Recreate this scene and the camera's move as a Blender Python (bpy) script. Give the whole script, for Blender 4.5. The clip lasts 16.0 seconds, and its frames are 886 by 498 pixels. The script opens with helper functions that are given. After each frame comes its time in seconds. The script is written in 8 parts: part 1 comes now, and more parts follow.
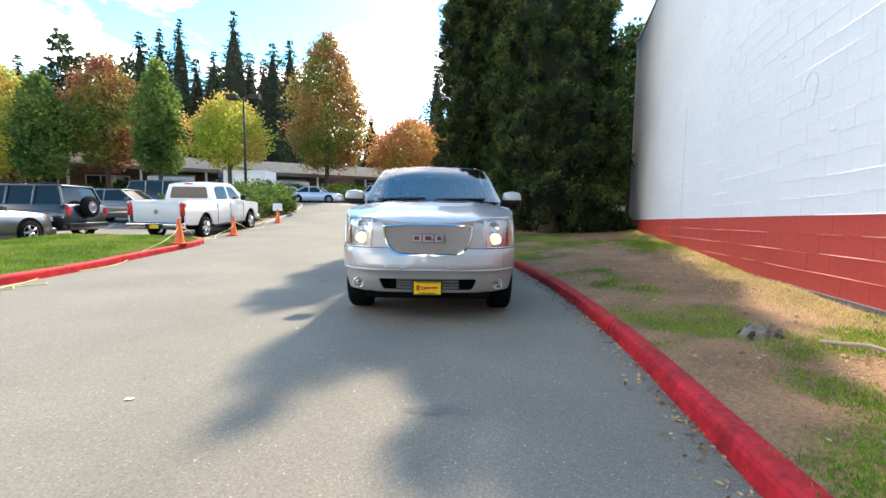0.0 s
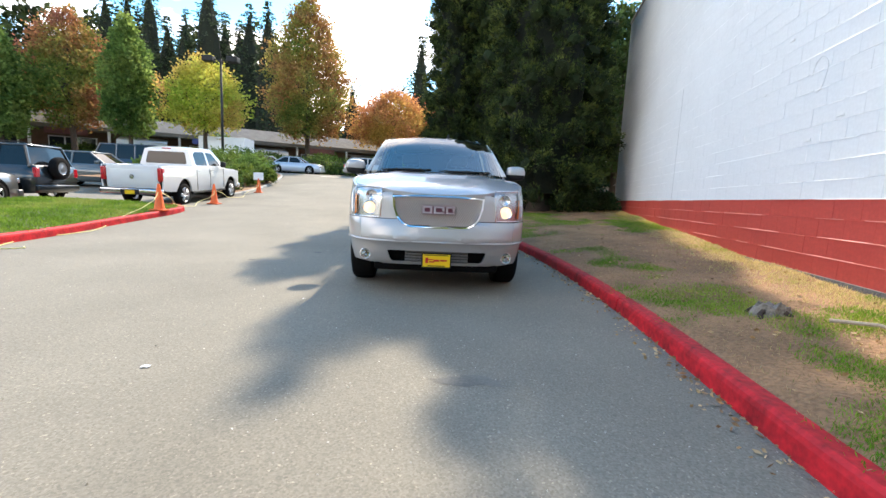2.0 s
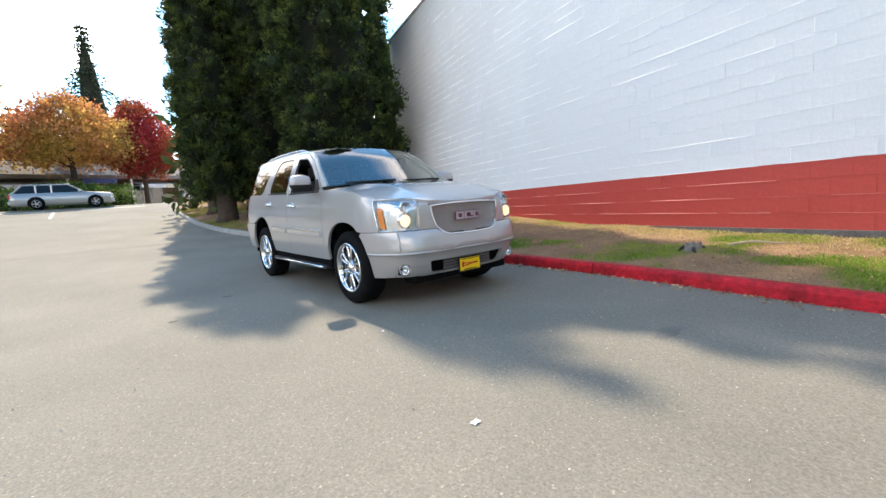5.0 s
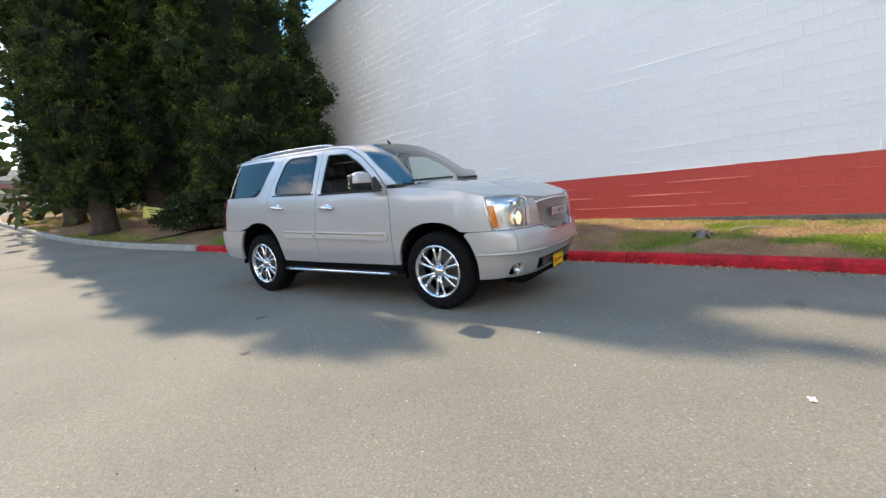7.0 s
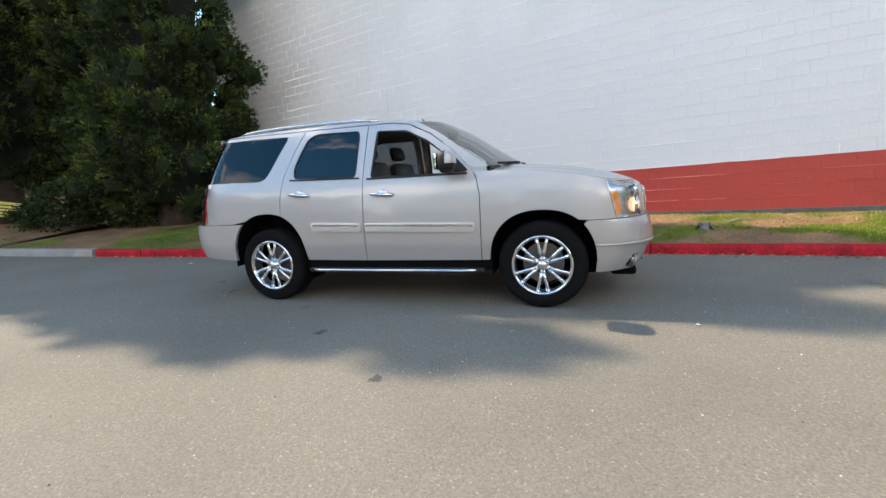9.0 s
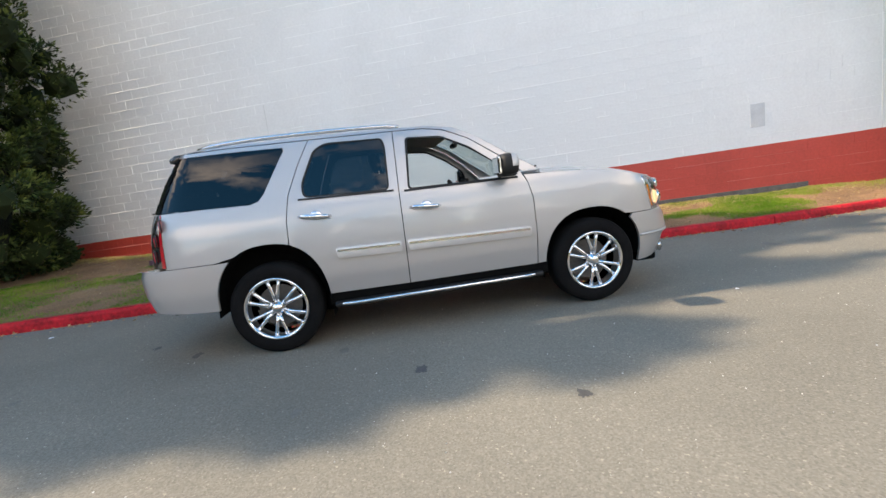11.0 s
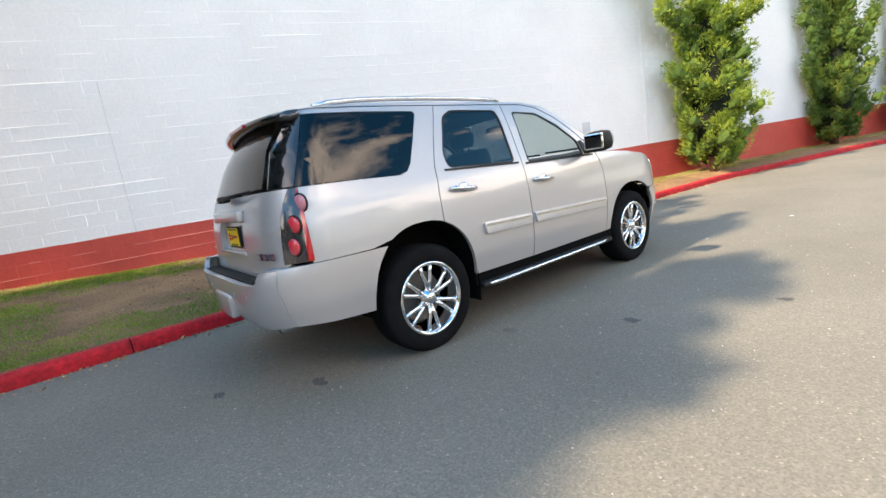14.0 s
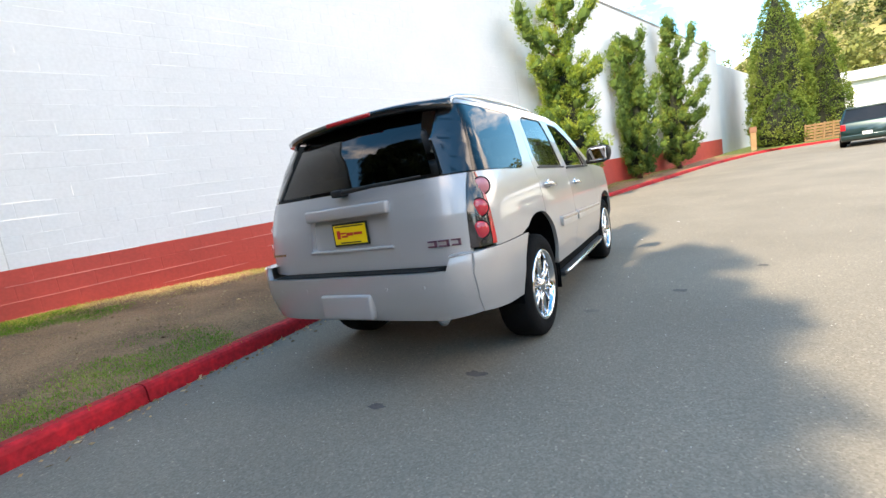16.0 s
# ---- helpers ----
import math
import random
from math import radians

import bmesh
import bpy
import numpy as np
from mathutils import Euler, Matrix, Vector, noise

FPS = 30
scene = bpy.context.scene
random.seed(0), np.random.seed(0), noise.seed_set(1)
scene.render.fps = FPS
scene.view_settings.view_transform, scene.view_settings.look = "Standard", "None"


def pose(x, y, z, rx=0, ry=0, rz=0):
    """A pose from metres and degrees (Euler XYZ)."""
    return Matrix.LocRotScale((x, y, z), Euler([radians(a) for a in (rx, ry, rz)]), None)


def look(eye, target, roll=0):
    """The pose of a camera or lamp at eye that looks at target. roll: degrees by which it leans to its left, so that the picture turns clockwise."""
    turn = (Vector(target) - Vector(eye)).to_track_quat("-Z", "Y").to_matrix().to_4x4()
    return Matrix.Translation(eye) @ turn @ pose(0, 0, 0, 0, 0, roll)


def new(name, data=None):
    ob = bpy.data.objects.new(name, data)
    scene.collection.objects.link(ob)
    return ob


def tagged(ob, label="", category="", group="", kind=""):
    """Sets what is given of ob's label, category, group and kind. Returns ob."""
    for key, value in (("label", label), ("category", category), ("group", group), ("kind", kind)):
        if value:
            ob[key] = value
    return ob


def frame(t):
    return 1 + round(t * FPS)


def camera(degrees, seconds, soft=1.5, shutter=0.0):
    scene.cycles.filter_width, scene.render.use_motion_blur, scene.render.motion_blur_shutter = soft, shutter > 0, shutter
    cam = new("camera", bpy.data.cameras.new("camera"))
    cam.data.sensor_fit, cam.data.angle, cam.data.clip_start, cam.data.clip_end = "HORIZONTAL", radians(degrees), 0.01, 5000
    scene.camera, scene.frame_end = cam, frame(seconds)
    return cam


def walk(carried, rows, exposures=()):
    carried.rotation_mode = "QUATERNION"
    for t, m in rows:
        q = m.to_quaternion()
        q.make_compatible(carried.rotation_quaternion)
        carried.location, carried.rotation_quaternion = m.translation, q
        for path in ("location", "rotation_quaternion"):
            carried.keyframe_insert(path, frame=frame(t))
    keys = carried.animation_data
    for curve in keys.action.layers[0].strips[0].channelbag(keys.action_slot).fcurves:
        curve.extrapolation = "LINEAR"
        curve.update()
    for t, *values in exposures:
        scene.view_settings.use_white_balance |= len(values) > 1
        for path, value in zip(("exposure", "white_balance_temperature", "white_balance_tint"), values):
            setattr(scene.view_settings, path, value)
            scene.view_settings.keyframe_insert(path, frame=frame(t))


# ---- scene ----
cam = camera(90.8, 16.0, soft=1.5)
PATH = [
    (0, (0.185, -5.475, 1.178), (0.174, -3.482, 1.012), 0.7),
    (0.5, (0.19, -5.476, 1.18), (0.198, -3.484, 1.003), 0.7),
    (1, (0.187, -5.459, 1.171), (0.198, -3.466, 0.999), 0.3),
    (1.5, (0.134, -5.454, 1.158), (0.174, -3.466, 0.949), 1.1),
    (2, (-0.147, -5.412, 1.123), (-0.054, -3.433, 0.853), 2.6),
    (2.5, (-0.593, -5.327, 1.1), (-0.377, -3.369, 0.755), 2.6),
    (3, (-1.039, -5.113, 1.08), (-0.593, -3.196, 0.724), 2.6),
    (3.5, (-1.551, -4.999, 1.095), (-0.84, -3.155, 0.79), 1.2),
    (4, (-2.071, -4.807, 1.106), (-1.195, -3.038, 0.785), -1.4),
    (4.5, (-2.558, -4.565, 1.15), (-1.541, -2.867, 0.867), -1.8),
    (4.7, (-2.786, -4.525, 1.128), (-1.678, -2.88, 0.87), -2.8),
    (6.8, (-4.438, -2.738, 1.25), (-2.838, -1.58, 0.94), -3.7),
    (7, (-4.544, -2.547, 1.249), (-2.912, -1.426, 0.97), -4.8),
    (7.5, (-4.788, -2.053, 1.272), (-3.076, -1.044, 1.043), -6.4),
    (8, (-4.874, -1.489, 1.25), (-3.127, -0.542, 1.021), -3.3),
    (8.5, (-4.968, -0.928, 1.212), (-3.14, -0.161, 0.944), -3.4),
    (8.7, (-4.954, -0.707, 1.209), (-3.105, 0.001, 0.924), -3.5),
    (10.8, (-4.891, 1.628, 1.268), (-2.917, 1.51, 0.973), -6.8),
    (11, (-4.862, 1.844, 1.262), (-2.892, 1.632, 0.985), -7.4),
    (11.5, (-4.714, 2.364, 1.297), (-2.772, 1.975, 1.013), -6.8),
    (12, (-4.585, 2.887, 1.263), (-2.706, 2.243, 1.026), -7.6),
    (12.5, (-4.37, 3.388, 1.25), (-2.537, 2.637, 0.973), -10.1),
    (13, (-4.121, 3.869, 1.28), (-2.33, 3.012, 1.037), -8.6),
    (13.5, (-3.874, 4.345, 1.283), (-2.196, 3.297, 0.99), -9.2),
    (14, (-3.542, 4.754, 1.273), (-1.978, 3.551, 0.947), -8.5),
    (14.5, (-3.238, 5.192, 1.274), (-1.816, 3.811, 1.009), -9.1),
    (15, (-2.867, 5.561, 1.26), (-1.528, 4.097, 1.007), -9.7),
    (15.5, (-2.461, 5.903, 1.252), (-1.263, 4.322, 0.996), -8.7),
    (16, (-2.037, 6.228, 1.251), (-1.031, 4.52, 0.987), -9.0),
]
walk(cam, [(t, look(eye, target, roll)) for t, eye, target, roll in PATH], [(0.0, 2.11, 7480, 11), (4.5, 1.97, 7480, 11), (7.5, 1.71, 7700, 12), (12.5, 1.82, 8200, 13), (14.0, 2.08, 8250, 13), (16.0, 2.24, 8250, 13)])

# ---- daylight: a low bright sun that grazes the white wall, blue sky with broken cloud ----
SUN_AZ, SUN_EL = 12.0, 42.0          # degrees: from +y towards +x, and above the horizon
world = bpy.data.worlds.new("daylight")
scene.world = world
world.use_nodes = True
wn, wl = world.node_tree.nodes, world.node_tree.links
wn.clear()
w_out = wn.new("ShaderNodeOutputWorld")
w_bg = wn.new("ShaderNodeBackground")
w_sky = wn.new("ShaderNodeTexSky")
w_sky.sky_type, w_sky.sun_disc = "NISHITA", False
w_sky.sun_elevation, w_sky.sun_rotation = radians(SUN_EL), radians(SUN_AZ)
w_sky.air_density, w_sky.dust_density, w_sky.ozone_density = 1.0, 0.2, 1.4
w_tc = wn.new("ShaderNodeTexCoord")
w_map = wn.new("ShaderNodeMapping")
w_map.inputs["Scale"].default_value = (1.0, 1.0, 2.2)
w_cl = wn.new("ShaderNodeTexNoise")
w_cl.inputs["Scale"].default_value, w_cl.inputs["Detail"].default_value, w_cl.inputs["Roughness"].default_value = 2.0, 8.0, 0.58
w_ramp = wn.new("ShaderNodeValToRGB")
w_ramp.color_ramp.elements[0].position, w_ramp.color_ramp.elements[1].position = 0.49, 0.60
w_mix = wn.new("ShaderNodeMix")
w_mix.data_type = "RGBA"
w_mix.inputs["B"].default_value = (9.3, 8.75, 8.8, 1)
wl.new(w_tc.outputs["Generated"], w_map.inputs["Vector"])
wl.new(w_map.outputs["Vector"], w_cl.inputs["Vector"])
wl.new(w_cl.outputs["Fac"], w_ramp.inputs["Fac"])
w_sep = wn.new("ShaderNodeSeparateXYZ")
w_high = wn.new("ShaderNodeMapRange")
w_high.interpolation_type = "SMOOTHSTEP"
w_high.inputs["From Min"].default_value, w_high.inputs["From Max"].default_value = 0.66, 0.82
w_high.inputs["To Min"].default_value, w_high.inputs["To Max"].default_value = 1.0, 0.0
w_thin = wn.new("ShaderNodeMath")
w_thin.operation = "MULTIPLY"
wl.new(w_tc.outputs["Generated"], w_sep.inputs[0])
wl.new(w_sep.outputs["Z"], w_high.inputs["Value"])
wl.new(w_ramp.outputs["Color"], w_thin.inputs[0])
wl.new(w_high.outputs["Result"], w_thin.inputs[1])
wl.new(w_thin.outputs[0], w_mix.inputs["Factor"])
w_deep = wn.new("ShaderNodeHueSaturation")
w_deep.inputs["Hue"].default_value, w_deep.inputs["Saturation"].default_value, w_deep.inputs["Value"].default_value = 0.49, 1.4, 0.9
wl.new(w_sky.outputs["Color"], w_deep.inputs["Color"])
wl.new(w_deep.outputs["Color"], w_mix.inputs["A"])
wl.new(w_mix.outputs["Result"], w_bg.inputs["Color"])
w_bg.inputs["Strength"].default_value = 0.15
wl.new(w_bg.outputs["Background"], w_out.inputs["Surface"])

sun_data = bpy.data.lights.new("sun", "SUN")
sun_data.energy, sun_data.angle, sun_data.color = 2.05, radians(0.7), (1.0, 0.93, 0.82)
sun = new("sun", sun_data)
az, el = radians(SUN_AZ), radians(SUN_EL)
sun.matrix_world = look((0, 0, 40), Vector((0, 0, 40)) - Vector((math.sin(az) * math.cos(el), math.cos(az) * math.cos(el), math.sin(el))))


# ---- materials ----
def mat(name, color, rough=0.6, metal=0.0, var=0.25, scale=4.0, fine=60.0, bump=0.15, dark=None, spec=0.5, coat=0.0, depth=0.01, rnd=0.0, isl=0.0):
    """A surface with variation at two scales (broad stains, fine grain) and fine relief."""
    m = bpy.data.materials.new(name)
    m.use_nodes = True
    n, l = m.node_tree.nodes, m.node_tree.links
    b = n["Principled BSDF"]
    tc = n.new("ShaderNodeTexCoord")
    big, small = n.new("ShaderNodeTexNoise"), n.new("ShaderNodeTexNoise")
    big.inputs["Scale"].default_value, big.inputs["Detail"].default_value = scale, 6
    small.inputs["Scale"].default_value, small.inputs["Detail"].default_value = fine, 3
    for t in (big, small):
        l.new(tc.outputs["Object"], t.inputs["Vector"])
    add = n.new("ShaderNodeMath")
    add.operation = "MULTIPLY_ADD"
    add.inputs[1].default_value = 0.45
    l.new(small.outputs["Fac"], add.inputs[0])
    sc = n.new("ShaderNodeMath")
    sc.operation = "MULTIPLY"
    sc.inputs[1].default_value = 0.55
    l.new(big.outputs["Fac"], sc.inputs[0])
    l.new(sc.outputs[0], add.inputs[2])
    fac = add.outputs[0]
    ramp = n.new("ShaderNodeValToRGB")
    ramp.color_ramp.elements[0].position, ramp.color_ramp.elements[1].position = 0.34, 0.66
    d = dark or [c * (1 - var) for c in color]
    ramp.color_ramp.elements[0].color = (*d, 1)
    ramp.color_ramp.elements[1].color = (*[min(1, c * (1 + var * 0.6)) for c in color], 1)
    l.new(fac, ramp.inputs["Fac"])
    col = ramp.outputs["Color"]
    if rnd or isl:
        hs = n.new("ShaderNodeHueSaturation")
        src = n.new("ShaderNodeObjectInfo").outputs["Random"] if rnd else n.new("ShaderNodeNewGeometry").outputs["Random Per Island"]
        mr = n.new("ShaderNodeMapRange")
        mr.inputs["To Min"].default_value, mr.inputs["To Max"].default_value = 1 - (rnd or isl), 1 + (rnd or isl)
        l.new(src, mr.inputs["Value"])
        l.new(mr.outputs["Result"], hs.inputs["Value"])
        l.new(col, hs.inputs["Color"])
        col = hs.outputs["Color"]
    l.new(col, b.inputs["Base Color"])
    b.inputs["Roughness"].default_value, b.inputs["Metallic"].default_value = rough, metal
    b.inputs["Specular IOR Level"].default_value = spec
    if coat:
        b.inputs["Coat Weight"].default_value, b.inputs["Coat Roughness"].default_value = coat, 0.04
    if bump:
        bp = n.new("ShaderNodeBump")
        bp.inputs["Strength"].default_value, bp.inputs["Distance"].default_value = bump, depth
        l.new(small.outputs["Fac"], bp.inputs["Height"])
        l.new(bp.outputs["Normal"], b.inputs["Normal"])
    return m


def glass(name, tint, rough=0.0, mix=0.05):
    """A thin pane: tinted clear glass whose gloss grows from mix, straight on, towards a mirror at a slant."""
    m = bpy.data.materials.new(name)
    m.use_nodes = True
    n, l = m.node_tree.nodes, m.node_tree.links
    n.remove(n["Principled BSDF"])
    tr, gl, mx, lw = n.new("ShaderNodeBsdfTransparent"), n.new("ShaderNodeBsdfGlossy"), n.new("ShaderNodeMixShader"), n.new("ShaderNodeLayerWeight")
    tr.inputs["Color"].default_value = (*tint, 1)
    gl.inputs["Roughness"].default_value = rough
    lw.inputs["Blend"].default_value = 0.5
    pw, ma = n.new("ShaderNodeMath"), n.new("ShaderNodeMath")
    pw.operation, ma.operation = "POWER", "MULTIPLY_ADD"
    pw.inputs[1].default_value = 4.5
    ma.inputs[1].default_value, ma.inputs[2].default_value = 1 - mix, mix
    l.new(lw.outputs["Facing"], pw.inputs[0])
    l.new(pw.outputs[0], ma.inputs[0])
    l.new(ma.outputs[0], mx.inputs[0])
    l.new(tr.outputs[0], mx.inputs[1])
    l.new(gl.outputs[0], mx.inputs[2])
    l.new(mx.outputs[0], n["Material Output"].inputs["Surface"])
    return m


def glow(name, color, strength):
    m = bpy.data.materials.new(name)
    m.use_nodes = True
    b = m.node_tree.nodes["Principled BSDF"]
    b.inputs["Base Color"].default_value = (*color, 1)
    b.inputs["Emission Color"].default_value = (*color, 1)
    b.inputs["Emission Strength"].default_value = strength
    return m


ASPHALT = mat("asphalt", (0.224, 0.204, 0.166), 0.9, var=0.22, scale=0.55, fine=70, bump=0.45, depth=0.006, spec=0.35)
_n, _l = ASPHALT.node_tree.nodes, ASPHALT.node_tree.links
_vor, _vr, _mx, _tc = _n.new("ShaderNodeTexVoronoi"), _n.new("ShaderNodeValToRGB"), _n.new("ShaderNodeMix"), _n.new("ShaderNodeTexCoord")
_vor.inputs["Scale"].default_value = 105
_mx.data_type, _mx.blend_type = "RGBA", "MULTIPLY"
_mx.inputs["Factor"].default_value = 1.0
_vr.color_ramp.elements[0].color, _vr.color_ramp.elements[1].color = (0.70, 0.70, 0.70, 1), (1.0, 1.0, 1.0, 1)
_e = _vr.color_ramp.elements.new(0.86)
_e.color = (1.05, 1.05, 1.05, 1)
_vr.color_ramp.elements[2].color = (1.65, 1.62, 1.55, 1)
_base = _n["Principled BSDF"].inputs["Base Color"].links[0].from_socket
_l.new(_tc.outputs["Object"], _vor.inputs["Vector"])
_l.new(_vor.outputs["Color"], _vr.inputs["Fac"])
_l.new(_base, _mx.inputs["A"])
_l.new(_vr.outputs["Color"], _mx.inputs["B"])
_l.new(_mx.outputs["Result"], _n["Principled BSDF"].inputs["Base Color"])
KERB_RED = mat("red_kerb_paint", (0.60, 0.022, 0.032), 0.6, var=0.25, scale=3.5, fine=22, bump=0.25, dark=(0.20, 0.012, 0.016), spec=0.15)
KERB_GREY = mat("kerb_concrete", (0.34, 0.33, 0.31), 0.85, var=0.3, scale=3, fine=50, bump=0.3)
WALL_WHITE = mat("white_wall_paint", (0.76, 0.77, 0.785), 0.6, var=0.08, scale=0.7, fine=25, bump=0.25, depth=0.004)
WALL_RED = mat("red_wall_paint", (0.54, 0.062, 0.045), 0.6, var=0.18, scale=1.2, fine=25, bump=0.25, depth=0.004)
CONCRETE = mat("concrete", (0.30, 0.29, 0.28), 0.9, var=0.35, scale=4, fine=40, bump=0.4)
DIRT = mat("dirt_and_dry_grass", (0.31, 0.172, 0.088), 0.95, var=0.5, scale=1.6, fine=38, bump=1.0, depth=0.03)
GRASS_SOIL = mat("lawn_soil", (0.10, 0.14, 0.03), 0.95, var=0.4, scale=1.5, fine=50, bump=0.7, depth=0.02)
BARK = mat("bark", (0.062, 0.042, 0.031), 0.95, var=0.4, scale=6, fine=40, bump=0.8, depth=0.02)


# ---- building helpers ----
def thing(name, label="", category="", group="", kind="", at=None):
    e = new(name)
    e.empty_display_size = 0.1
    if at is not None:
        e.matrix_basis = at if isinstance(at, Matrix) else Matrix.Translation(at)
    return tagged(e, label, category, group, kind)


def mesh_of(name, bm, material=None, smooth=False):
    me = bpy.data.meshes.new(name)
    bm.to_mesh(me)
    bm.free()
    if material:
        for m in (material if isinstance(material, (list, tuple)) else [material]):
            me.materials.append(m)
    if smooth:
        me.shade_smooth()
    return me


def part(name, bm, material, parent=None, label="", smooth=False, kind=""):
    ob = new(name, mesh_of(name, bm, material, smooth))
    if parent:
        ob.parent = parent
    return tagged(ob, label, kind=kind)


def share(name, data, parent, m=None, label=""):
    ob = new(name, data)
    ob.parent = parent
    if m is not None:
        ob.matrix_basis = m
    return tagged(ob, label)


def box(bm, x0, x1, y0, y1, z0, z1, bevel=0.0, seg=2, m=None):
    g = bmesh.ops.create_cube(bm, size=1.0)["verts"]
    for v in g:
        v.co = Vector(((x0 + x1) / 2 + v.co.x * (x1 - x0), (y0 + y1) / 2 + v.co.y * (y1 - y0), (z0 + z1) / 2 + v.co.z * (z1 - z0)))
    if bevel:
        es = list({e for v in g for e in v.link_edges})
        r = bmesh.ops.bevel(bm, geom=es, offset=bevel, segments=seg, profile=0.5, affect="EDGES")
        g = list({v for f in r["faces"] for v in f.verts} | {v for v in g if v.is_valid})
    if m is not None:
        bmesh.ops.transform(bm, matrix=m, verts=[v for v in g if v.is_valid])
    return bm


def boxm(*a, **k):
    return box(bmesh.new(), *a, **k)


def tube(bm, pts, radii, n=10, cap=True):
    """A tapered tube through points."""
    rings = []
    pts = [Vector(p) for p in pts]
    if not hasattr(radii, "__len__"):
        radii = [radii] * len(pts)
    for i, p in enumerate(pts):
        d = (pts[min(i + 1, len(pts) - 1)] - pts[max(i - 1, 0)]).normalized()
        u = d.orthogonal().normalized() if abs(d.z) < 0.9 else d.cross(Vector((0, 1, 0))).normalized()
        if abs(d.z) < 0.9:
            u = d.cross(Vector((0, 0, 1))).normalized()
        w = d.cross(u)
        rings.append([bm.verts.new(p + radii[i] * (math.cos(a) * u + math.sin(a) * w)) for a in (2 * math.pi * k / n for k in range(n))])
    for a, b in zip(rings, rings[1:]):
        for k in range(n):
            bm.faces.new((a[k], a[(k + 1) % n], b[(k + 1) % n], b[k]))
    if cap:
        bm.faces.new(rings[0][::-1])
        bm.faces.new(rings[-1])
    return bm


def lathe(bm, profile, n=32, axis="x", close=False):
    """Turns a profile of (radius, along) round an axis."""
    rings = []
    for r, a in profile:
        ring = []
        for k in range(n):
            c, s = r * math.cos(2 * math.pi * k / n), r * math.sin(2 * math.pi * k / n)
            ring.append(bm.verts.new({"x": (a, c, s), "y": (c, a, s), "z": (c, s, a)}[axis]))
        rings.append(ring)
    pairs = list(zip(rings, rings[1:])) + ([(rings[-1], rings[0])] if close else [])
    for a, b in pairs:
        for k in range(n):
            bm.faces.new((a[k], a[(k + 1) % n], b[(k + 1) % n], b[k]))
    return bm


def smoothstep(a, b, x):
    t = min(1, max(0, (x - a) / (b - a)))
    return t * t * (3 - 2 * t)


def along(pts, step):
    """Points at even steps on a smooth line through pts (Catmull-Rom)."""
    P = [Vector((*p, 0)) if len(p) == 2 else Vector(p) for p in pts]
    fine = []
    for i in range(len(P) - 1):
        a, b, c, d = P[max(i - 1, 0)], P[i], P[i + 1], P[min(i + 2, len(P) - 1)]
        for k in range(24):
            t = k / 24
            fine.append(0.5 * (2 * b + (c - a) * t + (2 * a - 5 * b + 4 * c - d) * t * t + (3 * b - a - 3 * c + d) * t ** 3))
    fine.append(P[-1])
    out, acc = [fine[0]], 0.0
    for a, b in zip(fine, fine[1:]):
        seg = (b - a).length
        while seg and acc + seg >= step:
            a = a + (b - a) * ((step - acc) / seg)
            out.append(a.copy())
            seg, acc = (b - a).length, 0.0
        acc += seg
    return out


# ---- ground, kerbs and verges ----
def land(x, y):
    """Height of the asphalt: flat round the parked car, rising behind it to a crest, and gently ahead of it."""
    if y > 3:
        k = min(y, 31) - 3
        return 0.0016 * k * k + 0.022 * k - 0.13 * smoothstep(-7.6, -9.5, x) * smoothstep(7, 10, y) * (1 - smoothstep(18, 26, y))
    return 0.017 * min(60, max(0.0, -4 - y)) if y < -4 else 0.0


def steps_between(a, b, fine):
    n = max(1, round(abs(b - a) / fine))
    return [a + (b - a) * i / n for i in range(n)]


def sheet(xs, ys, hf):
    bm = bmesh.new()
    vs = [[bm.verts.new((x, y, hf(x, y))) for x in xs] for y in ys]
    for r, s in zip(vs, vs[1:]):
        for i in range(len(xs) - 1):
            bm.faces.new((r[i], r[i + 1], s[i + 1], s[i]))
    return bm


gx = [-1500, -400, -120] + steps_between(-60, -12, 4) + steps_between(-12, 9, 0.7) + [9, 14, 20, 40, 120, 400, 1500]
gy = [-1500, -400, -120] + steps_between(-70, -14, 4) + steps_between(-14, 48, 0.8) + [48, 60, 90, 200, 500, 1500]
ground = part("ground", sheet(gx, gy, land), ASPHALT, smooth=True, kind="structure", label="worn grey asphalt of a sloping driveway and car park")
tagged(ground, category="asphalt")

KERB_R = [(-16, -30.6), (-9.8, -30.1), (-7.5, -29.6), (-6.0, -28.5), (-4.3, -24.9), (-2.8, -21.2), (-1.52, -16.8), (0.22, -11.0), (1.02, -7.9), (1.52, -3.75), (1.78, -1.4), (1.86, 0.95), (1.76, 3.0), (1.43, 5.5), (0.95, 8.75)]
KERB_TIP = [(0.95, 8.75), (0.40, 12.0), (0.22, 15.6), (0.30, 19.3), (0.42, 22.5), (0.55, 25.0), (1.4, 27.0), (4.0, 28.2), (12, 28.6), (25, 29)]
KERB_L = [(-14, -1.2), (-8.2, -1.15), (-6.95, -0.75), (-6.50, 0.1), (-6.49, 0.95), (-6.55, 2.0), (-6.88, 4.6), (-7.05, 7.2), (-7.5, 8.3), (-8.6, 8.9), (-11, 9.1), (-16, 9.3)]
KERB_P = [(-14, 14.0), (-10, 13.9), (-8.95, 14.1), (-8.58, 15.0), (-9.15, 19.7), (-9.95, 25), (-10.9, 28.3), (-12.2, 30.2), (-14.5, 31.2), (-20, 31.8)]


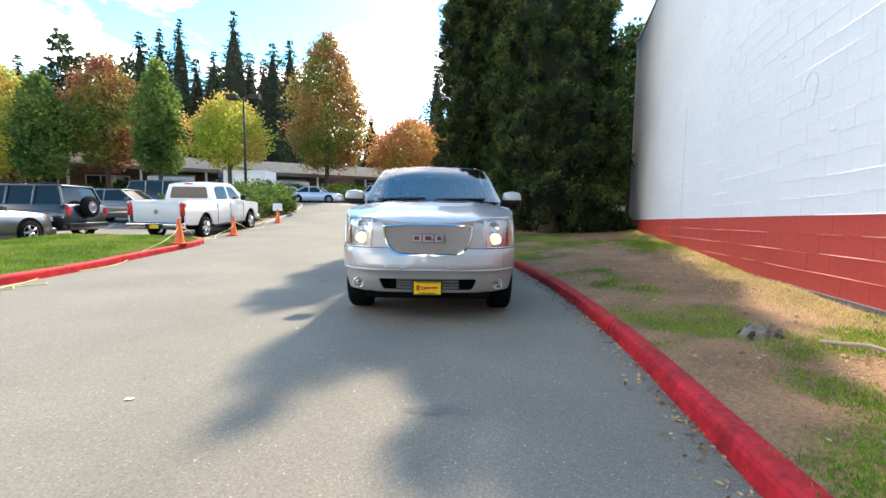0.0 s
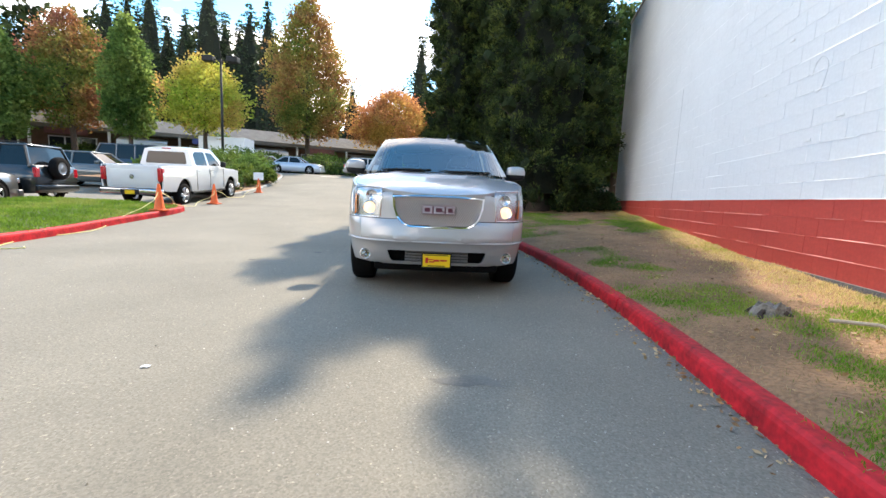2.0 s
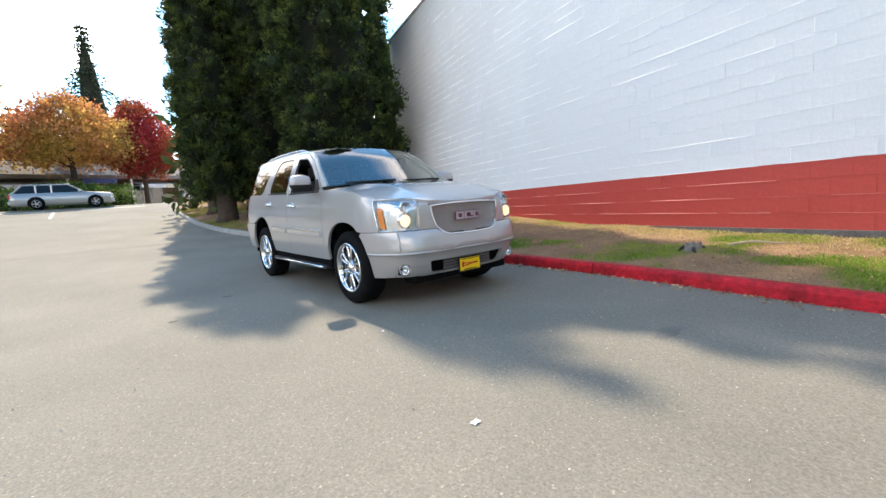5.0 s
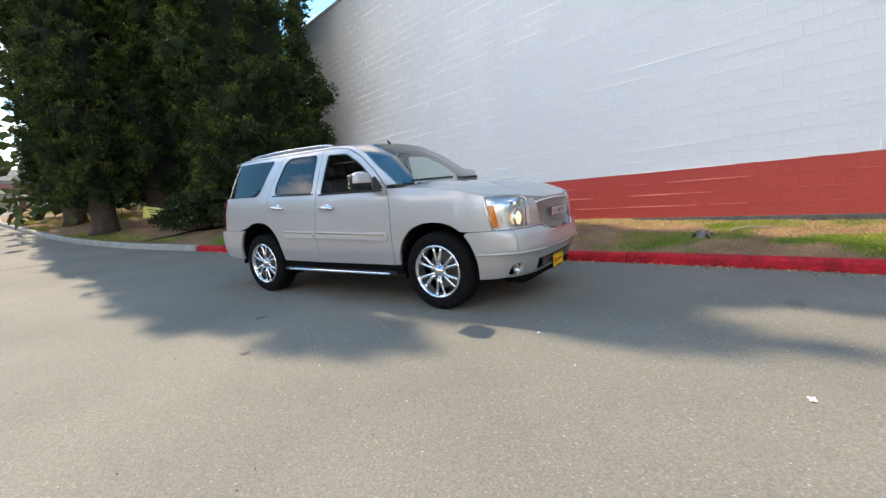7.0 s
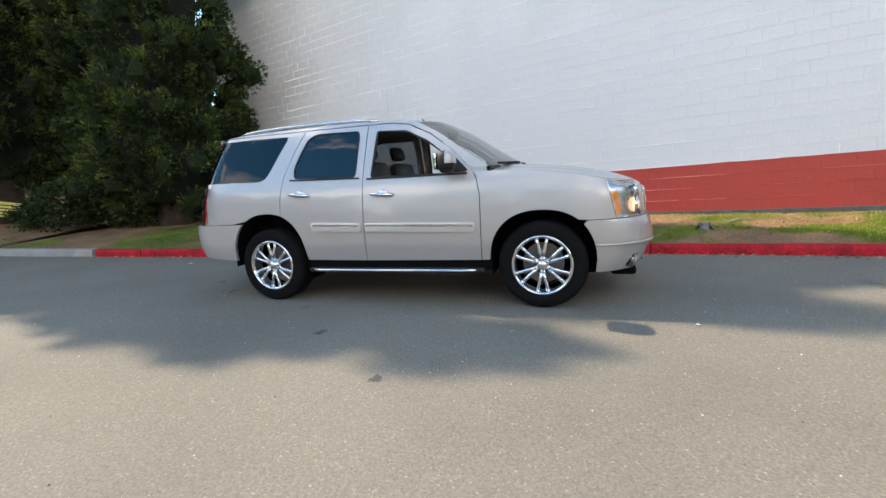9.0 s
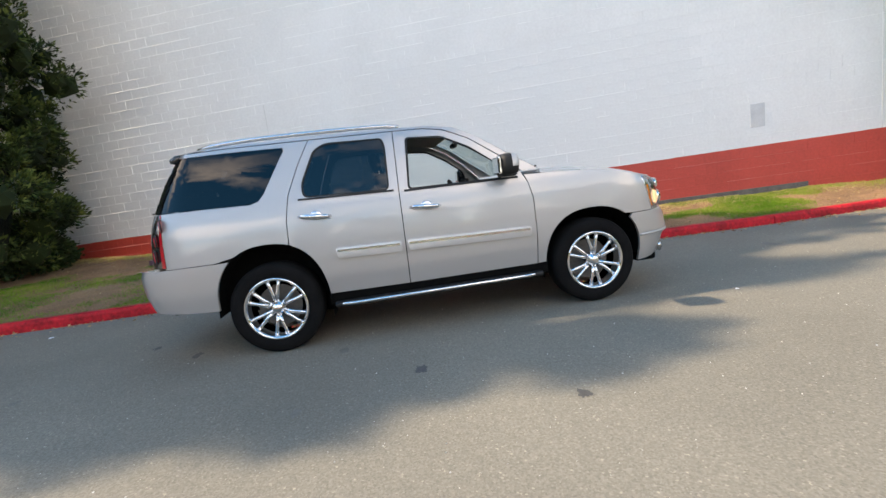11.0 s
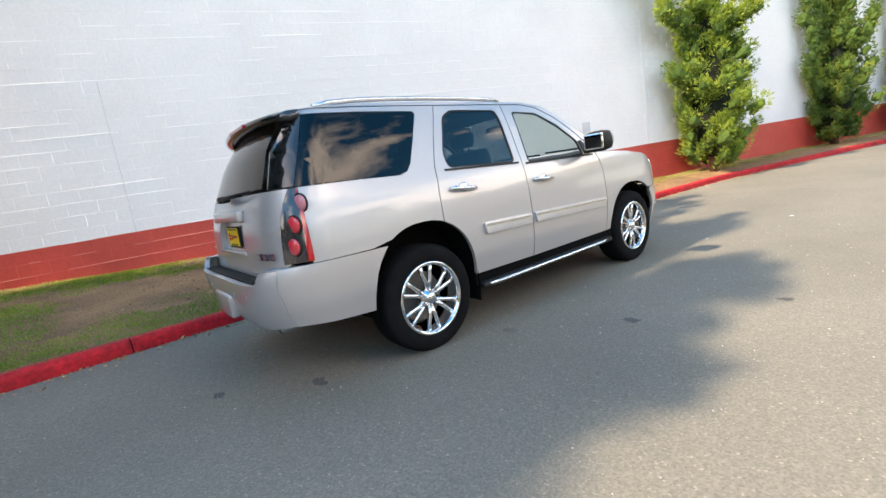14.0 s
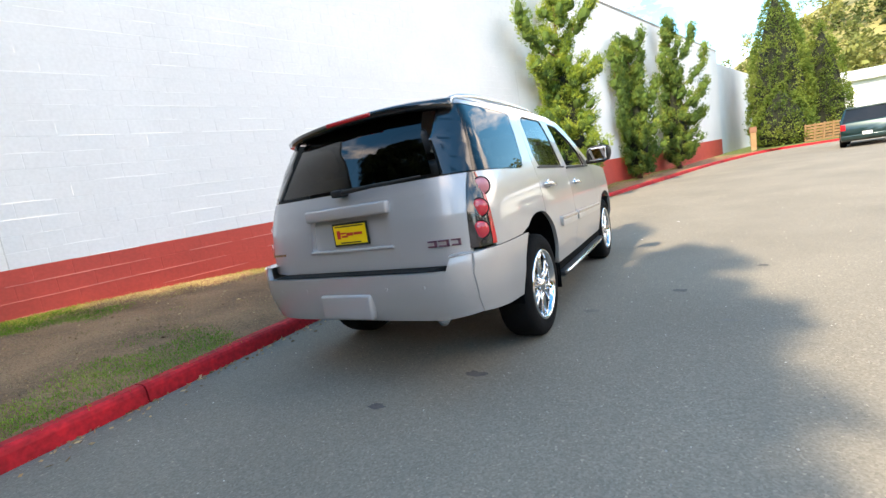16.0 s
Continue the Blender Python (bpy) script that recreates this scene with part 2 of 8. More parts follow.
def kerb(name, pts, material, parent, side, length=3.0, top=0.14, width=0.16, jitter=0.008):
    """Kerb stones of one length along a line; side: +1 when the verge lies to the right of the line's way."""
    line = along(pts, 0.5)
    per = max(1, round(length / 0.5))
    rng = random.Random(5)
    for i in range(0, len(line) - 1, per):
        seg = line[i:i + per + 1]
        if len(seg) < 2:
            continue
        bm = bmesh.new()
        rings = []
        off = rng.uniform(-jitter, jitter)
        for k, p in enumerate(seg):
            d = (seg[min(k + 1, len(seg) - 1)] - seg[max(k - 1, 0)]).normalized()
            nrm = Vector((d.y, -d.x, 0)) * side
            q = p + d * (0.006 if k == 0 else -0.006 if k == len(seg) - 1 else 0)
            h = land(q.x, q.y)
            prof = [(0.0, -0.12), (0.012, top - 0.045), (0.022, top - 0.018), (0.045, top), (width - 0.02, top), (width, top - 0.02), (width, -0.12)]
            rings.append([bm.verts.new(q + nrm * (a + off) + Vector((0, 0, h + z + off * 0.5))) for a, z in prof])
        for a, b in zip(rings, rings[1:]):
            for j in range(len(a) - 1):
                bm.faces.new((a[j], a[j + 1], b[j + 1], b[j]))
        bm.faces.new(rings[0])
        bm.faces.new(rings[-1][::-1])
        bmesh.ops.recalc_face_normals(bm, faces=bm.faces)
        part("kerb_stone", bm, material, parent)


kerb_red = thing("kerb", "red-painted concrete kerb along the driveway verge", "kerb", kind="structure")
kerb("kerb", KERB_R, KERB_RED, kerb_red, 1)
kerb_grey = thing("kerb", "bare grey concrete kerb round the tree island", "kerb", kind="structure")
kerb("kerb", KERB_TIP, KERB_GREY, kerb_grey, 1)
kerb_left = thing("kerb", "faded red-painted kerb of the grass island", "kerb", kind="structure")
kerb("kerb", KERB_L, KERB_RED, kerb_left, -1)
kerb_planter = thing("kerb", "grey concrete kerb round the shrub planter", "kerb", kind="structure")
kerb("kerb", KERB_P, KERB_GREY, kerb_planter, -1)

# ---- the long painted block wall ----
WA, WB, TILT_W = 4.32, 0.25, -0.0175      # the wall's face: x = WA + WB * y; its courses fall by TILT_W against the road


def wall_x(y):
    return WA + WB * y


def wall_foot(y):
    return 0.36 + 0.032 * max(0, y) + 0.007 * max(0, -8 - y)


def kerb_x(y):
    pts = KERB_R + KERB_TIP[1:6]
    for (x0, y0), (x1, y1) in zip(pts, pts[1:]):
        if y0 <= y <= y1:
            return x0 + (x1 - x0) * (y - y0) / (y1 - y0)
    return pts[0][0]


def verge_z(x, y):
    x0, x1 = kerb_x(y) + 0.14, wall_x(y)
    t = min(1, max(0, (x - x0) / max(0.05, x1 - x0)))
    base = land(x0, y) + 0.125
    bumps = 0.035 * noise.noise((x * 0.9, y * 0.9, 0)) + 0.015 * noise.noise((x * 3, y * 3, 4))
    return base + (max(wall_foot(y), base) + 0.0 - base) * (t ** 0.75) + bumps * min(1, 4 * t)


bm = bmesh.new()
rows_v = []
for y in [v for v in steps_between(-29.5, -12, 1.0) + steps_between(-12, 11.5, 0.25)]:
    x0, x1 = kerb_x(y) + 0.13, max(wall_x(y) + 0.1, kerb_x(y) + 0.3)
    rows_v.append([bm.verts.new((x0 + (x1 - x0) * i / 24, y, verge_z(x0 + (x1 - x0) * i / 24, y))) for i in range(25)])
for a, b in zip(rows_v, rows_v[1:]):
    for i in range(24):
        bm.faces.new((a[i], a[i + 1], b[i + 1], b[i]))
verge = part("verge", bm, DIRT, smooth=True, kind="structure", label="bare earth verge with dry grass between kerb and wall")


def island_z(x, y):
    return land(x, y) + 0.13 + 0.25 * smoothstep(0, 3, y - 9) * smoothstep(0.3, 2.5, x) + 0.03 * noise.noise((x * 0.8, y * 0.8, 7))


TIP_LINE = along(KERB_TIP, 0.1)
bm = bmesh.new()
rows_v = []
for y in steps_between(11.2, 28.4, 0.4):
    x0 = min((abs(p.y - y), p.x) for p in TIP_LINE)[1] + 0.13
    rows_v.append([bm.verts.new((x0 + (22 - x0) * (i / 30) ** 1.6, y, island_z(x0 + (22 - x0) * (i / 30) ** 1.6, y))) for i in range(31)])
for a, b in zip(rows_v, rows_v[1:]):
    for i in range(30):
        bm.faces.new((a[i], a[i + 1], b[i + 1], b[i]))
island = part("tree_island", bm, DIRT, smooth=True, kind="structure", label="bare earth and dry grass under the tall conifers")

# lawn of the left island
left_edge = along(KERB_L, 0.4)
bm = bmesh.new()
rows_v = []
for p in [q for q in left_edge if -0.6 < q.y < 8.2 and q.x > -7.6]:
    x0 = p.x - 0.13
    rows_v.append([bm.verts.new((x0 - i * 0.35, p.y + (0.012 * i if p.y > 7 else 0), land(x0 - i * 0.35, p.y) + 0.125 + 0.10 * smoothstep(0, 2, i * 0.35) + 0.02 * noise.noise((i * 0.3, p.y, 2)))) for i in range(14)])
for a, b in zip(rows_v, rows_v[1:]):
    for i in range(13):
        bm.faces.new((a[i], b[i], b[i + 1], a[i + 1]))
lawn = part("lawn", bm, GRASS_SOIL, smooth=True, kind="structure", label="mown green grass on the kerbed island")

# planter
bm = bmesh.new()
rows_v = []
for p in along(KERB_P, 0.5)[4:-4]:
    if p.y < 14.3 or p.y > 31:
        continue
    rows_v.append([bm.verts.new((p.x - 0.13 - i * 0.5, p.y, land(p.x, p.y) + 0.12 + 0.5 * smoothstep(0, 3, i * 0.5))) for i in range(14)])
for a, b in zip(rows_v, rows_v[1:]):
    for i in range(13):
        bm.faces.new((a[i], b[i], b[i + 1], a[i + 1]))
planter = part("planter_soil", bm, DIRT, smooth=True, kind="structure", label="bark-mulched bed of the planter")

far_verge = part("far_verge", sheet([-60, -40, -25, -18, -14, -11, -9, -7, -5, -3, 0, 6], [-64, -56, -48, -42, -38, -34.5, -32.5, -31.2, -30.35], lambda x, y: land(x, y) + 0.12 + 0.02 * noise.noise((x, y, 1))), GRASS_SOIL, smooth=True, kind="structure", label="rough grass beyond the kerb at the bend")


COURSE, BLOCK, RED_TOP, WALL_TOP, WALL_Y0, WALL_Y1 = 0.2032, 0.4064, 1.185, 7.55, -34.0, 11.1
WK = 1 / math.hypot(1, WB)


def on_wall(y, z, out=0.0):
    """A place on the wall's face: along y, height z over the road at y = 0, out of the face by out."""
    return Vector((wall_x(y) - out * WK, y + out * WB * WK, z + TILT_W * y))


def wall_slab(y0, y1, z0, z1, thick, set_back=0.0):
    bm = bmesh.new()
    vs = [bm.verts.new(on_wall(y, z, o)) for o in (-set_back, -set_back - thick) for y, z in ((y0, z0), (y1, z0), (y1, z1), (y0, z1))]
    for f in ((0, 1, 2, 3), (7, 6, 5, 4), (0, 4, 5, 1), (1, 5, 6, 2), (2, 6, 7, 3), (3, 7, 4, 0)):
        bm.faces.new([vs[i] for i in f])
    bmesh.ops.recalc_face_normals(bm, faces=bm.faces)
    return bm


wall_1 = thing("wall_1", "long windowless concrete-block wall, white over a red base band", "wall", kind="structure")
part("wall_core", wall_slab(WALL_Y0, WALL_Y1, RED_TOP, WALL_TOP, 0.35, 0.0021), WALL_WHITE, wall_1)
part("wall_core", wall_slab(WALL_Y0, WALL_Y1, -0.8, RED_TOP, 0.35, 0.0021), WALL_RED, wall_1)
part("coping", wall_slab(WALL_Y0 - 0.03, WALL_Y1 + 0.03, WALL_TOP, WALL_TOP + 0.09, 0.42, -0.03), CONCRETE, wall_1, "thin parapet flashing")
part("footing", wall_slab(-6.2, WALL_Y1, -0.8, 0.378, 0.30, -0.03), mat("dark_footing", (0.13, 0.12, 0.115), 0.95, var=0.4, scale=5, fine=40, bump=0.6, depth=0.02), wall_1, "rough exposed concrete footing")
# end wall round the corner, and the lower, plain wall that follows
bm = bmesh.new()
c0, c1 = on_wall(WALL_Y1, -0.8, -0.36), on_wall(WALL_Y1, WALL_TOP, -0.36)
d_end = Vector((1, -WB, 0)).normalized()
vs = [bm.verts.new(v) for v in (c0, c0 + d_end * 26, c1 + d_end * 26, c1)]
vs2 = [bm.verts.new(v.co + Vector((-WB, -1, 0)).normalized() * 0.3) for v in vs]
bm.faces.new(vs)
bm.faces.new(vs2[::-1])
for i in range(4):
    bm.faces.new((vs[i], vs2[i], vs2[(i + 1) % 4], vs[(i + 1) % 4]))
bmesh.ops.recalc_face_normals(bm, faces=bm.faces)
part("wall_2", bm, WALL_WHITE, kind="structure", label="end wall of the painted block building")
part("wall_3", wall_slab(-47.0, WALL_Y0 - 0.05, -0.8, 6.75, 0.35, 0.03), mat("pale_blue_wall_paint", (0.73, 0.76, 0.80), 0.7, var=0.1, scale=0.6, fine=20), kind="structure", label="lower plain pale wall beyond the red band")

U_AX = Vector((WB * WK, WK, TILT_W * WK))
N_AX = Vector((-WK, WB * WK, 0))


def wall_pose(u, z, out):
    """A pose on the wall: local x along the wall, y out of it, z up. u: metres along the face from y = 0."""
    o = on_wall(u * WK, z, out)
    m = Matrix.Identity(4)
    for i in range(3):
        m[i][0], m[i][1], m[i][2], m[i][3] = U_AX[i], N_AX[i], (0, 0, 1)[i], o[i]
    return m


def block_verts(w, h, gap=0.0020, bev=0.0020, top=0.0045, deep=0.0030):
    """A painted block: a flat face whose upper edge is worn round."""
    a, b, c, d = gap / 2, w - gap / 2, gap / 2, h - gap / 2
    lo = [(a, -deep, c), (b, -deep, c), (b, -deep, d), (a, -deep, d)]
    hi = [(a + bev, 0, c + bev), (b - bev, 0, c + bev), (b - bev, 0, d - top), (a + bev, 0, d - top)]
    return lo + hi


BLOCK_FACES = [(4, 5, 6, 7), (0, 1, 5, 4), (1, 2, 6, 5), (2, 3, 7, 6), (3, 0, 4, 7)]
me_white, me_red = bpy.data.meshes.new("block"), bpy.data.meshes.new("block")
me_white_b, me_red_b = bpy.data.meshes.new("block"), bpy.data.meshes.new("block")
for me, mt, tp in ((me_white, WALL_WHITE, 0.003), (me_red, WALL_RED, 0.003), (me_white_b, WALL_WHITE, 0.007), (me_red_b, WALL_RED, 0.007)):
    me.from_pydata(block_verts(BLOCK, COURSE, top=tp, bev=0.0012, gap=0.0012), [], [f[::-1] for f in BLOCK_FACES])
    me.materials.append(mt)
rng = random.Random(11)
rest = {True: ([], []), False: ([], [])}
u_lo, u_hi = WALL_Y0 / WK, WALL_Y1 / WK
for j in range(38):
    z = RED_TOP + (j - 6) * COURSE
    if z > WALL_TOP - 0.05:
        break
    red = j < 6
    u = u_lo + (BLOCK / 2 if j % 2 else 0)
    while u < u_hi - 0.05:
        out = rng.uniform(0, 0.0014) + (0.002 if rng.random() < 0.08 else 0)
        tilt = rng.uniform(-0.0022, 0.0022)
        w = min(BLOCK, u_hi - u)
        near = -4.6 < u < 1.9 and 1 <= j <= 18 and w == BLOCK
        if near:
            share("block", rng.choice((me_red, me_red, me_red_b)) if red else rng.choice((me_white, me_white, me_white_b)), wall_1, wall_pose(u, z, out) @ pose(0, 0, 0, math.degrees(tilt), 0, 0))
        else:
            V, F = rest[red]
            m = wall_pose(u, z + rng.uniform(-0.0012, 0.0012), out) @ pose(0, 0, 0, math.degrees(tilt), 0, 0)
            k = len(V)
            V.extend([tuple(m @ Vector(p)) for p in block_verts(w, min(COURSE, WALL_TOP - z), top=rng.choice((0.002, 0.003, 0.004, 0.008)), bev=rng.uniform(0.001, 0.004))])
            F.extend([tuple(k + i for i in f[::-1]) for f in BLOCK_FACES])
        u += BLOCK
for red in (True, False):
    me = bpy.data.meshes.new("blocks")
    me.from_pydata(rest[red][0], [], rest[red][1])
    me.materials.append(WALL_RED if red else WALL_WHITE)
    o = new("blocks", me)
    o.parent = wall_1
    tagged(o, kind="stuff")
# patches, a square vent cover and the scraped ring of old mortar
part("wall_patch", (lambda b: (bmesh.ops.transform(b, matrix=wall_pose(-5.53, 1.56, 0.003), verts=b.verts), b)[1])(boxm(-0.13, 0.13, -0.004, 0.006, -0.02, 0.42, 0.004)), mat("grey_patch", (0.56, 0.58, 0.61), 0.7, var=0.15), wall_1, "grey painted-over patch")
bm = bmesh.new()
ringp = [(0.15 * math.cos(a) * (0.85 + 0.1 * math.sin(3 * a)), 0.004, 0.19 * math.sin(a)) for a in (2 * math.pi * k / 22 for k in range(20))]
tube(bm, ringp, [0.001 + 0.003 * abs(math.sin(1.7 * k)) for k in range(20)], 5)
bmesh.ops.transform(bm, matrix=wall_pose(-0.53, 2.57, 0.004), verts=bm.verts)
part("wall_patch", bm, mat("mortar_scrape", (0.68, 0.69, 0.70), 0.9, var=0.15), wall_1, "broken ring of old mortar")
rng = random.Random(4)
bm = bmesh.new()
for k in range(26):
    u, z = rng.uniform(-9, 9), rng.uniform(1.5, 5.5)
    box(bm, -rng.uniform(0.02, 0.07), rng.uniform(0.02, 0.07), -0.004, 0.008, -0.012, rng.uniform(0.0, 0.03), 0.003, m=wall_pose(u, z, 0.003))
part("wall_patch", bm, WALL_WHITE, wall_1, "blobs of old mortar under the paint")
# ridges of old mortar left along the joints, their paint lightened for the light they catch
RIDGE_WHITE = mat("lit_ridge_white", (0.90, 0.91, 0.92), 0.55, var=0.06, scale=3, fine=60)
RIDGE_RED = mat("pale_ridge_red", (0.66, 0.22, 0.19), 0.7, var=0.25, scale=3, fine=60)
for red in (False, True):
    V, F = [], []
    for k in range(900 if not red else 120):
        j = rng.randint(0, 30) if not red else -rng.randint(1, 3)
        z = RED_TOP + j * COURSE
        u = 10.8 - 24 * rng.random() ** 1.5
        ln = rng.choice((rng.uniform(0.1, 0.5), rng.uniform(0.3, 1.4)))
        k_ = 1.0 if u > -3.5 else 0.45
        h, o = rng.uniform(0.004, 0.011) * k_, rng.uniform(0.002, 0.0065) * k_
        m = wall_pose(u, z - 0.003, 0.001)
        k0 = len(V)
        n = max(2, int(ln / 0.2))
        for i in range(n + 1):
            q = 1 - abs(2 * i / n - 1) ** 6
            V += [tuple(m @ Vector((ln * i / n, 0, 0))), tuple(m @ Vector((ln * i / n, o * q * rng.uniform(0.6, 1.1), h * 0.2))), tuple(m @ Vector((ln * i / n, 0, h)))]
        for i in range(n):
            a = k0 + 3 * i
            F += [(a, a + 3, a + 4, a + 1), (a + 1, a + 4, a + 5, a + 2)]
    me = bpy.data.meshes.new("mortar_ridges")
    me.from_pydata(V, [], F)
    me.materials.append(RIDGE_RED if red else RIDGE_WHITE)
    o = new("mortar_ridges", me)
    o.parent = wall_1
    tagged(o, kind="stuff")
# short upright ridges in the cross joints
V, F = [], []
for k in range(190):
    j = rng.randint(0, 28)
    u = math.floor(rng.uniform(-6, 10) / BLOCK) * BLOCK + (u_lo % BLOCK) + (BLOCK / 2 if j % 2 else 0)
    m = wall_pose(u, RED_TOP + j * COURSE + 0.02, 0.001)
    h, o, d = rng.uniform(0.06, 0.17), rng.uniform(0.003, 0.006), rng.uniform(0.006, 0.011)
    k0 = len(V)
    V += [tuple(m @ Vector(p)) for p in ((0, 0, 0), (d * 0.5, o, 0.01), (d, 0, 0), (0, 0, h), (d * 0.5, o, h - 0.01), (d, 0, h))]
    F += [(k0, k0 + 3, k0 + 4, k0 + 1), (k0 + 1, k0 + 4, k0 + 5, k0 + 2)]
me = bpy.data.meshes.new("mortar_ridges")
me.from_pydata(V, [], F)
me.materials.append(RIDGE_WHITE)
o = new("mortar_ridges", me)
o.parent = wall_1
tagged(o, kind="stuff")
# upright control joints, filled with grey mastic
JOINT = mat("grey_mastic", (0.58, 0.59, 0.60), 0.8, var=0.2, scale=6, fine=60)
for y_j, z_top in ((4.24, 3.6), (-7.45, 4.4)):
    b_ = boxm(-0.006, 0.006, -0.006, 0.005, RED_TOP, z_top, 0.002)
    bmesh.ops.transform(b_, matrix=wall_pose(y_j / WK, 0, 0.0), verts=b_.verts)
    part("control_joint", b_, JOINT, wall_1, "grey filled upright joint")
# the flat roof behind the parapet
bm = bmesh.new()
vs = [bm.verts.new(on_wall(y, 7.2, o)) for y, o in ((WALL_Y0, -0.34), (WALL_Y1 - 0.3, -0.34), (WALL_Y1 - 0.3, -26), (WALL_Y0, -26))]
bm.faces.new(vs)
part("roof", bm, CONCRETE, kind="structure", label="flat grey roof of the block building")
part("wall_4", wall_slab(WALL_Y0, WALL_Y1, -0.8, WALL_TOP, 0.3, 26), WALL_WHITE, kind="structure", label="rear wall of the block building")
bm = bmesh.new()
c0, c1 = on_wall(WALL_Y0, -0.8, -0.36), on_wall(WALL_Y0, WALL_TOP, -0.36)
vs = [bm.verts.new(v) for v in (c0, c0 + d_end * 26, c1 + d_end * 26, c1)]
vs2 = [bm.verts.new(v.co + Vector((WB, 1, 0)).normalized() * 0.3) for v in vs]
bm.faces.new(vs)
bm.faces.new(vs2[::-1])
for i in range(4):
    bm.faces.new((vs[i], vs2[i], vs2[(i + 1) % 4], vs[(i + 1) % 4]))
bmesh.ops.recalc_face_normals(bm, faces=bm.faces)
part("wall_5", bm, WALL_WHITE, kind="structure", label="end wall of the block building")


# ---- the silver sport utility vehicle ----
def paint(name, color, metal=0.42, rough=0.40):
    m = mat(name, color, rough, metal=metal, var=0.03, scale=1.5, fine=500, bump=0.0, coat=1.0)
    return m


SILVER = paint("silver_paint", (0.45, 0.44, 0.442))
CHROME = mat("chrome", (0.72, 0.73, 0.75), 0.06, metal=1.0, var=0.03, bump=0.0)
CHROME_DULL = mat("satin_chrome", (0.62, 0.62, 0.63), 0.22, metal=1.0, var=0.06, bump=0.05)
RUBBER = mat("tyre_rubber", (0.009, 0.009, 0.0095), 0.85, var=0.3, scale=8, fine=80, bump=0.3, spec=0.08)
PLASTIC = mat("black_plastic", (0.014, 0.014, 0.015), 0.6, spec=0.3, var=0.25, scale=6, fine=120, bump=0.15)
LINER = mat("underbody_black", (0.004, 0.004, 0.004), 1.0, var=0.4, scale=5, fine=60, bump=0.3, spec=0.1)
TRIM_GREY = mat("grey_cabin_trim", (0.075, 0.072, 0.07), 0.75, var=0.15, scale=5, fine=90, bump=0.15)
SEAT_LEATHER = mat("dark_seat_leather", (0.045, 0.043, 0.045), 0.5, var=0.2, scale=6, fine=120, bump=0.2)
GLASS_TINT = glass("privacy_glass", (0.022, 0.025, 0.028), mix=0.05)
GLASS_DOOR = glass("tinted_door_glass", (0.13, 0.145, 0.15), mix=0.07)
GLOSS_BLACK = mat("gloss_black", (0.012, 0.012, 0.014), 0.10, var=0.1, bump=0.0, coat=0.6)
GLASS_CLEAR = glass("windscreen_glass", (0.60, 0.71, 0.68), mix=0.15)
GLASS_LENS = glass("clear_lens", (0.93, 0.94, 0.95), mix=0.06)
RED_LENS = mat("red_lens", (0.50, 0.012, 0.02), 0.12, var=0.1, scale=9, fine=200, bump=0.0, coat=1.0)
PINK_LENS = mat("pale_red_lens", (0.72, 0.04, 0.06), 0.1, var=0.1, scale=9, fine=200, bump=0.0, coat=1.0)
AMBER_LENS = mat("amber_lens", (0.85, 0.22, 0.02), 0.15, var=0.1, scale=9, fine=200, bump=0.0, coat=1.0)
PLATE_YELLOW = mat("yellow_plate", (0.85, 0.56, 0.01), 0.45, var=0.05, bump=0.0)
PLATE_RED = mat("plate_red", (0.55, 0.03, 0.02), 0.5, bump=0.0)
BADGE_RED = mat("badge_red", (0.19, 0.085, 0.125), 0.3, bump=0.0)
LAMP_SILVER = mat("lamp_reflector", (0.66, 0.67, 0.69), 0.22, metal=0.85, var=0.05, scale=20, fine=90, bump=0.1)
GRILLE_GREY = mat("grille_backing", (0.03, 0.03, 0.032), 0.6, var=0.2)
MIRROR_GLASS = mat("mirror_glass", (0.75, 0.76, 0.77), 0.02, metal=1.0, var=0.02, bump=0.0)
BULB = glow("headlamp_bulb", (1.0, 0.68, 0.40), 0.42)


def lerp_tab(tab, v):
    if v <= tab[0][0]:
        return tab[0][1]
    for (a, b), (c, d) in zip(tab, tab[1:]):
        if v <= c:
            t = (v - a) / (c - a)
            return b + (d - b) * t
    return tab[-1][1]


W_TAB = [(0.30, 0.93), (0.45, 0.965), (0.62, 0.995), (0.80, 1.003), (0.95, 0.997), (1.10, 0.983), (1.22, 0.962), (1.30, 0.938), (1.34, 0.925), (1.60, 0.835), (1.78, 0.762), (1.86, 0.715), (1.90, 0.67)]
F_TAB = [(0.30, 0.82), (0.36, 0.878), (0.45, 0.925), (0.545, 0.955), (0.572, 0.985), (0.590, 1.002), (0.615, 0.998), (0.74, 0.968), (0.785, 0.945), (0.80, 0.925), (1.04, 0.905), (1.09, 0.87), (1.13, 0.80)]
R_BUMP = [(0.42, 4.02), (0.50, 4.08), (0.66, 4.125), (0.80, 4.135), (0.86, 4.12), (0.88, 4.10)]
R_GATE = [(0.78, 4.00), (0.95, 3.995), (1.10, 3.985), (1.25, 3.955), (1.34, 3.925), (1.60, 3.80), (1.80, 3.66), (1.90, 3.55)]
YF, YR = -0.25, 3.50


def wid(z):
    return lerp_tab(W_TAB, z)


def nose(z, s):
    """A point of the outline at the front, by how far forward it lies (s from 0 to 1)."""
    return wid(z) * max(0, 1 - s ** 2.2) ** 0.25, YF - (lerp_tab(F_TAB, z) + YF) * s


def nose_s(z, x):
    return max(0.0, 1 - (abs(x) / wid(z)) ** 4) ** (1 / 2.2)


def tail(z, s, tab):
    return wid(z) * max(0, 1 - s ** 3.2) ** (1 / 6), YR + (lerp_tab(tab, z) - YR) * s


